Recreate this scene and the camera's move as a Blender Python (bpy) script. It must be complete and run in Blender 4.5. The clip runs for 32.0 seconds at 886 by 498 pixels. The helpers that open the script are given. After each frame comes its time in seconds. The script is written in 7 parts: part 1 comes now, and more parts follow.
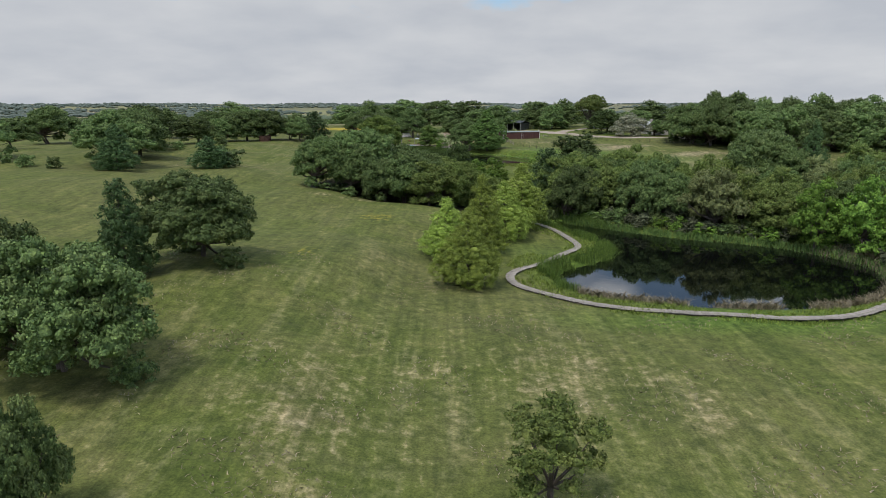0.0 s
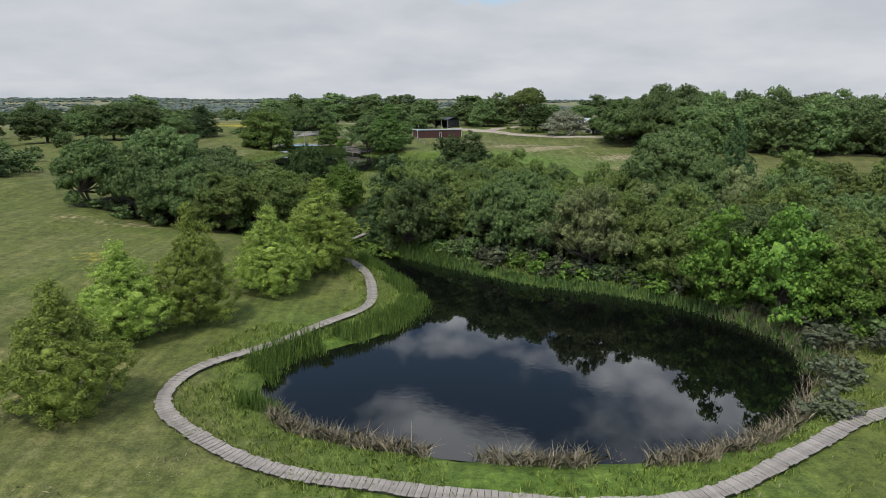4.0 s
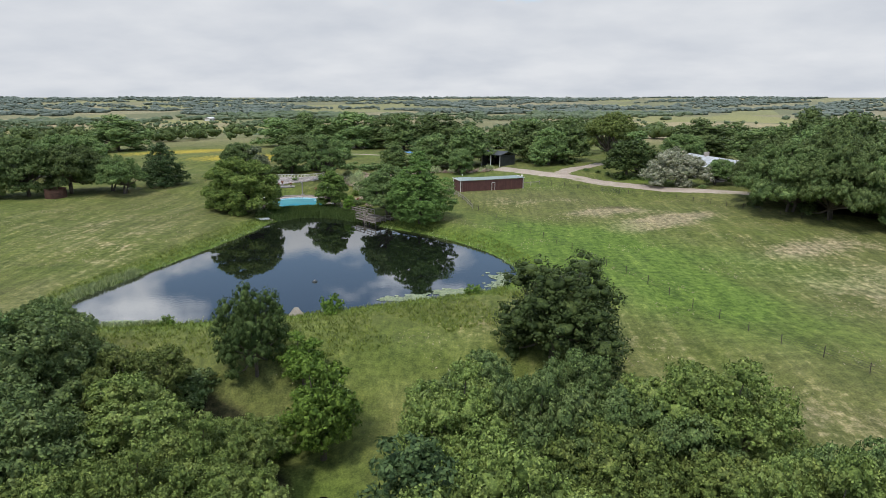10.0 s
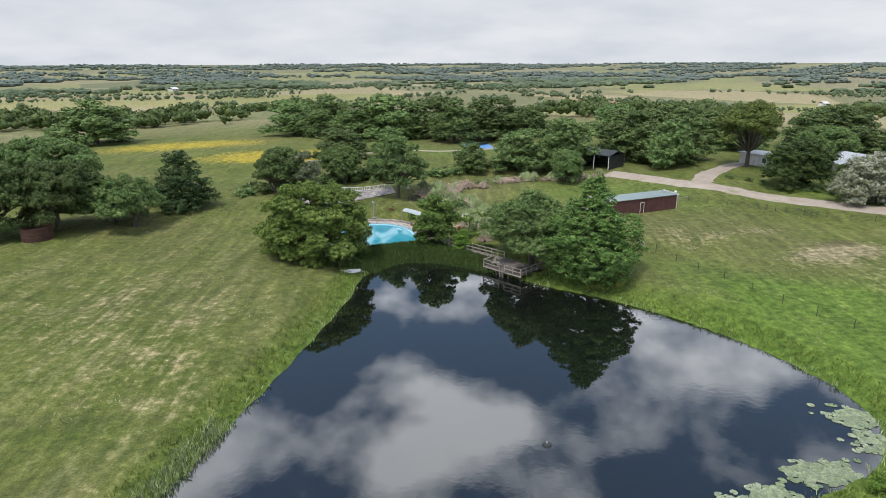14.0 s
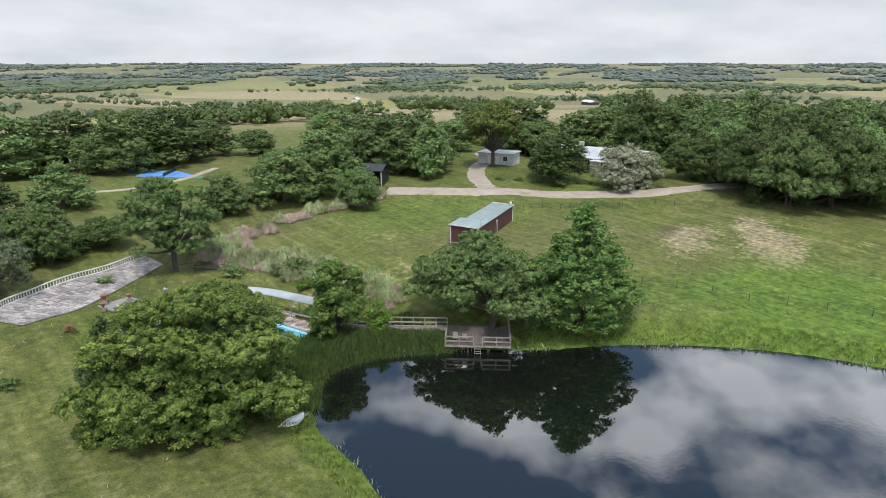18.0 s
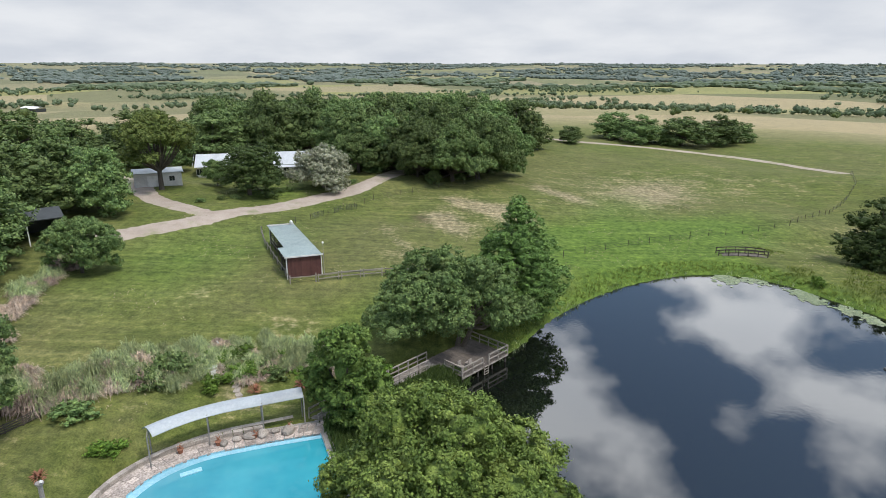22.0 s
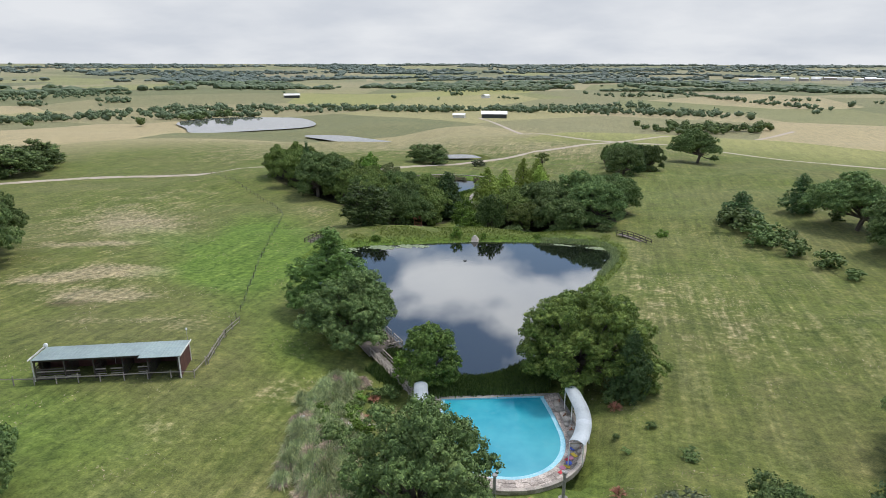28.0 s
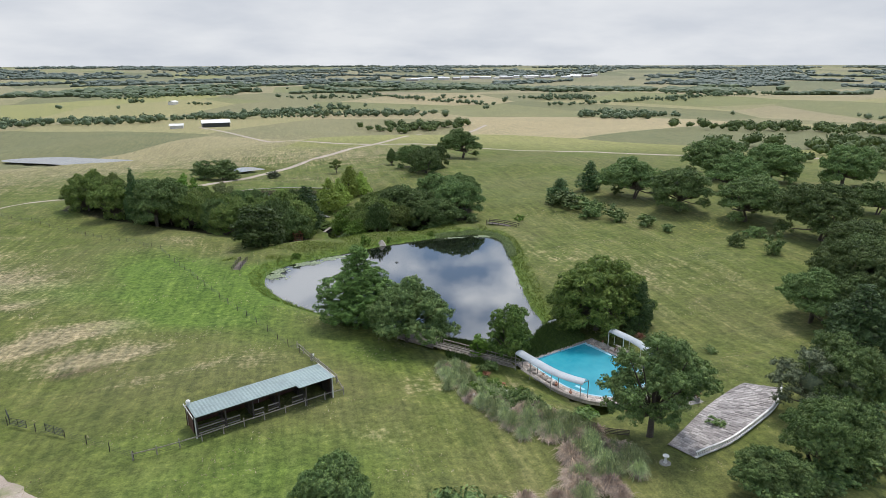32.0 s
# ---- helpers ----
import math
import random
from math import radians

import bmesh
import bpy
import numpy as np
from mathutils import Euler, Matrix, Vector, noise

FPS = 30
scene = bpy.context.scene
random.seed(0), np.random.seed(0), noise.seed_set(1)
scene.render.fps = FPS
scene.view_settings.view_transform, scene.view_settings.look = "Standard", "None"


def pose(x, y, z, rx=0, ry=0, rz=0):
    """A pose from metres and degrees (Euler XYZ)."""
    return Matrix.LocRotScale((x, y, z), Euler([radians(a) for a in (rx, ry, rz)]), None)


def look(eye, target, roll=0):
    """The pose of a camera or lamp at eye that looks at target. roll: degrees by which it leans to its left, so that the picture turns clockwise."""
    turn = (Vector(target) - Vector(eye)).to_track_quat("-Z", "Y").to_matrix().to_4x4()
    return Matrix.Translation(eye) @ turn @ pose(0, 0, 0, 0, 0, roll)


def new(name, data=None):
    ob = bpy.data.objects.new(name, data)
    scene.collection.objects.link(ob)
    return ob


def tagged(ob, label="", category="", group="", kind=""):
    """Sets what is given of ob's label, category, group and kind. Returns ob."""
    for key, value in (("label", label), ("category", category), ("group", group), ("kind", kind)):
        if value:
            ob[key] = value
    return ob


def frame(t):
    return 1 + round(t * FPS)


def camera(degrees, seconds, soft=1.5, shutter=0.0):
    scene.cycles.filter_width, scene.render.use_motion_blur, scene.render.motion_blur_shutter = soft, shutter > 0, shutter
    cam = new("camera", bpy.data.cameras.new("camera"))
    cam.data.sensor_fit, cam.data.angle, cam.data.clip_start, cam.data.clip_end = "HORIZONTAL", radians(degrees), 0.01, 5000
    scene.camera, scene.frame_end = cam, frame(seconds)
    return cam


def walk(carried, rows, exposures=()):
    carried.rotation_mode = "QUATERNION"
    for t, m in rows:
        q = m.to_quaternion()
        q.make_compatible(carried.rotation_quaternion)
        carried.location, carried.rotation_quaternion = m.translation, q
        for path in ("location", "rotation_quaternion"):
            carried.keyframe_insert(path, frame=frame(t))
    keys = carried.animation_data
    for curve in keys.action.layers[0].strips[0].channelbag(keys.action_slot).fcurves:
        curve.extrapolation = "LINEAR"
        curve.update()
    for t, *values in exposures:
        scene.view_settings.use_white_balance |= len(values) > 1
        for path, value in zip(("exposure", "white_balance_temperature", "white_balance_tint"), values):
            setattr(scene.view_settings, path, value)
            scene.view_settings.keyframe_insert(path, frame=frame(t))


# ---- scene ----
cam = camera(71.5, 32.0, 0.8)
PATH = [
    (0, (1.796, 1.08, 16.517), (1.784, 3.027, 16.058), 0.0),
    (0.5, (5.034, 4.383, 16.166), (5.029, 6.326, 15.695), -0.0),
    (1, (8.589, 8.083, 15.946), (8.597, 10.027, 15.476), -0.0),
    (1.5, (12.401, 12.139, 15.897), (12.411, 14.082, 15.426), -0.0),
    (2, (16.362, 16.327, 15.883), (16.377, 18.271, 15.41), -0.0),
    (2.5, (20.633, 20.711, 15.913), (20.648, 22.655, 15.44), -0.0),
    (3, (24.854, 25.36, 15.915), (24.871, 27.303, 15.442), -0.0),
    (3.5, (28.593, 30.418, 15.911), (28.613, 32.361, 15.439), 0.1),
    (5.5, (38.317, 54.527, 15.28), (38.344, 56.47, 14.809), 0.3),
    (6, (39.793, 60.95, 15.884), (39.819, 62.894, 15.415), 0.2),
    (6.5, (40.52, 67.462, 16.923), (40.544, 69.407, 16.454), 0.1),
    (7, (40.237, 73.85, 18.113), (40.252, 75.794, 17.644), 0.2),
    (7.5, (39.096, 79.844, 19.476), (39.089, 81.789, 19.008), 0.2),
    (8, (37.426, 85.528, 20.815), (37.405, 87.472, 20.347), 0.3),
    (8.5, (35.344, 91.199, 22.063), (35.309, 93.143, 21.594), 0.2),
    (9, (32.922, 96.885, 23.334), (32.874, 98.829, 22.864), 0.1),
    (9.5, (30.192, 102.507, 24.656), (30.128, 104.449, 24.184), -0.0),
    (10, (27.124, 108.167, 25.399), (27.043, 110.106, 24.917), -0.0),
    (10.5, (24.013, 113.809, 26.141), (23.918, 115.739, 25.626), -0.1),
    (11, (20.667, 119.412, 27.153), (20.567, 121.334, 26.609), -0.2),
    (11.5, (17.231, 124.988, 28.166), (17.131, 126.904, 27.599), -0.2),
    (12, (13.424, 130.453, 28.931), (13.321, 132.366, 28.356), -0.2),
    (12.5, (9.252, 135.692, 29.203), (9.146, 137.604, 28.625), -0.2),
    (13, (4.905, 140.857, 29.365), (4.802, 142.768, 28.785), -0.1),
    (13.5, (0.046, 145.838, 29.502), (-0.015, 147.751, 28.921), -0.1),
    (15.5, (-21.935, 167.571, 29.738), (-21.483, 169.431, 29.157), -0.0),
    (16, (-26.247, 173.077, 29.844), (-25.611, 174.882, 29.263), 0.1),
    (16.5, (-30.073, 178.629, 29.856), (-29.257, 180.36, 29.275), 0.0),
    (17, (-33.728, 184.177, 29.74), (-32.746, 185.819, 29.159), 0.0),
    (17.5, (-37.538, 189.987, 29.696), (-36.388, 191.517, 29.115), -0.0),
    (18, (-41.241, 195.936, 29.747), (-39.944, 197.343, 29.165), -0.0),
    (18.5, (-44.383, 201.949, 29.773), (-42.946, 203.213, 29.191), 0.0),
    (19, (-47.144, 208.277, 29.685), (-45.58, 209.38, 29.104), 0.1),
    (19.5, (-49.302, 214.712, 29.494), (-47.631, 215.645, 28.912), 0.1),
    (20, (-51.167, 221.172, 29.422), (-49.41, 221.93, 28.84), 0.1),
    (20.5, (-52.437, 227.597, 29.396), (-50.614, 228.178, 28.815), 0.2),
    (21, (-53.471, 233.788, 29.506), (-51.596, 234.171, 28.924), 0.2),
    (21.5, (-53.933, 240.025, 29.559), (-52.027, 240.189, 28.977), 0.1),
    (22, (-53.753, 246.527, 29.662), (-51.84, 246.458, 29.08), 0.1),
    (22.5, (-53.337, 253.048, 29.888), (-51.447, 252.746, 29.307), 0.0),
    (23, (-52.932, 259.476, 30.101), (-51.091, 258.954, 29.52), 0.1),
    (23.5, (-52.4, 265.924, 30.251), (-50.634, 265.188, 29.67), 0.1),
    (24, (-51.459, 272.423, 30.403), (-49.791, 271.486, 29.821), 0.2),
    (24.5, (-49.98, 279.069, 30.981), (-48.408, 277.979, 30.399), 0.2),
    (25, (-48.012, 285.732, 31.926), (-46.555, 284.491, 31.344), 0.2),
    (25.5, (-45.252, 292.132, 33.113), (-43.945, 290.733, 32.532), 0.2),
    (27.5, (-31.918, 316.277, 38.766), (-31.222, 314.496, 38.181), 0.2),
    (28, (-26.818, 320.991, 39.88), (-26.288, 319.153, 39.296), 0.1),
    (28.5, (-21.036, 325.04, 41.089), (-20.687, 323.158, 40.506), 0.1),
    (29, (-14.925, 328.407, 42.252), (-14.757, 326.501, 41.67), 0.1),
    (29.5, (-8.403, 331.204, 43.337), (-8.392, 329.291, 42.756), 0.1),
    (30, (-1.753, 333.503, 44.361), (-1.89, 331.594, 43.78), 0.1),
    (30.5, (5.016, 335.126, 45.022), (4.747, 333.231, 44.441), 0.0),
    (31, (11.777, 336.512, 45.199), (11.448, 334.627, 44.617), -0.0),
    (31.5, (18.691, 337.641, 45.16), (18.308, 335.766, 44.578), -0.0),
    (32, (25.686, 338.625, 45.094), (25.249, 336.762, 44.512), -0.1),
]
walk(cam, [(t, look(eye, target, roll)) for t, eye, target, roll in PATH], [(0, -0.25), (3, -0.22), (6, 0.05), (12, 0.05), (16, 0.2), (22, 0.15), (32, 0.1)])

# ---- light ----
SUN_ELEVATION, SUN_AZIMUTH = 62.0, 215.0
world = bpy.data.worlds.new("sky")
scene.world = world
world.use_nodes = True
wn, wl = world.node_tree.nodes, world.node_tree.links
wn.clear()
w_out = wn.new("ShaderNodeOutputWorld")
w_bg = wn.new("ShaderNodeBackground")
w_bg.inputs["Strength"].default_value = 0.1
w_sky = wn.new("ShaderNodeTexSky")
w_sky.sky_type = "NISHITA"
w_sky.sun_disc = False
w_sky.sun_elevation, w_sky.sun_rotation = radians(SUN_ELEVATION), radians(SUN_AZIMUTH)
w_sky.dust_density = 0.6
w_co = wn.new("ShaderNodeTexCoord")
w_sep = wn.new("ShaderNodeSeparateXYZ")
wl.new(w_co.outputs["Generated"], w_sep.inputs[0])


def wmath(op, a, b=None, clamp=False):
    n = wn.new("ShaderNodeMath")
    n.operation, n.use_clamp = op, clamp
    for i, v in enumerate((a, b)):
        if v is None:
            continue
        if isinstance(v, (int, float)):
            n.inputs[i].default_value = v
        else:
            wl.new(v, n.inputs[i])
    return n.outputs[0]


up = wmath("ADD", wmath("MAXIMUM", w_sep.outputs[2], 0.0), 0.24)
w_vec = wn.new("ShaderNodeCombineXYZ")
wl.new(wmath("DIVIDE", w_sep.outputs[0], up), w_vec.inputs[0])
wl.new(wmath("DIVIDE", w_sep.outputs[1], up), w_vec.inputs[1])
w_turn = wn.new("ShaderNodeMapping")
w_turn.inputs["Rotation"].default_value = (0, 0, radians(-53))
wl.new(w_vec.outputs[0], w_turn.inputs["Vector"])
w_n1 = wn.new("ShaderNodeTexNoise")
w_n1.inputs["Scale"].default_value, w_n1.inputs["Detail"].default_value, w_n1.inputs["Roughness"].default_value = 2.5, 6.0, 0.5
wl.new(w_turn.outputs[0], w_n1.inputs["Vector"])
w_n2 = wn.new("ShaderNodeTexNoise")
w_n2.inputs["Scale"].default_value, w_n2.inputs["Detail"].default_value = 1.6, 5.0
wl.new(w_vec.outputs[0], w_n2.inputs["Vector"])
# cover: closed towards the horizon, broken overhead
cover = wmath("SUBTRACT", 0.474, wmath("MULTIPLY", wmath("SUBTRACT", 0.21, wmath("MINIMUM", w_sep.outputs[2], 0.21)), 3.0))
mask = wmath("MULTIPLY", wmath("SUBTRACT", w_n1.outputs["Fac"], cover), 8.0, clamp=True)
w_cloud = wn.new("ShaderNodeValToRGB")
w_cloud.color_ramp.elements[0].position, w_cloud.color_ramp.elements[0].color = 0.34, (5.8, 6.15, 6.75, 1)
w_cloud.color_ramp.elements[1].position, w_cloud.color_ramp.elements[1].color = 0.64, (7.15, 7.38, 7.75, 1)
wl.new(w_n2.outputs["Fac"], w_cloud.inputs["Fac"])
# thin bright cloud overhead, dull towards the horizon
w_gain = wn.new("ShaderNodeVectorMath")
w_gain.operation = "SCALE"
wl.new(w_cloud.outputs[0], w_gain.inputs[0])
w_rise = wn.new("ShaderNodeMapRange")
w_rise.interpolation_type = "SMOOTHSTEP"
w_rise.inputs["From Min"].default_value, w_rise.inputs["From Max"].default_value = 0.17, 0.36
w_rise.inputs["To Min"].default_value, w_rise.inputs["To Max"].default_value = 1.0, 2.9
wl.new(w_sep.outputs[2], w_rise.inputs["Value"])
wl.new(w_rise.outputs[0], w_gain.inputs["Scale"])
w_mix = wn.new("ShaderNodeMix")
w_mix.data_type = "RGBA"
wl.new(mask, w_mix.inputs["Factor"])
w_blue = wn.new("ShaderNodeVectorMath")
w_blue.operation = "SCALE"
w_blue.inputs["Scale"].default_value = 1.5
wl.new(w_sky.outputs[0], w_blue.inputs[0])
wl.new(w_blue.outputs[0], w_mix.inputs[6])
wl.new(w_gain.outputs[0], w_mix.inputs[7])
wl.new(w_mix.outputs[2], w_bg.inputs["Color"])
wl.new(w_bg.outputs[0], w_out.inputs[0])

sun_data = bpy.data.lights.new("sun", "SUN")
sun_data.energy, sun_data.angle, sun_data.color = 2.5, radians(10), (1.0, 0.96, 0.9)
sun = new("sun", sun_data)
SUN_FROM = Vector((math.sin(radians(SUN_AZIMUTH)) * math.cos(radians(SUN_ELEVATION)), math.cos(radians(SUN_AZIMUTH)) * math.cos(radians(SUN_ELEVATION)), math.sin(radians(SUN_ELEVATION))))
sun.matrix_world = look(SUN_FROM * 400, (0, 0, 0))

# ---- materials ----


class Mat:
    """A node material with a few short hands."""

    def __init__(self, name):
        self.m = bpy.data.materials.new(name)
        self.m.use_nodes = True
        self.n, self.l = self.m.node_tree.nodes, self.m.node_tree.links
        self.b = self.n["Principled BSDF"]
        self.geo = self.n.new("ShaderNodeNewGeometry")
        self.b.inputs["Roughness"].default_value = 0.8

    def set(self, **kw):
        for k, v in kw.items():
            self.b.inputs[k.replace("_", " ")].default_value = v
        return self

    def noise(self, scale, detail=4, rough=0.55, stretch=None, turn=0.0, local=False):
        n = self.n.new("ShaderNodeTexNoise")
        n.inputs["Scale"].default_value, n.inputs["Detail"].default_value, n.inputs["Roughness"].default_value = scale, detail, rough
        src = self.geo.outputs["Position"]
        if local:
            src = self.n.new("ShaderNodeTexCoord").outputs["Object"]
        if stretch:
            mp = self.n.new("ShaderNodeMapping")
            mp.inputs["Scale"].default_value = stretch
            mp.inputs["Rotation"].default_value = (0, 0, radians(turn))
            self.l.new(src, mp.inputs["Vector"])
            src = mp.outputs[0]
        self.l.new(src, n.inputs["Vector"])
        return n.outputs["Fac"]

    def math(self, op, a, b=0.0, clamp=False):
        n = self.n.new("ShaderNodeMath")
        n.operation, n.use_clamp = op, clamp
        for i, v in enumerate((a, b)):
            if isinstance(v, (int, float)):
                n.inputs[i].default_value = v
            else:
                self.l.new(v, n.inputs[i])
        return n.outputs[0]

    def step(self, v, lo, hi):
        n = self.n.new("ShaderNodeMapRange")
        n.inputs["From Min"].default_value, n.inputs["From Max"].default_value = lo, hi
        self.l.new(v, n.inputs["Value"])
        return n.outputs[0]

    def ramp(self, fac, *stops):
        n = self.n.new("ShaderNodeValToRGB")
        e = n.color_ramp.elements
        while len(e) < len(stops):
            e.new(0.5)
        for i, (p, c) in enumerate(stops):
            e[i].position, e[i].color = p, (*c, 1)
        self.l.new(fac, n.inputs["Fac"])
        return n.outputs["Color"]

    def mix(self, fac, a, b, mode="MIX"):
        n = self.n.new("ShaderNodeMix")
        n.data_type, n.blend_type = "RGBA", mode
        for sock, v in ((n.inputs["Factor"], fac), (n.inputs[6], a), (n.inputs[7], b)):
            if isinstance(v, (int, float)):
                sock.default_value = v
            elif isinstance(v, tuple):
                sock.default_value = (*v, 1)
            else:
                self.l.new(v, sock)
        return n.outputs[2]

    def attr(self, name):
        n = self.n.new("ShaderNodeAttribute")
        n.attribute_name = name
        return n.outputs["Fac"]

    def rand(self):
        return self.n.new("ShaderNodeObjectInfo").outputs["Random"]

    def island(self):
        return self.geo.outputs["Random Per Island"]

    def color(self, c):
        self.l.new(c, self.b.inputs["Base Color"])
        return self

    def bump(self, h, strength=0.4, dist=0.05):
        n = self.n.new("ShaderNodeBump")
        n.inputs["Strength"].default_value, n.inputs["Distance"].default_value = strength, dist
        self.l.new(h, n.inputs["Height"])
        self.l.new(n.outputs[0], self.b.inputs["Normal"])
        return self


def surface(name, dark, light, scale=3.0, rough=0.8, bump=0.3, dist=0.02, metal=0.0, vary=0.25, stretch=None, local=False):
    """A plain weathered surface: grain, broad stains and a tint of its own for every piece."""
    k = Mat(name).set(Roughness=rough, Metallic=metal)
    fine, broad = k.noise(scale * 6, 5, 0.65, stretch, local=local), k.noise(scale * 0.5, 3, 0.5, local=local)
    c = k.ramp(fine, (0.3, dark), (0.7, light))
    c = k.mix(k.math("MULTIPLY", k.step(broad, 0.45, 0.75), 0.5), c, tuple(0.55 * v for v in dark))
    shade = k.math("ADD", 1.0 - vary / 2, k.math("MULTIPLY", k.rand(), vary))
    hsv = k.n.new("ShaderNodeHueSaturation")
    k.l.new(shade, hsv.inputs["Value"])
    k.l.new(c, hsv.inputs["Color"])
    k.color(hsv.outputs[0]).bump(fine, bump, dist)
    return k.m


def foliage(name, dark, light, tip=None, rough=0.55):
    """Leaves: a tone for every leaf, every tree and broad patches through the crown."""
    k = Mat(name).set(Roughness=rough)
    k.b.inputs["Specular IOR Level"].default_value = 0.12
    c = k.ramp(k.island(), (0.0, tuple(0.8 * a + 0.2 * b for a, b in zip(dark, light))), (1.0, light))
    if tip:
        c = k.mix(k.math("MULTIPLY", k.step(k.noise(0.55, 2), 0.48, 0.68), 0.65), c, tip)
    # noise mottling; its dark spots paint shaded gaps between leaves into the colour
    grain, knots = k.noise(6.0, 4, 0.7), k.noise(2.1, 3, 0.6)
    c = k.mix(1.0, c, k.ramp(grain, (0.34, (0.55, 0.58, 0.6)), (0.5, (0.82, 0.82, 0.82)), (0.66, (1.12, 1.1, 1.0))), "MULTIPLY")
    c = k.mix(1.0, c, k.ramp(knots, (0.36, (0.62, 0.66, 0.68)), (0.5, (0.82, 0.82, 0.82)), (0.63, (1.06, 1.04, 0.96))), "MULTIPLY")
    k.bump(grain, 0.7, 0.15)
    hsv = k.n.new("ShaderNodeHueSaturation")
    k.l.new(k.math("ADD", 0.64, k.math("MULTIPLY", k.rand(), 0.68)), hsv.inputs["Value"])
    k.l.new(k.math("ADD", 0.49, k.math("MULTIPLY", k.rand(), 0.018)), hsv.inputs["Hue"])
    k.l.new(c, hsv.inputs["Color"])
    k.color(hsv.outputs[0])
    return k.m


M_OAK = foliage("oak leaves", (0.104, 0.162, 0.038), (0.262, 0.351, 0.096), (0.345, 0.408, 0.125))
M_PALE = foliage("pale oak leaves", (0.168, 0.224, 0.086), (0.419, 0.482, 0.198), (0.469, 0.519, 0.229))
M_GREAT = foliage("glossy oak leaves", (0.065, 0.109, 0.023), (0.193, 0.258, 0.062), (0.326, 0.386, 0.1))
M_BIGCYPRESS = foliage("tall cypress needles", (0.081, 0.145, 0.037), (0.184, 0.292, 0.077))
M_LIVE = foliage("live oak leaves", (0.075, 0.135, 0.048), (0.228, 0.326, 0.109), (0.279, 0.356, 0.133))
M_BRIGHT = foliage("bright leaves", (0.091, 0.187, 0.030), (0.241, 0.389, 0.067))
M_CYPRESS = foliage("cypress needles", (0.243, 0.340, 0.066), (0.484, 0.628, 0.127))
M_MULBERRY = foliage("mulberry leaves", (0.098, 0.189, 0.045), (0.259, 0.420, 0.101), (0.350, 0.504, 0.126))
M_CEDAR = foliage("cedar needles", (0.050, 0.105, 0.042), (0.139, 0.220, 0.081))
M_GREY = foliage("grey green leaves", (0.088, 0.107, 0.062), (0.213, 0.239, 0.139))
M_BLOSSOM = foliage("white blossom", (0.10, 0.19, 0.04), (0.90, 0.90, 0.68))
# far leaves greyed and paled: distance haze is put into their colour
M_HAZEWOOD = foliage("hazed woods on the horizon", (0.150, 0.195, 0.165), (0.215, 0.260, 0.215))
M_FARWOOD = foliage("hazed distant leaves", (0.110, 0.160, 0.090), (0.205, 0.265, 0.145))
M_DARK = foliage("dark evergreen leaves", (0.050, 0.093, 0.029), (0.131, 0.192, 0.059))
M_DECK = surface("dark deck boards", (0.085, 0.07, 0.058), (0.20, 0.17, 0.145), 2.5, 0.9, 0.4)
M_BARK = surface("bark", (0.05, 0.04, 0.032), (0.15, 0.125, 0.10), 2.0, 0.9, 0.8, 0.05, stretch=(3, 3, 0.5))
M_REED = foliage("reed blades", (0.117, 0.234, 0.048), (0.333, 0.528, 0.117))
M_DARKREED = foliage("dark reed blades", (0.076, 0.144, 0.038), (0.195, 0.290, 0.086))
M_DRYREED = foliage("dry reed stalks", (0.260, 0.208, 0.130), (0.598, 0.520, 0.364))
M_GRASSY = foliage("tall grass", (0.142, 0.195, 0.036), (0.324, 0.390, 0.090))
M_PAMPAS = foliage("pampas blades", (0.248, 0.346, 0.149), (0.642, 0.716, 0.370))
M_THATCH = foliage("dead pampas thatch", (0.400, 0.291, 0.237), (0.764, 0.601, 0.491))
M_LILY = foliage("lily pads", (0.210, 0.300, 0.137), (0.510, 0.570, 0.390), rough=0.35)
M_TIMBER = surface("weathered timber", (0.19, 0.165, 0.14), (0.42, 0.38, 0.33), 2.5, 0.85, 0.4, stretch=(1, 6, 1), local=True)
M_DARKWOOD = surface("dark timber", (0.035, 0.028, 0.024), (0.10, 0.085, 0.07), 2.5, 0.85, 0.4)
M_REDWOOD = surface("dark red board", (0.07, 0.026, 0.022), (0.125, 0.05, 0.042), 2.0, 0.7, 0.3)
M_WHITE = surface("white paint", (0.60, 0.59, 0.56), (0.80, 0.79, 0.76), 2.0, 0.55, 0.15)
M_TIN = surface("galvanised roof sheet", (0.225, 0.285, 0.272), (0.330, 0.395, 0.375), 0.6, 0.42, 0.1, metal=0.35)
M_CANOPY = surface("pale canopy sheet", (0.340, 0.381, 0.408), (0.449, 0.483, 0.503), 0.7, 0.45, 0.1)
M_STONE = surface("limestone", (0.255, 0.221, 0.187), (0.476, 0.425, 0.374), 1.5, 0.9, 0.5, 0.03, vary=0.5)
M_COPING = surface("pool coping", (0.190, 0.150, 0.125), (0.640, 0.560, 0.500), 0.9, 0.85, 0.5, vary=0.6)
M_SLATE = surface("stone paving", (0.20, 0.18, 0.17), (0.46, 0.42, 0.40), 0.8, 0.9, 0.4, 0.03, vary=0.7)
M_CONCRETE = surface("concrete", (0.216, 0.202, 0.187), (0.331, 0.317, 0.295), 1.5, 0.9, 0.3)
M_RUST = surface("rusted steel", (0.045, 0.022, 0.016), (0.12, 0.055, 0.035), 2.0, 0.85, 0.4)
M_TERRACOTTA = surface("terracotta", (0.20, 0.08, 0.045), (0.38, 0.17, 0.10), 2.0, 0.8, 0.3)
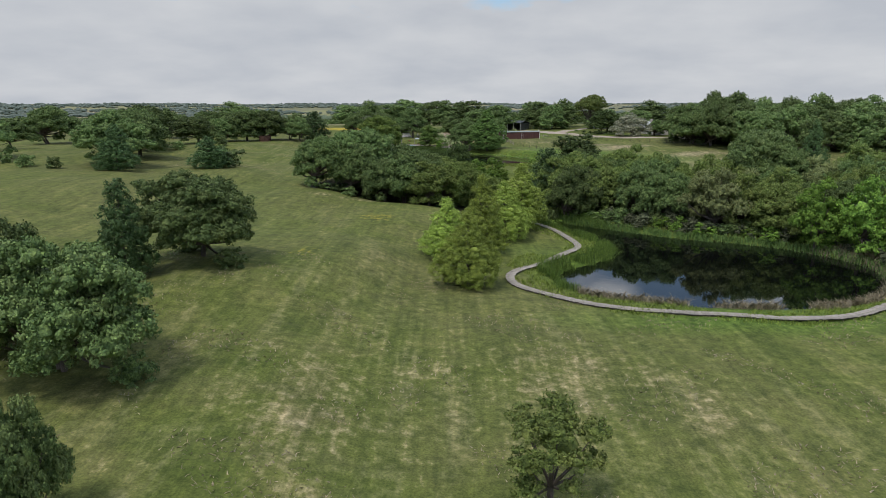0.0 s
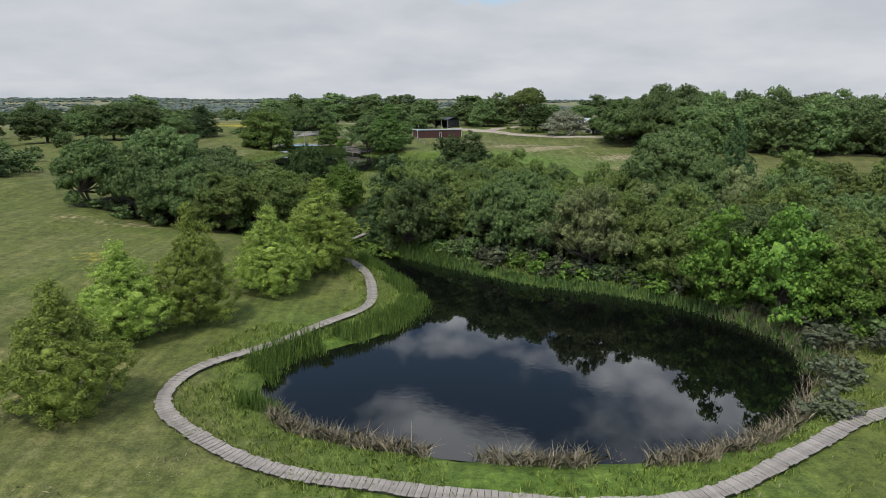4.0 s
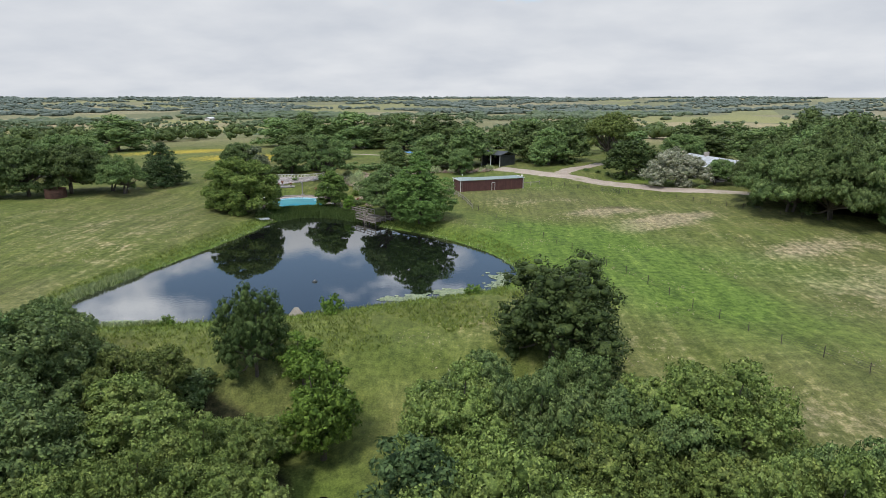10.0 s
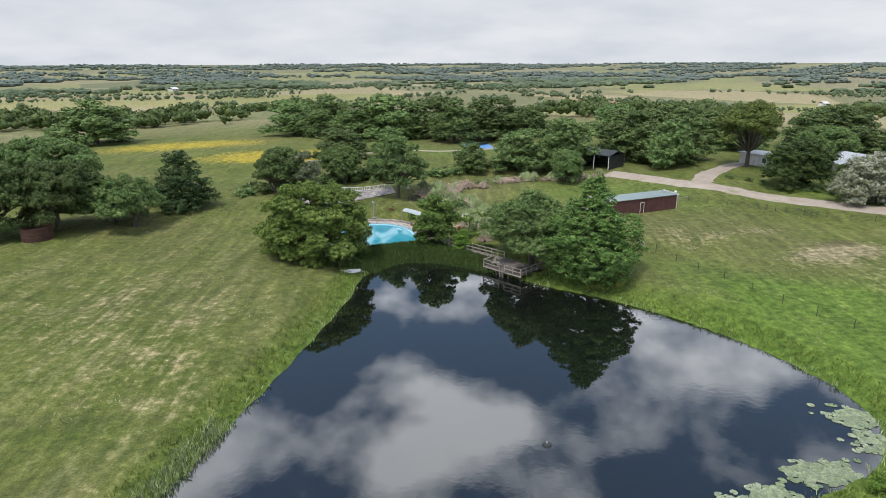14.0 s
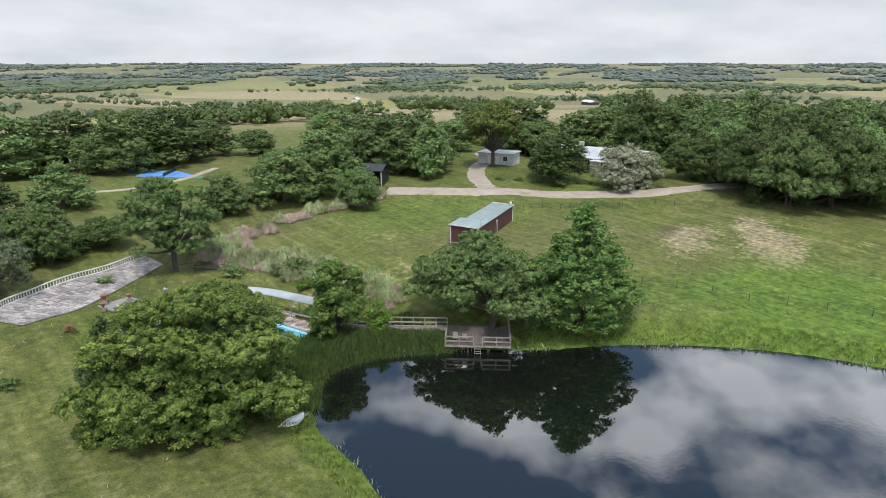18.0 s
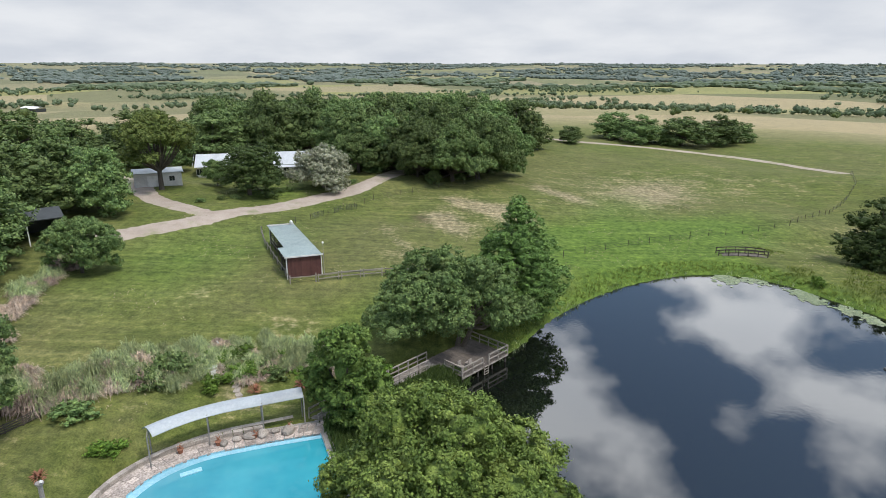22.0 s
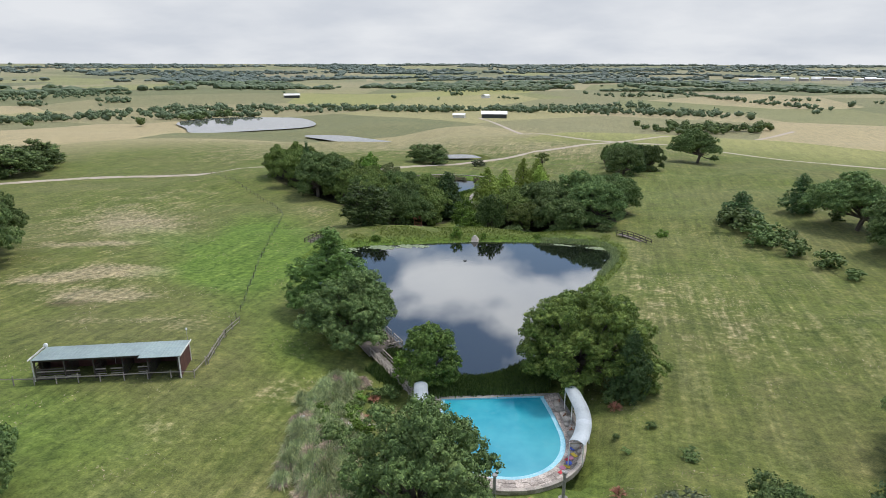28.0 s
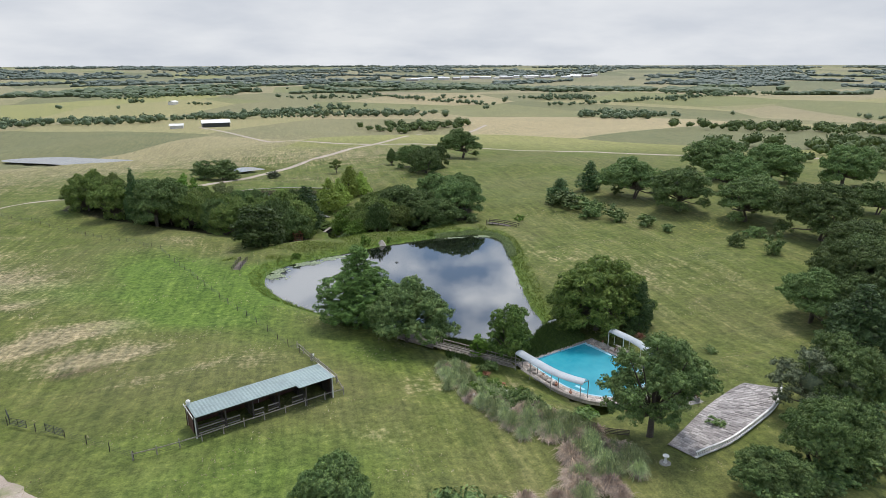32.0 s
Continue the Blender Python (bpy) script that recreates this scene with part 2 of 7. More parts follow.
M_DARKMETAL = surface("dark metal", (0.03, 0.035, 0.035), (0.07, 0.075, 0.075), 2.0, 0.5, 0.1, metal=0.4)
M_COURT = surface("blue court paint", (0.07, 0.20, 0.48), (0.10, 0.27, 0.58), 0.5, 0.7, 0.1)
M_COURTGREEN = surface("green court paint", (0.06, 0.16, 0.09), (0.09, 0.22, 0.12), 0.5, 0.7, 0.1)


def gravel():
    k = Mat("gravel").set(Roughness=0.95)
    a, b = k.noise(0.35, 5, 0.6), k.noise(9.0, 4, 0.7)
    c = k.ramp(a, (0.3, (0.24, 0.19, 0.15)), (0.7, (0.40, 0.335, 0.28)))
    c = k.mix(0.35, c, k.ramp(b, (0.35, (0.24, 0.19, 0.14)), (0.65, (0.60, 0.52, 0.44))))
    c = k.mix(k.math("MULTIPLY", k.step(k.noise(0.16, 4, 0.65), 0.56, 0.70), 0.7), c, (0.16, 0.19, 0.06))
    k.color(c).bump(b, 0.3, 0.04)
    return k.m


def grass():
    """Pasture: mown green with straw, bare and lush patches (laid out over the mesh), drag lines and tussocks."""
    k = Mat("pasture").set(Roughness=0.92)
    k.b.inputs["Specular IOR Level"].default_value = 0.15
    broad, mid, fine, blade = k.noise(0.022, 3, 0.5), k.noise(0.16, 5, 0.6), k.noise(1.1, 5, 0.65), k.noise(5.5, 4, 0.7)
    lines = k.noise(0.5, 3, 0.6, (1.0, 0.07, 1), 28)
    lines2 = k.noise(0.4, 3, 0.6, (0.08, 1.0, 1), 12)
    c = k.ramp(mid, (0.3, (0.112, 0.148, 0.034)), (0.5, (0.150, 0.178, 0.047)), (0.7, (0.205, 0.208, 0.074)))
    c = k.mix(k.math("MULTIPLY", k.step(broad, 0.42, 0.66), 0.55), c, (0.19, 0.18, 0.08))
    straw = k.ramp(fine, (0.3, (0.25, 0.205, 0.12)), (0.7, (0.52, 0.43, 0.29)))
    swath = k.noise(1.3, 4, 0.62, (1.0, 0.07, 1), 28)
    dry = k.math("ADD", k.attr("dry"), k.math("MULTIPLY", k.math("SUBTRACT", mid, 0.5), 0.9))
    dry = k.math("ADD", dry, k.math("MULTIPLY", k.math("SUBTRACT", fine, 0.5), 1.0))
    dry = k.math("ADD", dry, k.math("MULTIPLY", k.math("SUBTRACT", swath, 0.5), 0.7))
    c = k.mix(k.math("MULTIPLY", k.step(dry, 0.40, 0.85), 0.92), c, straw)
    streak = k.math("MULTIPLY", k.step(k.math("ADD", k.math("MULTIPLY", lines, 0.6), k.math("MULTIPLY", fine, 0.4)), 0.51, 0.62), k.attr("streak"))
    c = k.mix(k.math("MULTIPLY", streak, 0.26), c, straw)
    mow = k.math("MULTIPLY", k.step(lines2, 0.5, 0.68), 0.3)
    c = k.mix(mow, c, (0.155, 0.16, 0.07))
    lush = k.math("ADD", k.attr("lush"), k.math("MULTIPLY", k.math("SUBTRACT", mid, 0.5), 0.9))
    c = k.mix(k.math("MULTIPLY", k.step(lush, 0.25, 0.85), 0.82), c, k.ramp(fine, (0.3, (0.088, 0.168, 0.026)), (0.7, (0.168, 0.262, 0.046))))
    bare = k.math("ADD", k.attr("bare"), k.math("MULTIPLY", k.math("SUBTRACT", fine, 0.5), 1.0))
    c = k.mix(k.math("MULTIPLY", k.step(bare, 0.5, 0.95), 0.85), c, k.ramp(blade, (0.3, (0.085, 0.062, 0.042)), (0.7, (0.20, 0.15, 0.105))))
    gold = k.math("ADD", k.attr("gold"), k.math("MULTIPLY", k.math("SUBTRACT", fine, 0.5), 1.5))
    c = k.mix(k.math("MULTIPLY", k.step(gold, 0.45, 0.9), 0.85), c, (0.52, 0.40, 0.055))
    # far fields: hay, green and stubble, one tone for each enclosure
    vor = k.n.new("ShaderNodeTexVoronoi")
    vor.inputs["Scale"].default_value = 0.0036
    mp = k.n.new("ShaderNodeMapping")
    mp.inputs["Scale"].default_value, mp.inputs["Rotation"].default_value = (1, 0.8, 0.0), (0, 0, 0.4)
    k.l.new(k.geo.outputs["Position"], mp.inputs["Vector"])
    k.l.new(mp.outputs[0], vor.inputs["Vector"])
    sep = k.n.new("ShaderNodeSeparateColor")
    k.l.new(vor.outputs["Color"], sep.inputs[0])
    fields = k.ramp(sep.outputs[0], (0.0, (0.20, 0.21, 0.115)), (0.25, (0.29, 0.27, 0.16)), (0.42, (0.52, 0.42, 0.27)), (0.6, (0.24, 0.25, 0.125)), (0.78, (0.42, 0.40, 0.16)), (1.0, (0.40, 0.33, 0.23)))
    fields = k.mix(0.2, fields, k.ramp(k.noise(0.012, 5, 0.6), (0.3, (0.11, 0.14, 0.05)), (0.7, (0.33, 0.27, 0.13))))
    # grey-green mixed in with distance: haze painted into the field colour
    fields = k.mix(k.math("MULTIPLY", k.attr("field_haze"), 0.4), fields, (0.21, 0.225, 0.165))
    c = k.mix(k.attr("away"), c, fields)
    # woodland floor: leaf litter, darkened so the trees' shade is in its colour
    c = k.mix(k.math("MULTIPLY", k.step(k.math("ADD", k.attr("shade_litter"), k.math("MULTIPLY", k.math("SUBTRACT", mid, 0.5), 1.0)), 0.3, 0.6), 0.95), c, k.ramp(fine, (0.3, (0.022, 0.026, 0.012)), (0.55, (0.055, 0.052, 0.026)), (0.75, (0.12, 0.10, 0.06))))
    tuft = k.math("ADD", k.math("ADD", k.math("MULTIPLY", blade, 0.45), k.math("MULTIPLY", fine, 0.4)), k.math("MULTIPLY", lines, 0.15))
    c = k.mix(1.0, c, k.ramp(tuft, (0.36, (0.42, 0.46, 0.46)), (0.5, (0.92, 0.92, 0.92)), (0.64, (1.5, 1.45, 1.38))), "MULTIPLY")
    c = k.mix(1.0, c, k.ramp(k.noise(0.42, 4, 0.6), (0.32, (0.86, 0.88, 0.88)), (0.66, (1.12, 1.1, 1.08))), "MULTIPLY")
    c = k.mix(1.0, c, k.ramp(swath, (0.34, (0.84, 0.86, 0.86)), (0.64, (1.16, 1.13, 1.08))), "MULTIPLY")
    c = k.mix(1.0, c, (0.745, 0.765, 0.735), "MULTIPLY")
    k.color(c).bump(k.math("ADD", k.math("MULTIPLY", fine, 1.0), k.math("MULTIPLY", blade, 0.5)), 0.55, 0.25)
    return k.m


def water(name, deep, ior=1.8, ripple=0.02):
    k = Mat(name).set(Roughness=0.025, IOR=ior)
    k.b.inputs["Base Color"].default_value = (*deep, 1)
    r = k.math("MULTIPLY", k.noise(1.6, 3, 0.5), k.step(k.noise(0.05, 3), 0.42, 0.65))
    k.bump(r, ripple, 0.2)
    return k.m


def pool_water():
    k = Mat("pool water").set(Roughness=0.05, IOR=1.33)
    a, b = k.noise(0.22, 3, 0.55), k.noise(0.9, 4, 0.6)
    c = k.ramp(a, (0.3, (0.014, 0.235, 0.315)), (0.7, (0.045, 0.33, 0.40)))
    c = k.mix(k.math("MULTIPLY", k.step(b, 0.52, 0.75), 0.3), c, (0.09, 0.32, 0.37))
    # paler over the shallow round end
    turn = k.n.new("ShaderNodeVectorMath")
    turn.operation = "DOT_PRODUCT"
    turn.inputs[1].default_value = (-0.336, 0.942, 0.0)
    k.l.new(k.geo.outputs["Position"], turn.inputs[0])
    shallow = k.step(k.math("ADD", turn.outputs["Value"], k.math("MULTIPLY", a, 6.0)), 248.0, 262.0)
    c = k.mix(k.math("MULTIPLY", shallow, 0.35), c, (0.22, 0.43, 0.50))
    k.color(c).bump(k.noise(3.0, 3), 0.05, 0.05)
    return k.m


M_GRASS, M_GRAVEL, M_POND, M_POOL = grass(), gravel(), water("pond water", (0.006, 0.008, 0.006), 2.05), pool_water()
# darker copy of the lake water: lower index and base dim its reflections
M_LOWPOND = water("dimmed pond water", (0.003, 0.004, 0.003), 1.4)
M_FARPOND = water("far pond water", (0.14, 0.145, 0.14), 2.4, 0.0)
M_POOLWALL = surface("pool lining", (0.20, 0.50, 0.62), (0.42, 0.68, 0.78), 0.8, 0.6, 0.1)

from mathutils.geometry import tessellate_polygon

# ---- the lie of the land ----
FIELD_SOUTH = [(11, 63, -6.6), (4, 61, -6.3), (17, 60, -7.0), (10, 48, -7.4), (30, 30, -8.2), (60, 20, -8.4), (0, 10, -7.6), (5, 76, -6.3), (11, 80, -6.9), (13, 88, -6.9), (-26, 74, -1.8), (-17, 82, -2.7), (-45, 40, -3.2),
               (-56, 151, 1.0), (-73, 222, 2.5), (-35, 130, -1.5), (-12, 118, -3.5), (12, 100, -6.6), (24, 105, -7.2), (22, 69, -7.1), (50, 66, -7.3), (72, 76, -7.0), (62, 112, -7.0), (40, 135, -6.8), (20, 142, -7.6)]
DAM_AND_MIDDLE = [(-40, 178, -0.6), (-20, 177, -0.7), (5, 178, -0.8), (25, 184, -0.8), (43, 198, -0.6), (8, 152, -7.0), (-8, 150, -5.5), (32, 152, -5.5), (-28, 160, -1.5), (52, 165, -3.0), (62, 173, -1.4), (85, 140, -3.5),
                  (105, 113, -2.0), (122, 180, -3.0), (90, 60, -6.5), (27, 231, 0.3), (45, 215, -0.3), (68, 240, 1.1), (34, 263, 2.3), (2, 279, 1.6), (20, 290, 3.0), (-32, 257, 0.2), (-65, 206, 0.8), (-45, 230, 0.6)]
NORTH_AND_FAR = [(-7, 256, -0.9), (-19, 251, -0.9), (-16, 266, -0.8), (-25, 270, 0.1), (-24, 274.5, 0.9), (-12, 278, 1.0), (-20, 302, 3.8), (-45, 290, 3.0), (-75, 258, 2.2), (75, 308, 5.2), (90, 268, 3.2), (95, 290, 3.7), (98, 278, 3.6), (50, 300, 4.6), (10, 315, 4.6), (-12, 330, 4.8),
                 (-60, 330, 4.0), (40, 350, 5.0), (-33, 273, 1.9), (-23.5, 277, 1.9), (-14, 283.5, 1.9), (-35, 278, 2.9), (-27, 284, 2.9), (-15, 288.5, 2.9)]
OUTER = [(-28, 28, -5.2), (-22, 50, -4.2), (-60, 10, -5.0), (-90, 80, 1.5), (-80, 130, 2.0), (-110, 180, 3.0), (150, 250, 1.0), (160, 100, -6.0), (130, -40, -11.0), (165, -112, -18.3), (340, -225, -22.5), (105, -320, -11.0), (60, -160, -11.5), (20, -20, -6.5), (-120, -60, -9.0), (0, -100, -8.0), (-100, -250, -22.0)]
SPOTS = np.array(FIELD_SOUTH + DAM_AND_MIDDLE + NORTH_AND_FAR + OUTER, float)
LAKE_LEVEL, POOL_LEVEL, SWIM_LEVEL = -1.9, -7.9, -0.95
LAKE_SHORE = [(-27, 184), (-24.5, 199), (-21.5, 212), (-18, 229), (-16.3, 241), (-11, 247.5), (-4, 247), (3, 242.5), (10, 236), (19, 229.5), (28, 220), (33.5, 210), (35, 201), (31, 193.5), (20, 188), (6, 182), (-9, 178), (-22, 176.5)]
LOW_SHORE = [(17, 84), (20, 78), (27, 74.5), (38, 72.4), (50, 73), (60, 79), (67, 90), (64, 101), (55, 109), (44, 114), (36, 121), (28, 128), (24, 133), (20.5, 138), (18.2, 143), (18, 148), (16, 153.5), (11.8, 152.3), (11, 147), (12.4, 140), (15, 136.2), (18, 132.5), (20.5, 127), (25, 118.5), (30, 106), (26, 96), (18.5, 90)]

WOODS_EAST = np.array([(22.5, 150), (25, 160), (33, 162.5), (40.5, 157), (47.5, 151), (52.5, 147), (59, 143), (70, 138), (84, 128), (96, 121), (104, 116), (105, 108), (80, 92), (69, 107), (57, 111), (45, 115.5), (36.3, 121.8), (28.8, 129), (24, 135), (21.5, 142)])
GROVE = np.array([(-31, 140), (-24, 166), (-8, 168), (6, 163), (12.5, 154), (12, 146), (13.5, 139), (10, 134.5), (3, 132), (-9, 136), (-20, 137)])
WOODS_HOUSE = np.array([(96, 253), (101, 237), (122, 225), (150, 216), (200, 200), (225, 225), (215, 270), (180, 312), (134, 318), (112, 300), (118, 272), (106, 262)])

FAR_PONDS = [(350, -246, 82, 62, -86, -22.6), (171, -117, 47, 18, -20, -18.4), (56, 6, 12, 7, 0, -8.6)]
DECK_WALK = [(4.5, 246.3), (-5.6, 256.2)]


def rounded(pts, n=6, closed=True):
    """A smooth line through a few points."""
    pts = [Vector((*p, 0)[:3]) for p in pts]
    out, m = [], len(pts)
    for i in range(m if closed else m - 1):
        if closed:
            a, b, c, d = (pts[(i + j) % m] for j in (-1, 0, 1, 2))
        else:
            a, b, c, d = (pts[min(max(i + j, 0), m - 1)] for j in (-1, 0, 1, 2))
        for s in range(n):
            t = s / n
            out.append(0.5 * (2 * b + (c - a) * t + (2 * a - 5 * b + 4 * c - d) * t * t + (3 * b - a - 3 * c + d) * t ** 3))
    if not closed:
        out.append(pts[-1])
    return out


def outline(pts, n=6):
    return np.array([(p.x, p.y) for p in rounded(pts, n)])


def inland(px, py, poly):
    """Distance from a closed line, minus within it."""
    px, py = np.asarray(px, float), np.asarray(py, float)
    best, inside = np.full(px.shape, 1e9), np.zeros(px.shape, bool)
    for (ax, ay), (bx, by) in zip(poly, np.roll(poly, -1, 0)):
        dx, dy = bx - ax, by - ay
        t = np.clip(((px - ax) * dx + (py - ay) * dy) / (dx * dx + dy * dy + 1e-9), 0, 1)
        best = np.minimum(best, np.hypot(px - ax - t * dx, py - ay - t * dy))
        cross = ((ay > py) != (by > py)) & (px < (bx - ax) * (py - ay) / (by - ay + 1e-12) + ax)
        inside ^= cross
    return np.where(inside, -best, best)


def along(px, py, line):
    """Distance from an open line."""
    px, py = np.asarray(px, float), np.asarray(py, float)
    best = np.full(px.shape, 1e9)
    for (ax, ay), (bx, by) in zip(line[:-1], line[1:]):
        dx, dy = bx - ax, by - ay
        t = np.clip(((px - ax) * dx + (py - ay) * dy) / (dx * dx + dy * dy + 1e-9), 0, 1)
        best = np.minimum(best, np.hypot(px - ax - t * dx, py - ay - t * dy))
    return best


def far_ring(cx, cy, rx, ry, turn):
    c, s, out = math.cos(radians(turn)), math.sin(radians(turn)), []
    for a in np.linspace(0, 2 * math.pi, 44, endpoint=False):
        u, v = rx * math.cos(a) * (1 + 0.12 * math.sin(3 * a + cx)), ry * math.sin(a) * (1 + 0.3 * math.sin(2 * a + cy))
        out.append((cx + u * c - v * s, cy + u * s + v * c))
    return np.array(out)


LAKE, LOW = outline(LAKE_SHORE), outline(LOW_SHORE)
# the swimming pool's own axes: u along its straight side by the lake, v away from the lake
SWIM_O, SWIM_U, SWIM_V = Vector((-13.8, 253.1, 0)), Vector((0.942, 0.336, 0)), Vector((-0.336, 0.942, 0))


def swim(u, v, z=0.0):
    return SWIM_O + SWIM_U * u + SWIM_V * v + Vector((0, 0, z))


def swim_edge(grow=0.0, n=28, v0=0.0):
    """The pool's outline: straight by the lake, straight sides, round far end."""
    pts = [(-6.5 - grow, v0), (6.5 + grow, v0), (6.9 + grow, 4.5)]
    for i in range(n + 1):
        a = math.pi * i / n
        pts.append(((7.0 + grow) * math.cos(a), 7.8 + (8.2 + grow) * math.sin(a) ** 0.9))
    pts.append((-6.9 - grow, 4.5))
    return pts


def smooth(x, a, b):
    t = np.clip((np.asarray(x, float) - a) / (b - a), 0, 1)
    return t * t * (3 - 2 * t)


def land(x, y):
    """Height of the ground."""
    x, y = np.atleast_1d(np.asarray(x, float)), np.atleast_1d(np.asarray(y, float))
    num, den = np.zeros_like(x), np.zeros_like(x)
    for px, py, h in SPOTS:
        w = 1.0 / ((x - px) ** 2 + (y - py) ** 2 + 25.0) ** 2
        num += w * h
        den += w
    near = num / den
    r = np.hypot(x - 20, y - 190)
    k = smooth(r, 260, 960)
    roll = 4.0 * np.sin(x / 310 + 1.3) * np.cos(y / 270 + 0.4) + 1.6 * np.sin(x / 140 + y / 190)
    far = -32.0 + roll * (1 - smooth(r, 1500, 3200)) + 47.0 * smooth(r, 1700, 4700)
    h = near * (1 - k) + far * k
    h = h + 0.10 * np.sin(x / 3.1 + 0.7 * np.sin(y / 4.3)) * np.sin(y / 3.7)
    for cx, cy, rx, ry, turn, level in FAR_PONDS:
        close = np.hypot(x - cx, y - cy) < rx * 1.6 + 40
        d = np.full_like(x, 99.0)
        if close.any():
            d[close] = inland(x[close], y[close], far_ring(cx, cy, rx, ry, turn))
        s = smooth(d, 4, 34)
        h = np.where(d > 4, level * (1 - s) + h * s, level - 1.6)
    for poly, level, rim in ((LAKE, LAKE_LEVEL, 5.0), (LOW, POOL_LEVEL, 5.0)):
        d = inland(x, y, poly)
        s = smooth(d, 0.0, rim)
        bank = level + 0.25 + np.clip(d, 0, 3) * 0.12
        h = np.where(d > 0, bank * (1 - s) + h * s, np.minimum(h, level - np.clip(-d, 0, 2.5) * 0.8 + 0.25 * np.clip(1 + d, 0, 1)))
        h = np.where((d < 3.0) & (d > 0), np.minimum(h, level + 0.2 + 0.3 * d), h)
    # hollow under the lake deck and its walkway
    u, v = (x - 2.0) * 0.697 - (y - 242.5) * 0.717, (x - 2.0) * 0.717 + (y - 242.5) * 0.697
    d = np.minimum(np.hypot(np.maximum(np.abs(u - 3.7) - 3.9, 0), np.maximum(np.abs(v - 2.7) - 2.9, 0)), np.maximum(along(x, y, DECK_WALK) - 0.9, 0))
    s = smooth(d, 0.3, 3.0)
    h = np.minimum(h, -1.35 * (1 - s) + np.maximum(h, -1.35) * s)
    c = (x - SWIM_O.x) * SWIM_U.x + (y - SWIM_O.y) * SWIM_U.y, (x - SWIM_O.x) * SWIM_V.x + (y - SWIM_O.y) * SWIM_V.y
    d = np.hypot(np.maximum(np.abs(c[0]) - 6.6, 0), np.maximum(np.abs(c[1] - 8.0) - 7.6, 0))
    s = smooth(d, 2.8, 6.0)
    h = h * s + np.where(d < 1.2, -2.6, -0.85) * (1 - s)
    return h


def ground_z(x, y):
    return float(land(x, y)[0])


def axis(lo, hi, step, reach):
    a = list(np.arange(lo, hi + 1e-6, step))
    s, v = step, hi
    while v < reach:
        s *= 1.07
        v += s
        a.append(v)
    s, v, low = step, lo, []
    while v > -reach:
        s *= 1.07
        v -= s
        low.append(v)
    return np.array(low[::-1] + a)


def mesh_from(name, verts, faces, material=None, smooth_faces=False):
    me = bpy.data.meshes.new(name)
    me.from_pydata([tuple(v) for v in verts], [], [tuple(f) for f in faces])
    if material:
        me.materials.append(material)
    if smooth_faces:
        me.polygons.foreach_set("use_smooth", [True] * len(me.polygons))
    me.update()
    return me


DRIVE = [(36, 297), (41, 291), (47, 285), (54, 281.5), (62, 274), (71, 267), (80, 260.5), (92, 256), (104, 251)]
DRIVE_HOUSE = [(53, 284), (58, 292), (66, 300), (77, 307), (86, 318)]
GRAVEL_ROAD = [(215, 205), (203, 180), (192, 145), (176, 121), (150, 108), (120, 94), (92, 76), (65, 50), (37, 13), (10, -22), (-11, -58), (-30, -84), (-70, -150), (-180, -330)]
BARN_LANE = [(118, -318), (82, -230), (45, -140), (10, -98), (-22, -76), (-60, -58), (-100, -30), (-132, 12), (-158, 46), (-230, 80)]
NORTH_LANE = [(-48, 316), (-30, 327), (-14, 333), (0, 332), (20, 345)]


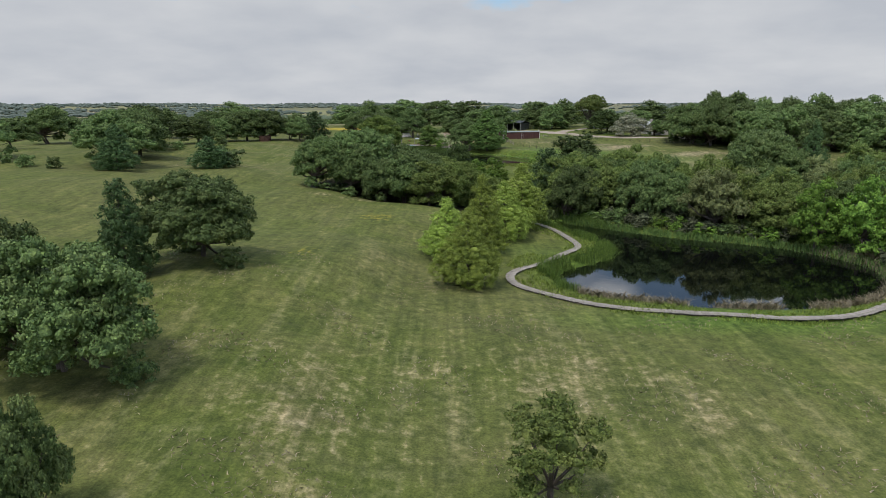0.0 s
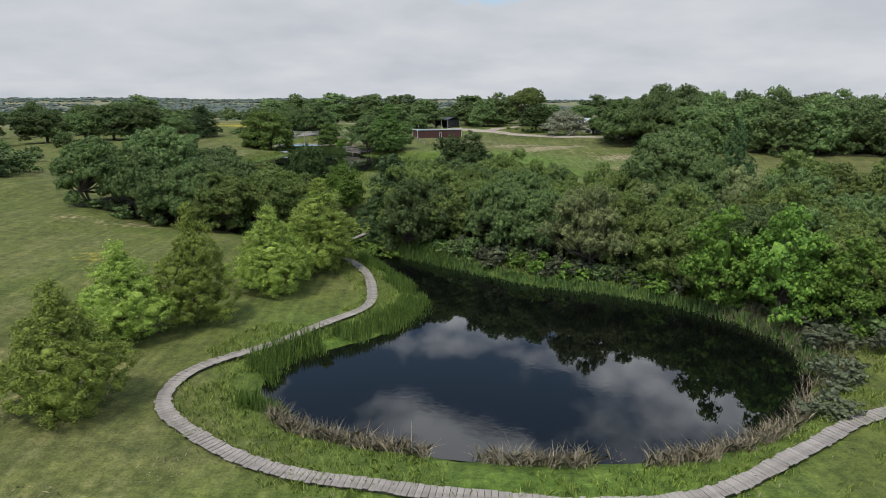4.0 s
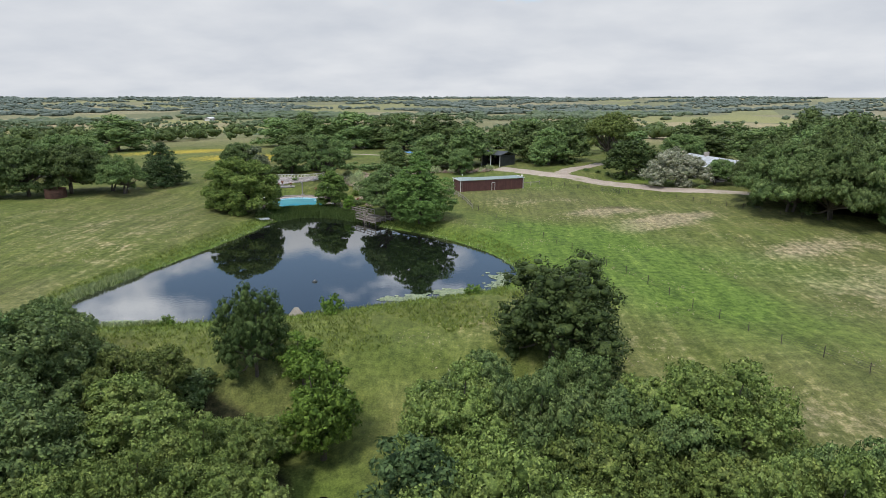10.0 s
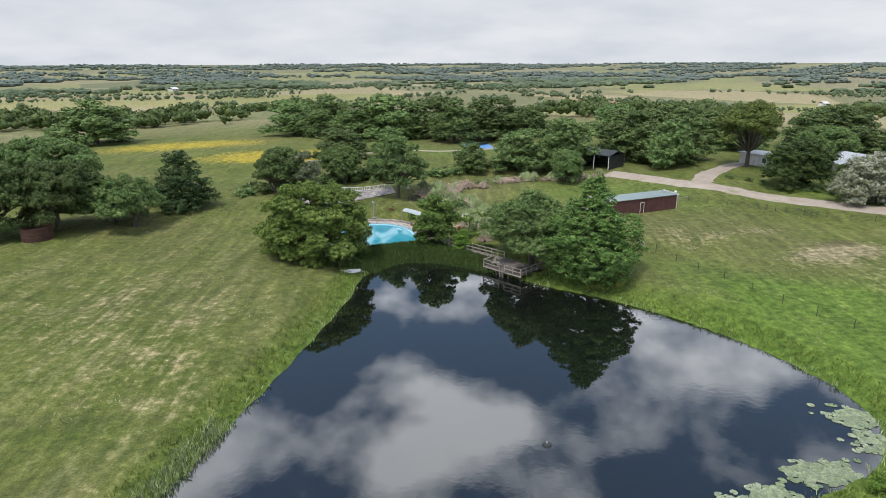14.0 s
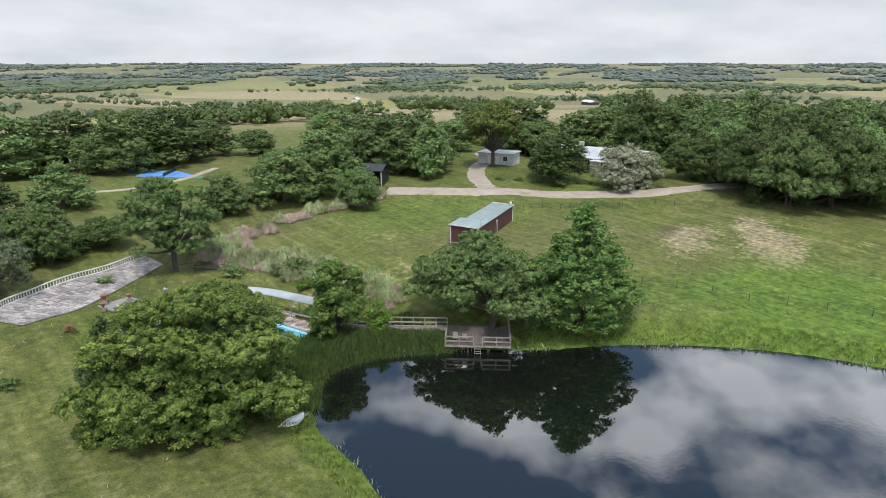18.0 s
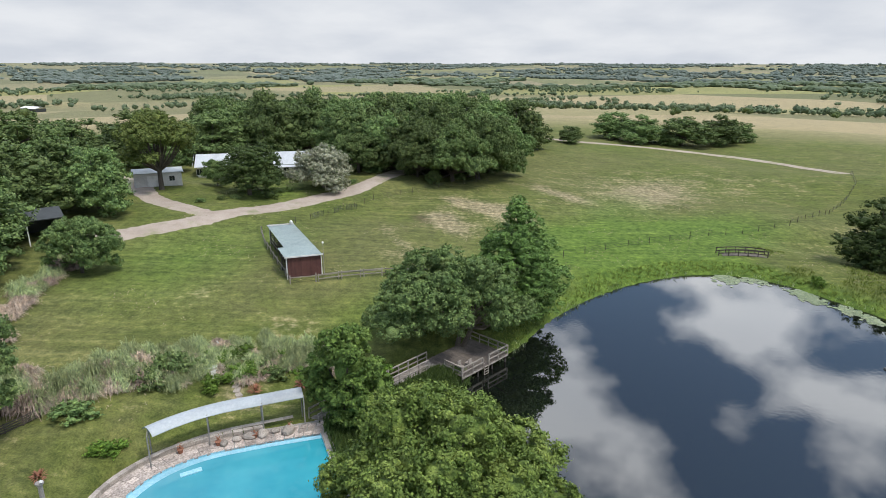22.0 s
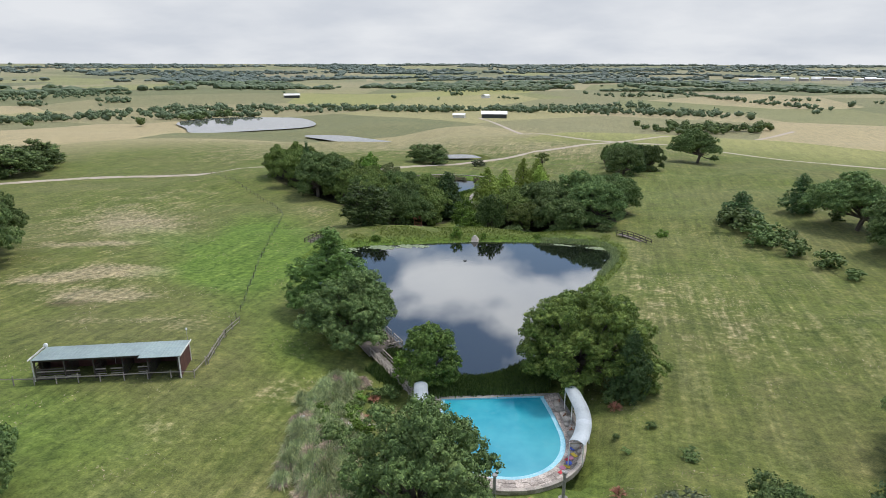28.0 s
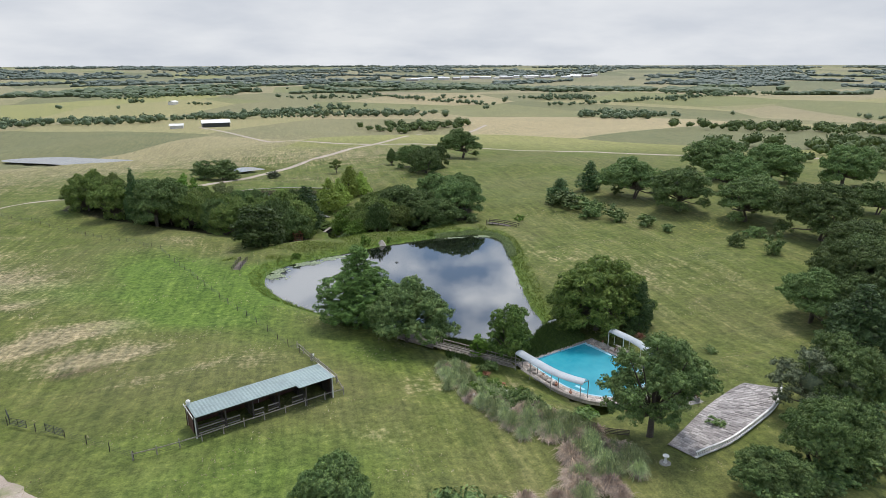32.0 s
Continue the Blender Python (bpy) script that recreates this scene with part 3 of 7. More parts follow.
def ground():
    gx, gy = axis(-112, 130, 1.35, 4900), axis(-6, 335, 1.35, 4900)
    nx, ny = len(gx), len(gy)
    X, Y = np.meshgrid(gx, gy)
    x, y = X.ravel(), Y.ravel()
    z = land(x, y)
    me = bpy.data.meshes.new("ground")
    me.vertices.add(nx * ny)
    me.vertices.foreach_set("co", np.stack([x, y, z], 1).ravel())
    i = (np.arange(ny - 1)[:, None] * nx + np.arange(nx - 1)[None]).ravel()
    quads = np.stack([i, i + 1, i + nx + 1, i + nx], 1)
    me.loops.add(quads.size)
    me.loops.foreach_set("vertex_index", quads.ravel())
    me.polygons.add(len(quads))
    me.polygons.foreach_set("loop_start", np.arange(len(quads)) * 4)
    me.polygons.foreach_set("loop_total", np.full(len(quads), 4))
    me.polygons.foreach_set("use_smooth", np.ones(len(quads), bool))

    def blob(cx, cy, rx, ry, turn=0.0):
        a = radians(turn)
        u = ((x - cx) * math.cos(a) + (y - cy) * math.sin(a)) / rx
        v = (-(x - cx) * math.sin(a) + (y - cy) * math.cos(a)) / ry
        return np.exp(-(u * u + v * v))

    layers = {
        "dry": 0.9 * blob(65, 230, 13, 4.4, 27) + 0.38 * blob(62, 239, 17, 11, 27) + 0.75 * blob(74, 238, 9, 2.6, 30) + 0.85 * blob(57, 242, 9, 3.2, 20) + 0.6 * blob(48, 252, 8, 2.4, 15) + 0.5 * blob(38, 247, 6, 3, 30) + 0.42 * blob(19, 274, 8, 3.5, -15) + 0.42 * blob(108, 196, 42, 34) + 0.6 * blob(86, 214, 14, 4, 25) + 0.45 * blob(28, 178, 9, 4, 20) + 0.3 * blob(8, 170, 6, 4) + 0.6 * blob(95, 190, 22, 9, -30) + 0.5 * blob(32, 251, 6, 4, 30)
        + 0.32 * blob(8, 54, 13, 11, 40) + 0.32 * blob(-10, 44, 10, 16, 30) + 0.26 * blob(20, 48, 9, 8) + 0.3 * blob(-4, 72, 9, 5, 20) + 0.55 * blob(-17, 132, 16, 3, 15) + 0.4 * blob(40, 228, 10, 4, -40)
        + 0.45 * blob(-45, 222, 18, 22, 20) + 0.3 * blob(-30, 200, 8, 16) + 0.45 * blob(58, 160, 10, 6, -40) + 0.55 * blob(8, 262, 8, 6) + 0.3 * blob(120, 150, 40, 30) + 0.2 * blob(0, 92, 14, 10)
        + 0.35 * blob(-3, 262, 5, 9) + 0.3 * blob(-12, 276, 10, 6) + 0.35 * blob(47, 178, 6, 12, 45) + 0.35 * blob(150, 40, 70, 60) + 0.5 * blob(200, -100, 160, 120) + 0.4 * blob(60, -60, 120, 60) + 0.35 * blob(-20, -20, 90, 40),
        "streak": np.clip(blob(5, 45, 45, 32) + blob(-50, 215, 40, 50) + blob(60, 200, 45, 40, 40) + 0.6 * blob(20, 285, 30, 20) + 0.5 * blob(-20, 100, 25, 40), 0, 1),
        "bare": 0.85 * blob(60, 246.5, 8, 2.6, 18) + 0.75 * blob(66, 238, 7, 2, 27) + 0.6 * blob(50, 249, 5, 1.8, 15) + 0.45 * blob(98, 200, 16, 4, 20) + 0.5 * blob(-18, 133, 12, 2.2, 15) + 0.55 * blob(24, 232, 4, 7) + 0.45 * blob(35, 256, 8, 2.5, 27)
        + 0.5 * blob(-4, 262, 3, 7) + 0.6 * blob(32, 146, 8, 6) + 0.35 * blob(-78, 250, 10, 6),
        "lush": 0.42 * blob(12, 171, 34, 9) + 0.8 * blob(55, 190, 26, 12, -40) + 1.0 * blob(46, 216, 30, 9, -55) + 0.75 * blob(42, 214, 26, 9, 45) + 0.6 * blob(75, 205, 32, 9, -30) + 0.5 * blob(40, 275, 26, 12, -35) + 0.7 * blob(75, 278, 12, 9, -40) + 0.75 * blob(36, 66, 26, 5) + 0.3 * blob(25, 282, 20, 14, 20)
        + 0.7 * np.exp(-(np.maximum(inland(x, y, LAKE), 0) / 4.0) ** 2) + 0.6 * np.exp(-(np.maximum(inland(x, y, LOW), 0) / 5.0) ** 2) + 0.5 * blob(15, 250, 12, 6, -45)
        + 0.5 * blob(-10, 330, 30, 14) + 0.45 * blob(15, 100, 12, 10) + 0.6 * blob(-24, 268, 8, 8) + 0.35 * blob(-40, 110, 20, 50, 15),
        "gold": 1.1 * blob(-52, 330, 24, 13, 20) + 1.0 * blob(-88, 358, 34, 17, 20) + 0.55 * blob(-11, 112, 5, 6, 40) + 0.5 * blob(-17.4, 81.4, 3.5, 4) + 0.4 * blob(-84, 196, 14, 18) + 0.5 * blob(-45, 322, 14, 5, 10) + 0.4 * blob(-95, 265, 12, 12),
        "shade_litter": np.maximum.reduce([smooth(-inland(x, y, p), -1.5, 2.5) for p in (WOODS_EAST, GROVE, WOODS_HOUSE)]),
        "field_haze": smooth(np.hypot(x - 20, y - 190), 900, 2600),
        "away": smooth(np.hypot(x - 20, y - 190), 210, 330),
    }
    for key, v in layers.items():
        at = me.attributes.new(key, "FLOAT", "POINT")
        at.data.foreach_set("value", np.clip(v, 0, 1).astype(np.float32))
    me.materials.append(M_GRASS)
    me.update()
    return tagged(new("ground", me), "rolling green pasture with straw-coloured dry patches", "ground", kind="structure")


def sheet(name, line, width, material, label, category, lift=0.06, step=2.5, ragged=0.25):
    """A strip laid over the ground along a line."""
    mid = rounded(line, max(2, int(24 / step)), closed=False)
    rng = random.Random(len(line) * 7 + int(width * 10))
    verts, faces, across = [], [], 5
    for i, p in enumerate(mid):
        d = (mid[min(i + 1, len(mid) - 1)] - mid[max(i - 1, 0)]).normalized()
        n = Vector((-d.y, d.x, 0))
        w = width * (1 + ragged * (rng.random() - 0.5))
        for j in range(across):
            q = p + n * w * (j / (across - 1) - 0.5)
            edge = j in (0, across - 1)
            verts.append((q.x, q.y, ground_z(q.x, q.y) + (-0.04 if edge else lift)))
    for i in range(len(mid) - 1):
        for j in range(across - 1):
            a = i * across + j
            faces.append((a, a + 1, a + across + 1, a + across))
    return tagged(new(name, mesh_from(name, verts, faces, material, True)), label, category, kind="structure")


def pond(name, poly, level, label, material):
    verts = [Vector((px, py, level)) for px, py in poly]
    tris = []
    for tri in tessellate_polygon([verts]):
        a, b, c = (verts[i] for i in tri)
        tris.append(tri if (b - a).cross(c - a).z > 0 else tri[::-1])
    me = mesh_from(name, verts, tris, material)
    return tagged(new(name, me), label, "water", kind="structure")


ground()
pond("water", LAKE, LAKE_LEVEL, "dark still lake reflecting clouds and trees", M_POND)
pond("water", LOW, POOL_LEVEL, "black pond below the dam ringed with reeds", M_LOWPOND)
for cx, cy, rx, ry, turn, level in FAR_PONDS:
    pond("water", far_ring(cx, cy, rx, ry, turn), level + 0.3, "pale stock pond in open pasture", M_FARPOND)
sheet("road", DRIVE, 6.2, M_GRAVEL, "pale gravel drive sweeping past the house", "road")
sheet("road", DRIVE_HOUSE, 5.0, M_GRAVEL, "gravel drive up to the house", "road", 0.09)
sheet("road", GRAVEL_ROAD, 4.2, M_GRAVEL, "white gravel ranch road through the pasture", "road", 0.25, 5)
sheet("road", BARN_LANE, 4.0, M_GRAVEL, "gravel lane to the far barn", "road", 0.25, 5)
sheet("road", NORTH_LANE, 2.6, M_GRAVEL, "narrow dirt track beside the meadow", "road", 0.06, 3)

# ---- trees ----


def part(name, bm, material, parent, label=""):
    """Links a bmesh or a mesh as one part under a thing or a part."""
    if isinstance(bm, bmesh.types.BMesh):
        me = bpy.data.meshes.new(name)
        bm.to_mesh(me)
        bm.free()
        me.materials.append(material)
    else:
        me = bm
        if material and not me.materials:
            me.materials.append(material)
    ob = new(name, me)
    ob.parent = parent
    return tagged(ob, label) if label else ob


def thing(name, place, label, category, group="", turn=0.0):
    ob = new(name)
    ob.empty_display_size = 0.3
    ob.matrix_basis = pose(*place, 0, 0, turn)
    return tagged(ob, label, category, group)


def limb(bm, a, b, ra, rb, sides=6):
    a, b = Vector(a), Vector(b)
    q = (b - a).to_track_quat("Z", "Y")
    rings = []
    for p, r in ((a, ra), (b, rb)):
        rings.append([bm.verts.new(p + q @ Vector((r * math.cos(2 * math.pi * i / sides), r * math.sin(2 * math.pi * i / sides), 0))) for i in range(sides)])
    for i in range(sides):
        bm.faces.new((rings[0][i], rings[0][(i + 1) % sides], rings[1][(i + 1) % sides], rings[1][i]))
    bm.faces.new(rings[1])


def mesh_of(name, V, T, Q, material):
    """A mesh of triangles and quads from arrays."""
    me = bpy.data.meshes.new(name)
    me.vertices.add(len(V))
    me.vertices.foreach_set("co", V.ravel())
    me.loops.add(T.size + Q.size)
    me.loops.foreach_set("vertex_index", np.concatenate([T.ravel(), Q.ravel()]))
    me.polygons.add(len(T) + len(Q))
    sizes = np.concatenate([np.full(len(T), 3), np.full(len(Q), 4)])
    me.polygons.foreach_set("loop_start", np.concatenate([[0], np.cumsum(sizes)[:-1]]))
    me.polygons.foreach_set("loop_total", sizes)
    me.materials.append(material)
    me.update(calc_edges=True)
    return me


def leaf_mesh(name, clumps, per, size, material, rng, flat=0.75, core=0.74, long=1.2, droop=0.0):
    """Leaves in clumps: small blades turned outwards round every clump, over a dark inner mass."""
    ico = bmesh.new()
    bmesh.ops.create_icosphere(ico, subdivisions=1, radius=1.0)
    iv = np.array([v.co[:] for v in ico.verts])
    fi = np.array([[v.index for v in f.verts] for f in ico.faces])
    ico.free()
    V, Q, T, base = [], [], [], 0
    for cx, cy, cz, r, rz in clumps:
        c, rad = np.array((cx, cy, cz)), np.array((r, r, rz))
        if core:
            jit = 1 + 0.25 * (rng.random(len(iv)) - 0.5)
            V.append(c + iv * rad * core * jit[:, None])
            T.append(fi + base)
            base += len(iv)
        n = max(3, int(per * (r / 1.5) ** 2))
        d = rng.normal(size=(n, 3))
        d[:, 2] = np.where(d[:, 2] < -0.35, -d[:, 2], d[:, 2])
        d /= np.linalg.norm(d, axis=1)[:, None]
        p = c + d * rad * (0.72 + 0.40 * rng.random((n, 1)))
        nrm = d + rng.normal(size=(n, 3)) * flat
        nrm /= np.linalg.norm(nrm, axis=1)[:, None]
        t = np.cross(nrm, rng.normal(size=(n, 3)))
        t /= np.linalg.norm(t, axis=1)[:, None] + 1e-9
        b = np.cross(nrm, t)
        t[:, 2] -= droop
        s = size * (0.6 + 0.8 * rng.random((n, 1)))
        quad = np.stack([p - t * s * long, p - b * s * 0.7, p + t * s * long, p + b * s * 0.7], 1).reshape(-1, 3)
        V.append(quad)
        Q.append(np.arange(n * 4).reshape(-1, 4) + base)
        base += n * 4
    V = np.concatenate(V)
    return mesh_of(name, V, np.concatenate(T) if T else np.zeros((0, 3), int), np.concatenate(Q), material)


def spread_clumps(rng, n, height, radius, low, r_lo, r_hi, dome=0.55, gaps=0.0, apart=0.72):
    """Clumps over a broad uneven dome, with some inside. dome: how far the crown's rim hangs down."""
    out = []
    lean = rng.normal(size=2) * radius * 0.08
    k = rng.random(8) * 6.28
    rim = low + (height - low) * (0.62 - 0.5 * dome)
    half = height - rim
    tries = 0
    while len(out) < n:
        a, c = rng.random() * 2 * math.pi, rng.random() ** 0.85
        s = math.sqrt(max(0.0, 1 - c * c))
        edge = 1 + 0.16 * math.sin(2 * a + k[0]) + 0.12 * math.sin(3 * a + k[1]) + 0.09 * math.sin(5 * a + k[2])
        tall = 1 + 0.10 * math.sin(2 * a + k[3]) + 0.10 * math.sin(3 * a + k[4]) * s
        depth = 1 - 0.38 * rng.random() ** 2.2
        r = r_lo + (r_hi - r_lo) * rng.random()
        if gaps and math.sin(4 * a + k[5]) * math.sin(5 * c + k[6]) > 1.1 - gaps * 2:
            continue
        spot = ((radius - r * 0.6) * s * edge * depth * math.cos(a) + lean[0], (radius - r * 0.6) * s * edge * depth * math.sin(a) + lean[1], max(rim + (half - r * 0.6) * c * tall * depth, low))
        tries += 1
        if tries < 60 * n and any(math.dist(spot, o[:3]) < apart * (r + o[3]) for o in out):
            continue
        out.append((*spot, r, r * 0.66))
        if s > 0.75 and rng.random() < 0.55:
            x, y, z, _, _ = out[-1]
            out.append((x * 0.93, y * 0.93, max(low, z - (0.5 + rng.random()) * 0.9 * (rim - low) - 0.3), r * 0.9, r * 0.7))
    return out


def crown_mesh(name, lobes, sub, per, size, material, rng, low=0.0, core=0.55, long=1.15, dense=3.3, bulk=1.0, heart_size=0.52):
    """A crown of lobes: every lobe is a dark mass set all over with billowing knobs of small leaves."""
    ico = bmesh.new()
    bmesh.ops.create_icosphere(ico, subdivisions=2, radius=1.0)
    iv = np.array([v.co[:] for v in ico.verts])
    fi = np.array([[v.index for v in f.verts] for f in ico.faces])
    ico.free()
    ball = bmesh.new()
    bmesh.ops.create_icosphere(ball, subdivisions=1, radius=1.0)
    bv = np.array([v.co[:] for v in ball.verts])
    bf = np.array([[v.index for v in f.verts] for f in ball.faces])
    ball.free()
    L = np.array(lobes, float)
    mid, far = (L[:, :3].max(0) + L[:, :3].min(0)) / 2, (L[:, :3].max(0) - L[:, :3].min(0)) / 2
    L = np.concatenate([L, [(*mid, (0.5 * (far[0] + far[1]) + 0.1) * bulk, (far[2] + 0.1) * (0.4 + 0.6 * bulk))]])
    V, T, base, knobs, outs = [], [], 0, [], []
    for i, (cx, cy, cz, r, rz) in enumerate(L):
        c, rad = np.array((cx, cy, cz)), np.array((r, r, rz))
        jit = 1 + 0.4 * (rng.random(len(iv)) - 0.5)
        V.append(c + iv * rad * (core if i < len(lobes) else core * 0.75) * jit[:, None])
        T.append(fi + base)
        base += len(iv)
        n = max(5, int(dense * (r / sub) ** 2)) if i < len(lobes) else 0
        # evenly spread over the lobe, a little shaken
        k = (np.arange(n) + rng.random()) / n
        u, turn = 1 - 2 * k, 2.39996 * np.arange(n) + rng.random() * 6.28
        w = np.sqrt(np.clip(1 - u * u, 0, 1))
        d = np.stack([w * np.cos(turn), w * np.sin(turn), u], 1) + rng.normal(size=(n, 3)) * 0.16
        d /= np.linalg.norm(d, axis=1)[:, None]
        p = c + d * rad * (0.80 + 0.24 * rng.random((n, 1)))
        rel = (p[:, None, :] - L[None, :, :3]) / L[None, :, [3, 3, 4]]
        q = (rel ** 2).sum(2)
        q[:, i] = 9
        q[:, -1] *= 3.2
        keep = (q.min(1) > 0.68) & (p[:, 2] > low) & (d[:, 2] > -0.6)
        knobs.append(p[keep])
        outs.append(d[keep])
    K, D = np.concatenate(knobs), np.concatenate(outs)
    m = len(K)
    s = sub * (0.7 + 0.6 * rng.random(m))
    # every knob: a solid heart under a dome of leaves
    if heart_size:
        heart = K[:, None, :] + bv[None] * (s[:, None] * heart_size)[:, :, None] * np.array((1, 1, 0.72)) * (1 + 0.3 * (rng.random((m, len(bv), 1)) - 0.5))
        V.append(heart.reshape(-1, 3))
        T.append((bf[None] + (np.arange(m) * len(bv))[:, None, None]).reshape(-1, 3) + base)
        base += m * len(bv)
    K, D, s = np.repeat(K, per, 0), np.repeat(D, per, 0), np.repeat(s, per)[:, None]
    n = len(K)
    s[rng.random(n) < 0.1] *= 1.35
    d = rng.normal(size=(n, 3)) + 0.8 * D + np.array((0, 0, 0.45))
    d /= np.linalg.norm(d, axis=1)[:, None]
    p = K + d * s * ((0.66 + 0.46 * rng.random((n, 1))) if heart_size else (0.15 + 1.1 * rng.random((n, 1)))) * np.array((1, 1, 0.78))
    nrm = d + rng.normal(size=(n, 3)) * 0.5
    nrm /= np.linalg.norm(nrm, axis=1)[:, None]
    t = np.cross(nrm, rng.normal(size=(n, 3)))
    t /= np.linalg.norm(t, axis=1)[:, None] + 1e-9
    b = np.cross(nrm, t)
    k = size * (0.6 + 0.8 * rng.random((n, 1)))
    V.append(np.stack([p - t * k * long, p - b * k * 0.75, p + t * k * long, p + b * k * 0.75], 1).reshape(-1, 3))
    return mesh_of(name, np.concatenate(V), np.concatenate(T), np.arange(n * 4).reshape(-1, 4) + base, material)


def oak(kind, seed, height, radius, n, per, leaf, material, sub, low=0.16, stems=1, gaps=0.15, dome=0.65, lobe=(0.22, 0.36), dense=3.3):
    """Meshes of a broad tree: a forked trunk with limbs, and a crown of lobes."""
    rng = np.random.default_rng(seed)
    lobes = spread_clumps(rng, n, height, radius, height * low, radius * lobe[0], radius * lobe[1], dome, gaps)
    bm = bmesh.new()
    for s in range(stems):
        ox, oy = (rng.normal(size=2) * 0.5 if stems > 1 else (0, 0))
        r0 = 0.035 * height / (1 + 0.3 * (stems - 1))
        fork = Vector((ox * 1.8, oy * 1.8, height * 0.24))
        limb(bm, (ox, oy, -0.5), (ox, oy, 0.25), r0 * 1.35, r0, 8)
        limb(bm, (ox, oy, 0.25), fork, r0, r0 * 0.78, 8)
        for c in rng.permutation(len(lobes))[: max(8, n // stems)]:
            tip = Vector(lobes[c][:3])
            mid = fork.lerp(tip, 0.5) + Vector((0, 0, -0.06 * height * rng.random()))
            limb(bm, fork, mid, r0 * 0.5, r0 * 0.3, 5)
            limb(bm, mid, tip, r0 * 0.3, r0 * 0.08, 4)
    trunk = bpy.data.meshes.new("trunk")
    bm.to_mesh(trunk)
    bm.free()
    trunk.materials.append(M_BARK)
    return trunk, crown_mesh("crown", lobes, sub, per, leaf, material, rng, height * low * 0.5, dense=dense)


def feathery(seed, height, radius, material, n, sub, per, leaf, power, heart=0.38):
    """Meshes of a bald cypress: a straight stem and soft ragged sprays narrowing to the top."""
    rng = np.random.default_rng(seed)
    bm = bmesh.new()
    r0 = 0.02 * height
    limb(bm, (0, 0, -0.4), (0, 0, height * 0.5), r0, r0 * 0.55, 7)
    limb(bm, (0, 0, height * 0.5), (0, 0, height * 0.96), r0 * 0.55, 0.02, 6)
    lobes = []
    for i in range(n):
        t = (i + rng.random()) / n
        wide = radius * (1 - t ** 1.6) ** power * min(1.0, 0.66 + 2.2 * t)
        a = i * 2.4 + rng.normal() * 0.7
        r = max(0.35, wide * (0.26 + 0.34 * rng.random()))
        rr = max(0.0, wide - r * 0.7) * (0.3 + 0.9 * rng.random())
        p = (rr * math.cos(a), rr * math.sin(a), max(0.3, height * (0.06 + 0.89 * t + 0.035 * rng.normal()) - 0.05 * rr))
        lobes.append((*p, r, r * (0.85 + 0.3 * rng.random())))
        if rr > 0.5:
            limb(bm, (0, 0, p[2] + 0.12 * rr), p, r0 * 0.22, 0.015, 4)
    trunk = bpy.data.meshes.new("trunk")
    bm.to_mesh(trunk)
    bm.free()
    trunk.materials.append(M_BARK)
    return trunk, crown_mesh("crown", lobes, sub, per, leaf, material, rng, 0.3, core=0.4, long=1.6, dense=3.2, bulk=0.3, heart_size=heart)


KINDS = {}


def plant(kind, x, y, h, r, label, category="tree", name="oak_tree", group="", sink=0.0, turn=None):
    """Sets a tree of a kind on the ground, at its height and crown's radius."""
    meshes, h0, r0 = KINDS[kind]
    rng = random.Random(int(x * 131 + y * 717))
    trunk, crown = meshes[rng.randrange(len(meshes))]
    ob = thing(name, (x, y, ground_z(x, y) - sink), label, category, group, rng.random() * 360 if turn is None else turn)
    ob.scale = (r / r0 * (0.92 + 0.16 * rng.random()), r / r0 * (0.92 + 0.16 * rng.random()), h / h0)
    if trunk:
        part("trunk", trunk, None, ob)
    part("crown", crown, None, ob)
    return ob


# fine crowns for trees that the way passes near, coarser ones for the depth of the woods
KINDS["oak"] = [oak("oak", s, 10.5, 6.0, 40, 52, 0.095, M_OAK, 0.48, dense=3.4, gaps=0.1, lobe=(0.17, 0.31)) for s in (11, 12, 13)], 10.5, 6.0
KINDS["live"] = [oak("live", s, 10.0, 6.5, 42, 52, 0.1, M_LIVE, 0.5, stems=2, dense=3.4, gaps=0.1, lobe=(0.17, 0.31)) for s in (21, 22, 23)], 10.0, 6.5
KINDS["wood"] = [oak("wood", s, 12.0, 6.0, 30, 34, 0.16, M_LIVE, 0.78, 0.03, dome=0.95) for s in (31, 32, 33, 34)], 12.0, 6.0
KINDS["paleoak"] = [oak("paleoak", s, 9.0, 5.0, 36, 54, 0.078, M_PALE, 0.42, 0.15, gaps=0.15, lobe=(0.17, 0.3)) for s in (41, 42)], 9.0, 5.0
KINDS["young"] = [oak("young", s, 6.5, 2.6, 22, 26, 0.10, M_BRIGHT, 0.38, 0.08, gaps=0.2, dome=0.75, lobe=(0.24, 0.4)) for s in (51, 52, 53)], 6.5, 2.6
KINDS["round"] = [oak("round", s, 9.0, 5.2, 36, 36, 0.095, M_DARK, 0.65, 0.06, gaps=0.0, dome=0.85) for s in (61, 62)], 9.0, 5.2
KINDS["grey"] = [oak("grey", s, 7.5, 4.2, 22, 34, 0.09, M_GREY, 0.45, 0.15, gaps=0.3, lobe=(0.16, 0.3)) for s in (71, 72)], 7.5, 4.2
KINDS["blossom"] = [oak("blossom", 81, 8.0, 6.0, 30, 36, 0.11, M_BLOSSOM, 0.6, 0.03, stems=3, gaps=0.0, dome=0.8)], 8.0, 6.0
KINDS["greatoak"] = [oak("greatoak", 15, 13.5, 8.0, 62, 64, 0.085, M_GREAT, 0.46, 0.06, dome=0.9, gaps=0.1, lobe=(0.15, 0.25), dense=3.5)], 13.5, 8.0
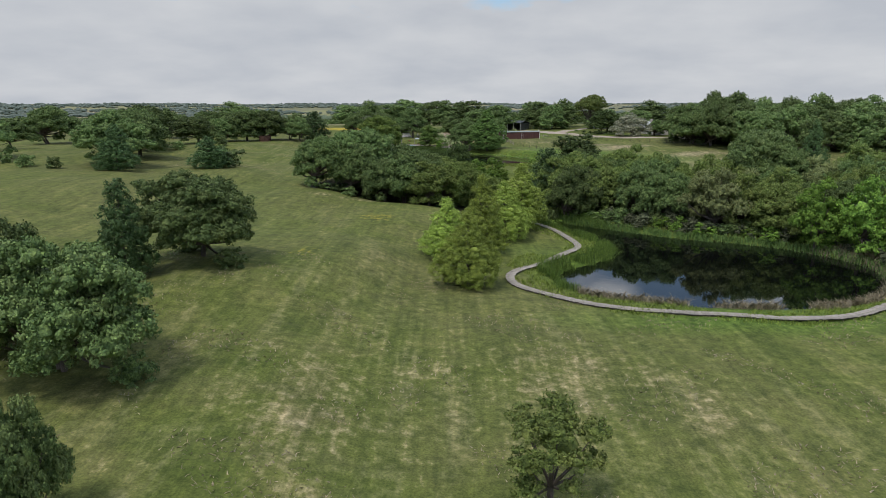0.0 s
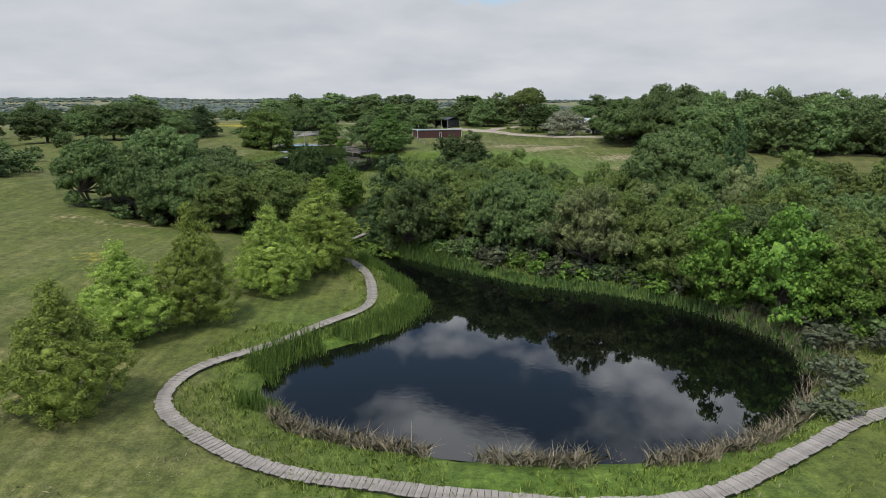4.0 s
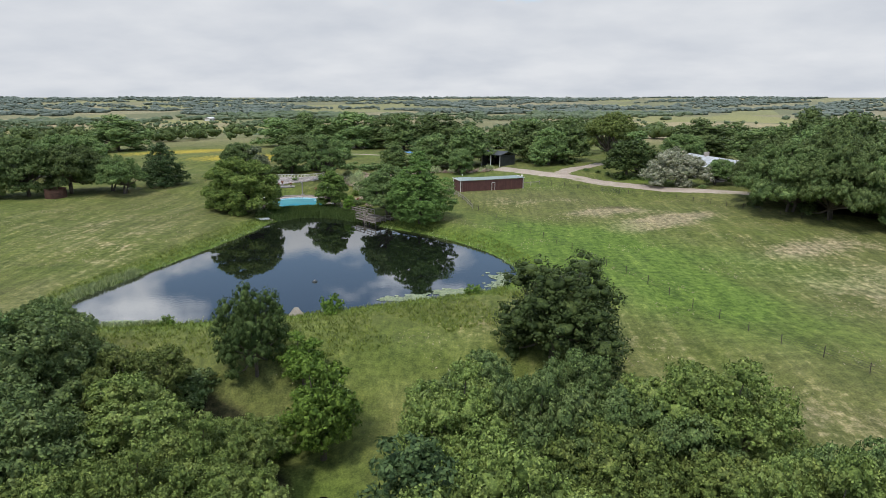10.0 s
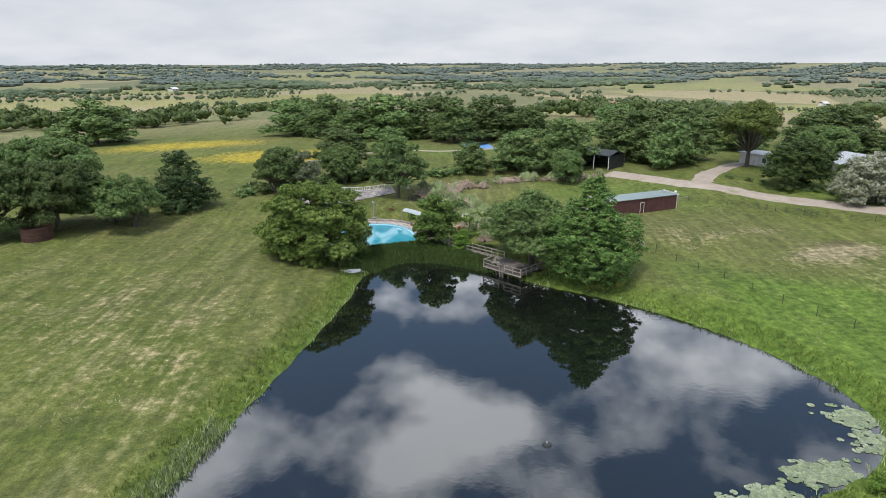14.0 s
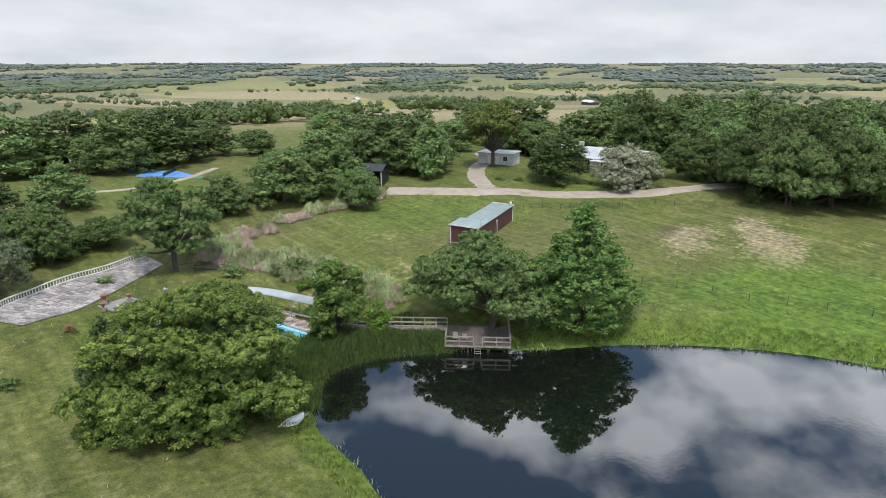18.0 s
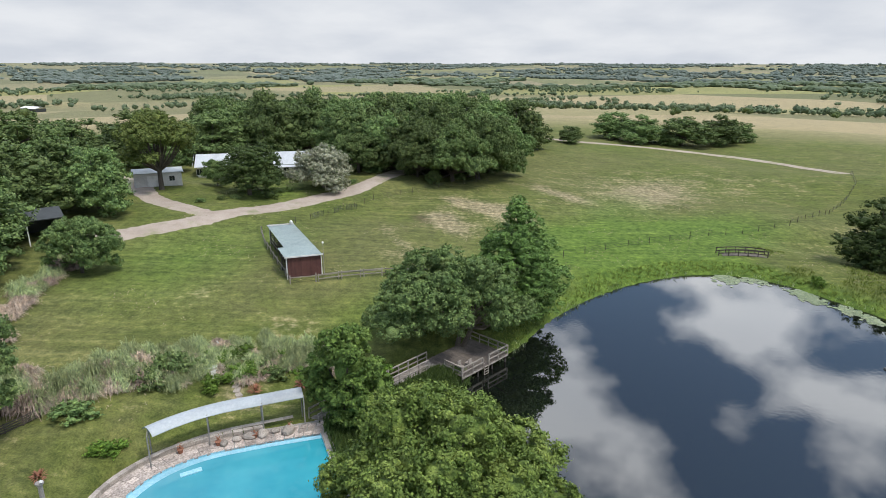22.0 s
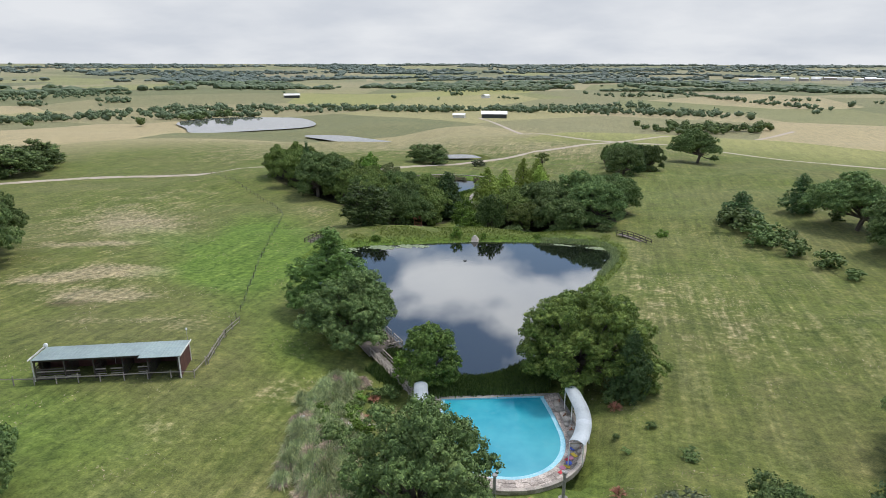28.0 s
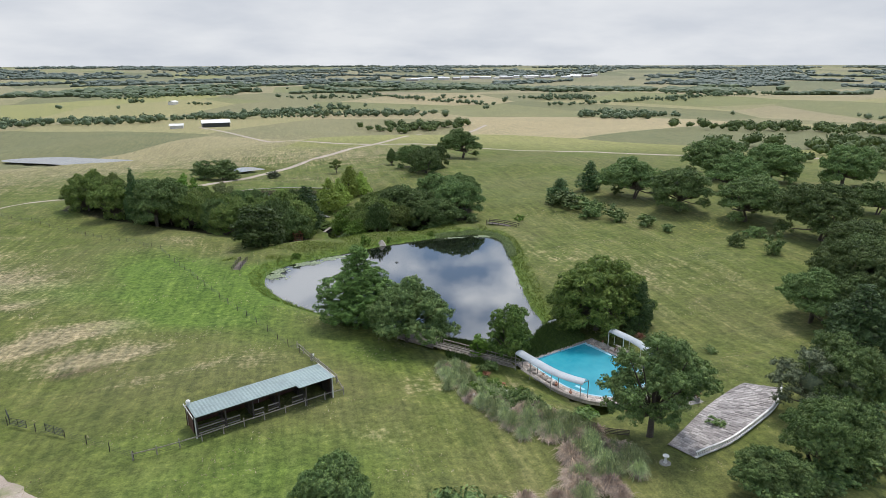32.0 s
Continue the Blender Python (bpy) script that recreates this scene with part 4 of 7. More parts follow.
KINDS["mulberry"] = [oak("mulberry", 54, 9.2, 3.5, 26, 50, 0.1, M_MULBERRY, 0.4, 0.06, gaps=0.1, dome=0.8, lobe=(0.24, 0.4))], 9.2, 3.5
KINDS["poolside"] = [oak("poolside", 48, 12.8, 6.0, 40, 56, 0.1, M_LIVE, 0.52, 0.3, gaps=0.3, dome=0.7, lobe=(0.17, 0.29))], 12.8, 6.0
KINDS["tall"] = [oak("tall", 47, 15.0, 7.5, 30, 26, 0.14, M_OAK, 0.6, 0.45, gaps=0.25, dome=0.45)], 15.0, 7.5
KINDS["spindly"] = [oak("spindly", 45, 6.6, 3.4, 18, 40, 0.07, M_OAK, 0.32, 0.45, gaps=0.2, dome=0.35, lobe=(0.16, 0.28))], 6.6, 3.4
KINDS["cypress"] = [feathery(s, 11.0, 3.6, M_CYPRESS, 70, 0.42, 110, 0.05, 0.85, 0) for s in (91, 92, 93)], 11.0, 3.6
KINDS["bigcypress"] = [feathery(95, 15.0, 4.6, M_BIGCYPRESS, 84, 0.48, 50, 0.085, 0.85)], 15.0, 4.6
KINDS["cedar"] = [feathery(s, 9.0, 3.2, M_CEDAR, 54, 0.44, 44, 0.075, 0.7) for s in (101, 102)], 9.0, 3.2
for bush, leaves, seeds in (("bush", M_LIVE, (111, 112)), ("brightbush", M_BRIGHT, (113, 114)), ("greybush", M_GREY, (115,))):
    KINDS[bush] = [(None, oak("bush", s, 2.2, 1.5, 9, 14, 0.11, leaves, 0.36, 0.0, gaps=0.0, dome=0.9, lobe=(0.25, 0.4))[1]) for s in seeds], 2.2, 1.5

OAK_L, LIVE_L, WOOD_L = "broad oak with light green leaves in billowing clumps", "dark green live oak with a spreading crown", "dark green oak in the dense woods"
# west side of the first meadow
for x, y, h, r in ((-28.2, 45.3, 10.8, 6.2), (-38.5, 51.7, 11.2, 5), (-20.3, 28, 7.8, 2.6), (-28.5, 73.6, 10.3, 6.5)):
    plant("live", x, y, h + 1.3, r * 1.14, LIVE_L, sink=1.3)
plant("cedar", -33.6, 66.5, 11, 3.4, "dark bushy cedar beside an oak", name="cedar_tree")
plant("spindly", 8, 33.5, 6.6, 3.4, "small spindly oak with a crooked pale trunk")
for x, y, h, r in ((-82, 156, 13, 10), (-96, 196, 12.5, 11), (-86, 178, 13, 10), (-101, 214, 14, 10), (-92, 236, 10.5, 9), (-133, 130, 15, 13), (-150, 140, 15, 11), (-168, 155, 16, 12), (-136, 198, 9, 7), (-118, 160, 12, 9),
                   (-60, 16, 15, 11), (-118, 225, 12, 9), (-130, 250, 13, 10), (-152, 243, 14, 11), (-106, 286, 12, 9), (-90, 284, 13, 10), (-120, 275, 12, 9)):
    plant("live", x, y, h, r * 0.86, LIVE_L, group="oaks on the western pasture")
for x, y, h, r in ((-78, 250, 12.5, 7.5), (-70, 254, 12.5, 7), (-64, 260, 8, 6), (-86, 246, 9, 6), (-59, 257, 9, 5.2), (-39, 282.5, 9.6, 5.4)):
    plant("live", x, y, h, r, LIVE_L)
plant("cedar", -55, 270, 11.5, 6.0, "dark cedar with a thick ragged outline", name="cedar_tree")
plant("cedar", -57, 154, 7.5, 4.6, "dark cedar at the end of a brushy hedgerow", name="cedar_tree")
plant("cedar", -73.5, 142, 10, 4.2, "lone pine-like cedar in the pasture", name="cedar_tree")
for x, y, h, r in ((-55.6, 161, 5.5, 4.6), (-61, 168, 5.8, 4.4), (-64.5, 178.5, 5, 3.8), (-68, 188, 4.2, 3.4), (-70.5, 195, 2.6, 2.2), (-59, 173, 4, 3), (-80, 149.5, 3.6, 2.2), (-90, 145, 3.2, 1.8), (-76, 216, 3.6, 2.3), (-80, 224, 5.4, 2.6), (-100, 150, 3.4, 1.9), (-108, 155, 3.2, 2.0), (-88, 208, 3, 2.4)):
    plant("bush", x, y, h, r, "dense dark green brush in a hedgerow", "bush", "bush", "hedgerow on the western pasture")
# grove below the dam, west of the low pond
for x, y, h, r in ((-27, 142, 11.5, 6.5), (-18, 148, 15, 8.5), (-6, 144, 12.5, 8), (-11, 154, 13, 8), (3, 150, 10.5, 6.5), (-22, 157, 12, 7), (-14, 163, 9, 5), (-3, 158, 9, 5), (4.5, 142.5, 10, 5), (-2, 134, 9.5, 5), (-8, 137, 10, 5), (6.6, 148, 9.5, 4.4), (9.4, 143.3, 8.5, 4.6), (9.0, 150, 8.2, 4.0), (1, 139, 9.5, 4.6), (-12, 138.5, 10, 5.5), (-19, 141, 11, 6)):
    plant("oak" if x > -5 else "live", x, y, h, r, OAK_L if x > -5 else LIVE_L, group="grove below the dam")
# bald cypresses beside the boardwalk
for x, y, h, r in ((4.5, 77.6, 9.8, 4.4), (1.8, 92, 9.6, 4.2), (7.2, 96, 12.4, 3.8), (11.9, 107.5, 10.4, 5.0), (16.1, 118, 12.2, 5.4), (13.0, 115, 7, 3.0)):
    plant("cypress", x, y, h, r, "feathery light green bald cypress beside the boardwalk", name="cypress_tree", group="cypresses by the boardwalk")
# foot of the dam
plant("round", 5.3, 166.4, 9.8, 3.3, "dense dark oval tree at the foot of the dam")
plant("cedar", 24.3, 138.5, 14.3, 5.6, "tall dark cedar over the spillway stream", name="cedar_tree")
plant("round", 36.6, 171.8, 11.2, 6.8, "round dark oak beside the dam", name="oak_tree")
for x, y, h, r in ((10.3, 166, 5.5, 2.4), (12.5, 162, 4.5, 2.2), (9.5, 158, 3.5, 2.0), (14.2, 157.5, 9.6, 3.4)):
    plant("young", x, y, h, r, "young light green tree below the dam", name="young_tree")
for x, y, h, r in ((10.2, 181, 3.6, 1.5), (3.6, 180, 1.7, 0.8), (-9, 176.4, 1.8, 0.9), (28, 189.5, 1.6, 1.0), (-38, 168, 2.6, 1.6)):
    plant("brightbush", x, y, h, r, "bright green shrub on the dam", "bush", "bush")
# woods east of the low pond



def wooded(area, step, seed, kinds, h_lo, h_hi, r_lo, r_hi, label, group):
    rng = random.Random(seed)
    x0, y0 = area.min(0)
    x1, y1 = area.max(0)
    row = 0
    y = y0
    while y < y1:
        x = x0 + (row % 2) * step / 2
        while x < x1:
            px, py = x + rng.uniform(-1, 1) * step * 0.25, y + rng.uniform(-1, 1) * step * 0.25
            if float(inland([px], [py], area)[0]) < -0.5:
                kind = kinds[rng.randrange(len(kinds))]
                text = {"oak": OAK_L, "paleoak": "pale green oak with thin twiggy crown", "grey": "grey green tree with a sparse crown"}.get(kind, label)
                plant(kind, px, py, rng.uniform(h_lo, h_hi) + 1.3, rng.uniform(r_lo, r_hi), text, group=group, sink=1.3)
            x += step
        y += step * 0.87
        row += 1


wooded(WOODS_EAST, 7.4, 5, ("oak", "live", "oak", "oak", "paleoak", "live"), 9.0, 12.3, 4.6, 6.2, WOOD_L, "woods by the low pond")
plant("cedar", 77.5, 129.6, 16.5, 3.4, "pine-like cedar above the woods", name="cedar_tree")
plant("live", 70, 137, 15.8, 8.2, "great dark oak rising over the woods")
for x, y, h, r in ((94.5, 248, 13, 7.5), (93.5, 238.5, 14, 8), (99, 231, 15, 8), (110, 228.5, 14, 8.5), (104, 241, 17, 9)):
    plant("live", x, y, h + 1.8, r, WOOD_L, group="woods behind the house", sink=1.8)
wooded(WOODS_HOUSE, 12.5, 6, ("wood",), 14.0, 18.0, 7.0, 9.5, WOOD_L, "woods behind the house")
for x, y, h, r in ((63.7, 102.3, 11.8, 3.4), (68.1, 97.6, 12, 3.8), (72.5, 93.5, 9.5, 3.4), (66, 106, 8, 3)):
    plant("young", x, y, h, r, "bright yellow-green tree on the pond's far bank", name="young_tree")
for x, y, h, r in ((64, 113, 6.5, 3.2), (53, 119, 6, 2.6), (47, 121, 6, 2.6)):
    plant("grey", x, y, h, r, "half-dead grey tree leaning over the pond", name="young_tree")
for x, y, h, r in ((66, 84, 2.6, 2.2), (69, 90, 3, 2.4), (72, 96, 4, 3), (62, 78, 2.0, 1.8), (74, 88, 3.4, 2.8), (38, 36, 4.2, 3.4)):
    plant("greybush", x, y, h, r, "grey green willow scrub on the pond bank", "bush", "bush")
# mottes by the ranch road
for x, y, h, r in ((222, 160, 12, 10), (210, 152, 11, 9), (208, 135, 13, 11), (214, 116, 12, 10), (224, 104, 10, 8), (197, 186, 7, 5), (61, 34, 10, 7), (70, 28, 9, 6)):
    plant("wood", x, y, h, r, LIVE_L, group="trees along the ranch road")
# by the swimming pool and the deck
plant("greatoak", -23.9, 246.6, 12.7, 8.4, "great oak with glossy light green leaves beside the pool", turn=40)
plant("cedar", -30.2, 250.2, 9.0, 2.6, "blue-grey cedar growing through the great oak's edge", name="cedar_tree")
plant("live", 9.4, 243.2, 11.3, 7.6, "dark round live oak shading the deck", turn=10)
plant("bigcypress", 17.0, 235.0, 14.6, 6.8, "tall green cypress beside the deck", name="cypress_tree")
plant("mulberry", -5.0, 253.4, 9.2, 3.5, "leafy mulberry beside the pool walk", name="mulberry_tree")
plant("young", -1.0, 251.0, 4.0, 1.6, "leafy sapling at the water's edge", name="sapling")
plant("poolside", -13.4, 281.4, 12.8, 5.3, "oak with an open crown above the pool terrace")
plant("grey", -34.6, 283.2, 8.6, 4.6, "grey green oak beside the stone terrace")
# northern hedge, meadow and house trees
for x, y, h, r in ((-27, 293, 8.4, 4.6), (3, 302.6, 7.4, 4.0), (-32, 323, 8.6, 7), (-18, 322, 7.6, 5.2), (-19, 295, 4.6, 3.4), (15.5, 303, 10.4, 6.6), (27, 307, 12.5, 7.4), (24.5, 291.2, 7.8, 4.0), (52, 302, 11.5, 5.8), (46, 315, 13.5, 8.6), (59, 312, 13, 8), (84, 328, 9, 7.4)):
    plant("live" if y < 300 and x < 30 else "wood", x, y, h, r, LIVE_L, group="trees round the house")
for x, y, h, r in ((-45, 384, 14, 10), (-32, 378, 13, 11), (-21, 373, 15.5, 11), (-6, 375, 14.5, 11), (1, 357, 13, 9), (15, 362, 14, 11), (27, 366, 11, 7), (38, 358, 7, 5.4), (-60, 392, 13, 10), (-124, 370, 14, 13), (49, 336, 13, 9), (85, 352, 11, 8.5), (134, 366, 13, 9), (118, 304, 13, 10), (104, 318, 13, 10), (108, 335, 12, 9), (66, 340, 12, 9)):
    plant("wood", x, y, h, r, LIVE_L, group="oaks north of the house")
plant("round", 71, 281.5, 10.6, 7.0, "round dark evergreen in front of the house", name="evergreen_tree")
plant("tall", 70, 298.6, 15.2, 7.6, "tall open oak before the white garage")
plant("blossom", 80.2, 267.8, 9.0, 7.0, "round tree covered in white blossom", name="blossom_tree")
for x, y, h, r in ((86, 285, 4.5, 2.6), (91, 268.5, 6.5, 3.8), (99, 262, 10, 6.0), (95, 309, 10, 6), (78.5, 290.5, 5.5, 2.8)):
    plant("live", x, y, h, r, "dark green tree close beside the house", group="trees round the house")
for x, y, h, r in ((74, 276, 1.0, 1.0), (72, 277, 0.9, 0.9), (66, 283, 1.0, 0.9), (64, 285, 0.9, 0.9), (76, 274.5, 1.0, 1.0), (85, 262, 1.0, 1.1), (61, 288, 0.9, 0.9)):
    plant("bush", x, y, h, r, "clipped low shrub edging the front lawn", "bush", "bush", "shrubs before the house")

# ---- building helpers ----


def box(bm, lo, hi, bevel=0.0):
    """An upright box between two corners."""
    v = [bm.verts.new((x, y, z)) for z in (lo[2], hi[2]) for y in (lo[1], hi[1]) for x in (lo[0], hi[0])]
    fs = [bm.faces.new([v[i] for i in f]) for f in ((0, 2, 3, 1), (4, 5, 7, 6), (0, 1, 5, 4), (2, 6, 7, 3), (0, 4, 6, 2), (1, 3, 7, 5))]
    if bevel:
        bmesh.ops.bevel(bm, geom=list({e for f in fs for e in f.edges}), offset=bevel, segments=1, affect="EDGES")


def beam(bm, a, b, w, h):
    """A straight timber from a to b, w wide and h deep."""
    a, b = Vector(a), Vector(b)
    d = (b - a).normalized()
    side = d.cross(Vector((0, 0, 1)))
    side = Vector((1, 0, 0)) if side.length < 1e-4 else side.normalized()
    up_ = side.cross(d).normalized()
    r = []
    for p in (a, b):
        r.append([bm.verts.new(p + side * sx * w / 2 + up_ * sy * h / 2) for sx, sy in ((-1, -1), (1, -1), (1, 1), (-1, 1))])
    for i in range(4):
        j = (i + 1) % 4
        bm.faces.new((r[0][i], r[0][j], r[1][j], r[1][i]))
    bm.faces.new(r[0][::-1])
    bm.faces.new(r[1])


def lathe(bm, profile, sides=14, at=(0, 0, 0)):
    rings = []
    for r, z in profile:
        rings.append([bm.verts.new((at[0] + r * math.cos(2 * math.pi * i / sides), at[1] + r * math.sin(2 * math.pi * i / sides), at[2] + z)) for i in range(sides)])
    for a, b in zip(rings, rings[1:]):
        for i in range(sides):
            j = (i + 1) % sides
            bm.faces.new((a[i], a[j], b[j], b[i]))
    bm.faces.new(rings[0][::-1])
    bm.faces.new(rings[-1])


def one(fn, *args):
    bm = bmesh.new()
    fn(bm, *args)
    return bm


def shared(name, fn, *args, material=None):
    bm = one(fn, *args)
    me = bpy.data.meshes.new(name)
    bm.to_mesh(me)
    bm.free()
    if material:
        me.materials.append(material)
    return me


# ---- the loafing shed ----


def shed():
    L, D, E, H = 18.4, 4.2, 5.3, 2.75
    ob = thing("loafing_shed", (25.2, 260.05, 2.2), "long open-fronted red board horse shed with pale tin roof", "shed", turn=23.2)
    ob.scale = (0.94, 0.86, 1.0)

    def roof(bm, x0, x1, y0, y1):
        # ribbed sheet, a little higher along the open front
        n = int((x1 - x0) / 0.22)
        zf = lambda y: H + 0.14 + 0.03 * y
        rows = []
        for k in range(n + 1):
            x = x0 + (x1 - x0) * k / n
            rib = 0.035 if k % 2 else 0.0
            rows.append([bm.verts.new((x, y, zf(y) + rib + dz)) for y in (y0, y1) for dz in (0.0, -0.05)])
        for a, b in zip(rows, rows[1:]):
            bm.faces.new((a[0], b[0], b[2], a[2]))
            bm.faces.new((a[1], a[3], b[3], b[1]))
            bm.faces.new((a[2], b[2], b[3], a[3]))
            bm.faces.new((a[0], a[1], b[1], b[0]))
        for r, flip in ((rows[0], False), (rows[-1], True)):
            f = [r[0], r[2], r[3], r[1]]
            bm.faces.new(f[::-1] if flip else f)

    for i, x0 in enumerate((5.0, 11.7)):
        part("roof_sheet", one(roof, x0, min(x0 + 6.7, L + 0.25), -0.25, D + 0.35), M_TIN, ob, "pale grey-green ribbed tin")
    part("roof_sheet", one(roof, -0.3, 5.0, -0.25, E + 0.25), M_TIN, ob, "wider ribbed tin sheet over the end stall")
    for a, b in (((-0.33, -0.3, H + 0.17), (-0.33, E + 0.3, H + 0.33)), ((L + 0.28, -0.3, H + 0.17), (L + 0.28, D + 0.4, H + 0.3))):
        part("fascia", one(beam, a, b, 0.06, 0.2), M_WHITE, ob, "white painted barge board")
    # back wall of upright boards, with the door left out
    board = shared("board", box, (0.0, -0.05, 0.0), (0.296, 0.0, H), material=M_REDWOOD)
    over = shared("board", box, (0.0, -0.05, 2.06), (0.296, 0.0, H), material=M_REDWOOD)
    n = int(L / 0.3)
    for i in range(n + 1):
        x = i * 0.3
        p = part("board", over if 9.0 <= x < 9.85 else board, None, ob)
        p.location = (x, 0, 0)
    door = part("door", one(box, (9.05, -0.045, 0.05), (9.85, -0.01, 2.02)), M_REDWOOD, ob, "small dark red plank door")
    for lo, hi in (((8.95, -0.09, 0), (9.05, -0.02, 2.1)), ((9.85, -0.09, 0), (9.95, -0.02, 2.1)), ((8.95, -0.09, 2.02), (9.95, -0.02, 2.12))):
        part("door_frame", one(box, lo, hi), M_WHITE, door, "white painted frame")
    # end walls
    for x, d in ((0.0, E), (L, D)):
        m = int(d / 0.3)
        for i in range(m):
            y = i * 0.3
            if x and y > 2.4:
                continue
            bm = one(box, (x - 0.05, y, 0.0), (x, y + 0.296, H + 0.08 + 0.03 * y))
            part("board", bm, M_REDWOOD, ob)
    for x, y in ((-0.06, -0.06), (L + 0.02, -0.06), (-0.06, E), (L + 0.02, D)):
        part("corner_post", one(box, (x - 0.07, y - 0.07, -0.2), (x + 0.07, y + 0.07, H + 0.1)), M_WHITE, ob, "white painted corner post")
    # stalls: posts, partitions of dark rails, pale front bars
    for i, x in enumerate((0.15, 3.9, 7.4, 11.0, 14.6, 18.2)):
        y = E if x < 4.5 else D
        part("post", one(box, (x - 0.08, y - 0.16, -0.2), (x + 0.08, y, H + 0.1)), M_DARKWOOD, ob)
        part("post", one(box, (x - 0.08, 2.0, -0.2), (x + 0.08, 2.16, H + 0.1)), M_DARKWOOD, ob)
        for k in range(6):
            part("rail", one(beam, (x, 0.05, 0.25 + 0.32 * k), (x, y - 0.1, 0.25 + 0.32 * k), 0.04, 0.17), M_DARKWOOD, ob)
    for x0, x1, k0, k1 in ((4.0, 5.6, 0, 4), (7.5, 9.0, 0, 4), (9.6, 10.9, 0, 4), (12.8, 14.5, 0, 4), (14.8, 18.1, 0, 5)):
        for k in range(k0, k1):
            part("rail", one(beam, (x0, D - 0.1, 0.3 + 0.33 * k), (x1, D - 0.1, 0.3 + 0.33 * k), 0.04, 0.15), M_TIMBER if k % 2 else M_DARKWOOD, ob)
    part("beam", one(box, (0, D - 0.2, H - 0.12), (L, D - 0.05, H + 0.12)), M_DARKWOOD, ob)
    part("lining", one(box, (0.05, 0.012, 1.3), (L - 0.05, 0.03, H - 0.1)), M_CONCRETE, ob, "pale inner wall sheet")
    part("floor", one(box, (0, 0, -0.25), (L, D, 0.03)), M_DARKWOOD, ob, "trodden dark earth floor")
    part("vent_cowl", one(lathe, [(0.09, 0), (0.09, 0.25), (0.26, 0.3), (0.3, 0.5), (0.2, 0.68), (0.02, 0.74)], 12, (L - 0.2, 0.3, H + 0.15)), M_WHITE, ob, "white round vent cowl")
    pole = part("pole", one(limb, (0.2, -0.5, -0.3), (0.2, -0.5, 4.2), 0.045, 0.035), M_CONCRETE, ob)
    part("lamp_globe", one(lathe, [(0.03, 0), (0.13, 0.08), (0.15, 0.2), (0.08, 0.32), (0.01, 0.35)], 10, (0.2, -0.5, 4.2)), M_WHITE, pole, "white globe lamp")


shed()

# ---- fences ----


def fence(name, line, spacing, height, rails, label, post_r=0.06, material=M_TIMBER, rail_size=(0.05, 0.12), wires=0, group=""):
    pts, acc = [], []
    line = [Vector((*p, 0)) for p in line]
    for a, b in zip(line, line[1:]):
        n = max(1, round((b - a).length / spacing))
        acc += [a.lerp(b, i / n) for i in range(n)]
    acc.append(line[-1])
    pts = [Vector((p.x, p.y, ground_z(p.x, p.y))) for p in acc]
    ob = thing(name, pts[0], label, "fence", group)
    o = pts[0]
    rng = random.Random(len(pts))
    posts = [shared("post", limb, (0, 0, -0.3), (rng.uniform(-0.05, 0.05), rng.uniform(-0.05, 0.05), height * s), post_r, post_r * 0.9, 6, material=material) for s in (0.94, 1.0, 1.06)]
    for i, p in enumerate(pts):
        part("post", posts[i % 3], None, ob).location = p - o
    for a, b in zip(pts, pts[1:]):
        for k in range(rails):
            h = height * (k + 0.8) / (rails + 0.05) * 0.95
            part("rail", one(beam, a - o + Vector((0, 0, h)), b - o + Vector((0, 0, h)), *rail_size), material, ob)
    if wires:
        bm = bmesh.new()
        for a, b in zip(pts, pts[1:]):
            for k in range(wires):
                h = Vector((0, 0, height * (k + 1) / (wires + 0.6)))
                limb(bm, a - o + h, b - o + h, 0.012, 0.012, 3)
        part("wire", bm, M_DARKMETAL, ob, "strands of dark fence wire")
    return ob


fence("paddock_fence", [(46, 273.2), (39, 270.9), (32, 268), (21.9, 263.6), (22.6, 260.4), (25.8, 252.0)], 2.6, 1.15, 1, "weathered timber rail fence round the horse shed", 0.075, wires=5)
fence("wire_fence", [(25.8, 251.5), (33, 236), (43, 216), (53, 194), (62, 173.5), (76, 157), (91, 142.5), (108, 128), (126, 117)], 4.4, 1.25, 0, "long wire pasture fence on thin dark posts", 0.05, M_DARKWOOD, wires=4)
fence("wire_fence", [(46, 273), (55, 266.5), (63, 261.5), (73, 256.5), (82, 248.5), (89, 239.5), (97, 230)], 4.0, 1.2, 0, "wire fence on thin posts beside the drive", 0.05, M_DARKWOOD, wires=4)
fence("rail_fence", [(22.5, 260), (26, 251.5), (28, 245)], 2.8, 1.2, 2, "grey timber rail fence by the shed", 0.07)


def gate(x, y, turn, w):
    ob = thing("gate", (x, y, ground_z(x, y)), "dark green tubular steel farm gate in the wire fence", "gate", turn=turn)
    for k in range(6):
        part("bar", one(beam, (0, 0, 0.25 + 0.19 * k), (w, 0, 0.25 + 0.19 * k), 0.035, 0.035), M_DARKMETAL, ob)
    for x0 in (0.0, w / 2, w):
        part("upright", one(beam, (x0, 0, 0.2), (x0, 0, 1.25), 0.045, 0.045), M_DARKMETAL, ob)


gate(60.3, 263.0, -28, 2.6)
gate(62.9, 261.0, -60, 2.2)
gate(55.2, 266.3, -35, 3.0)

# ---- lake deck, walkway and footbridges ----


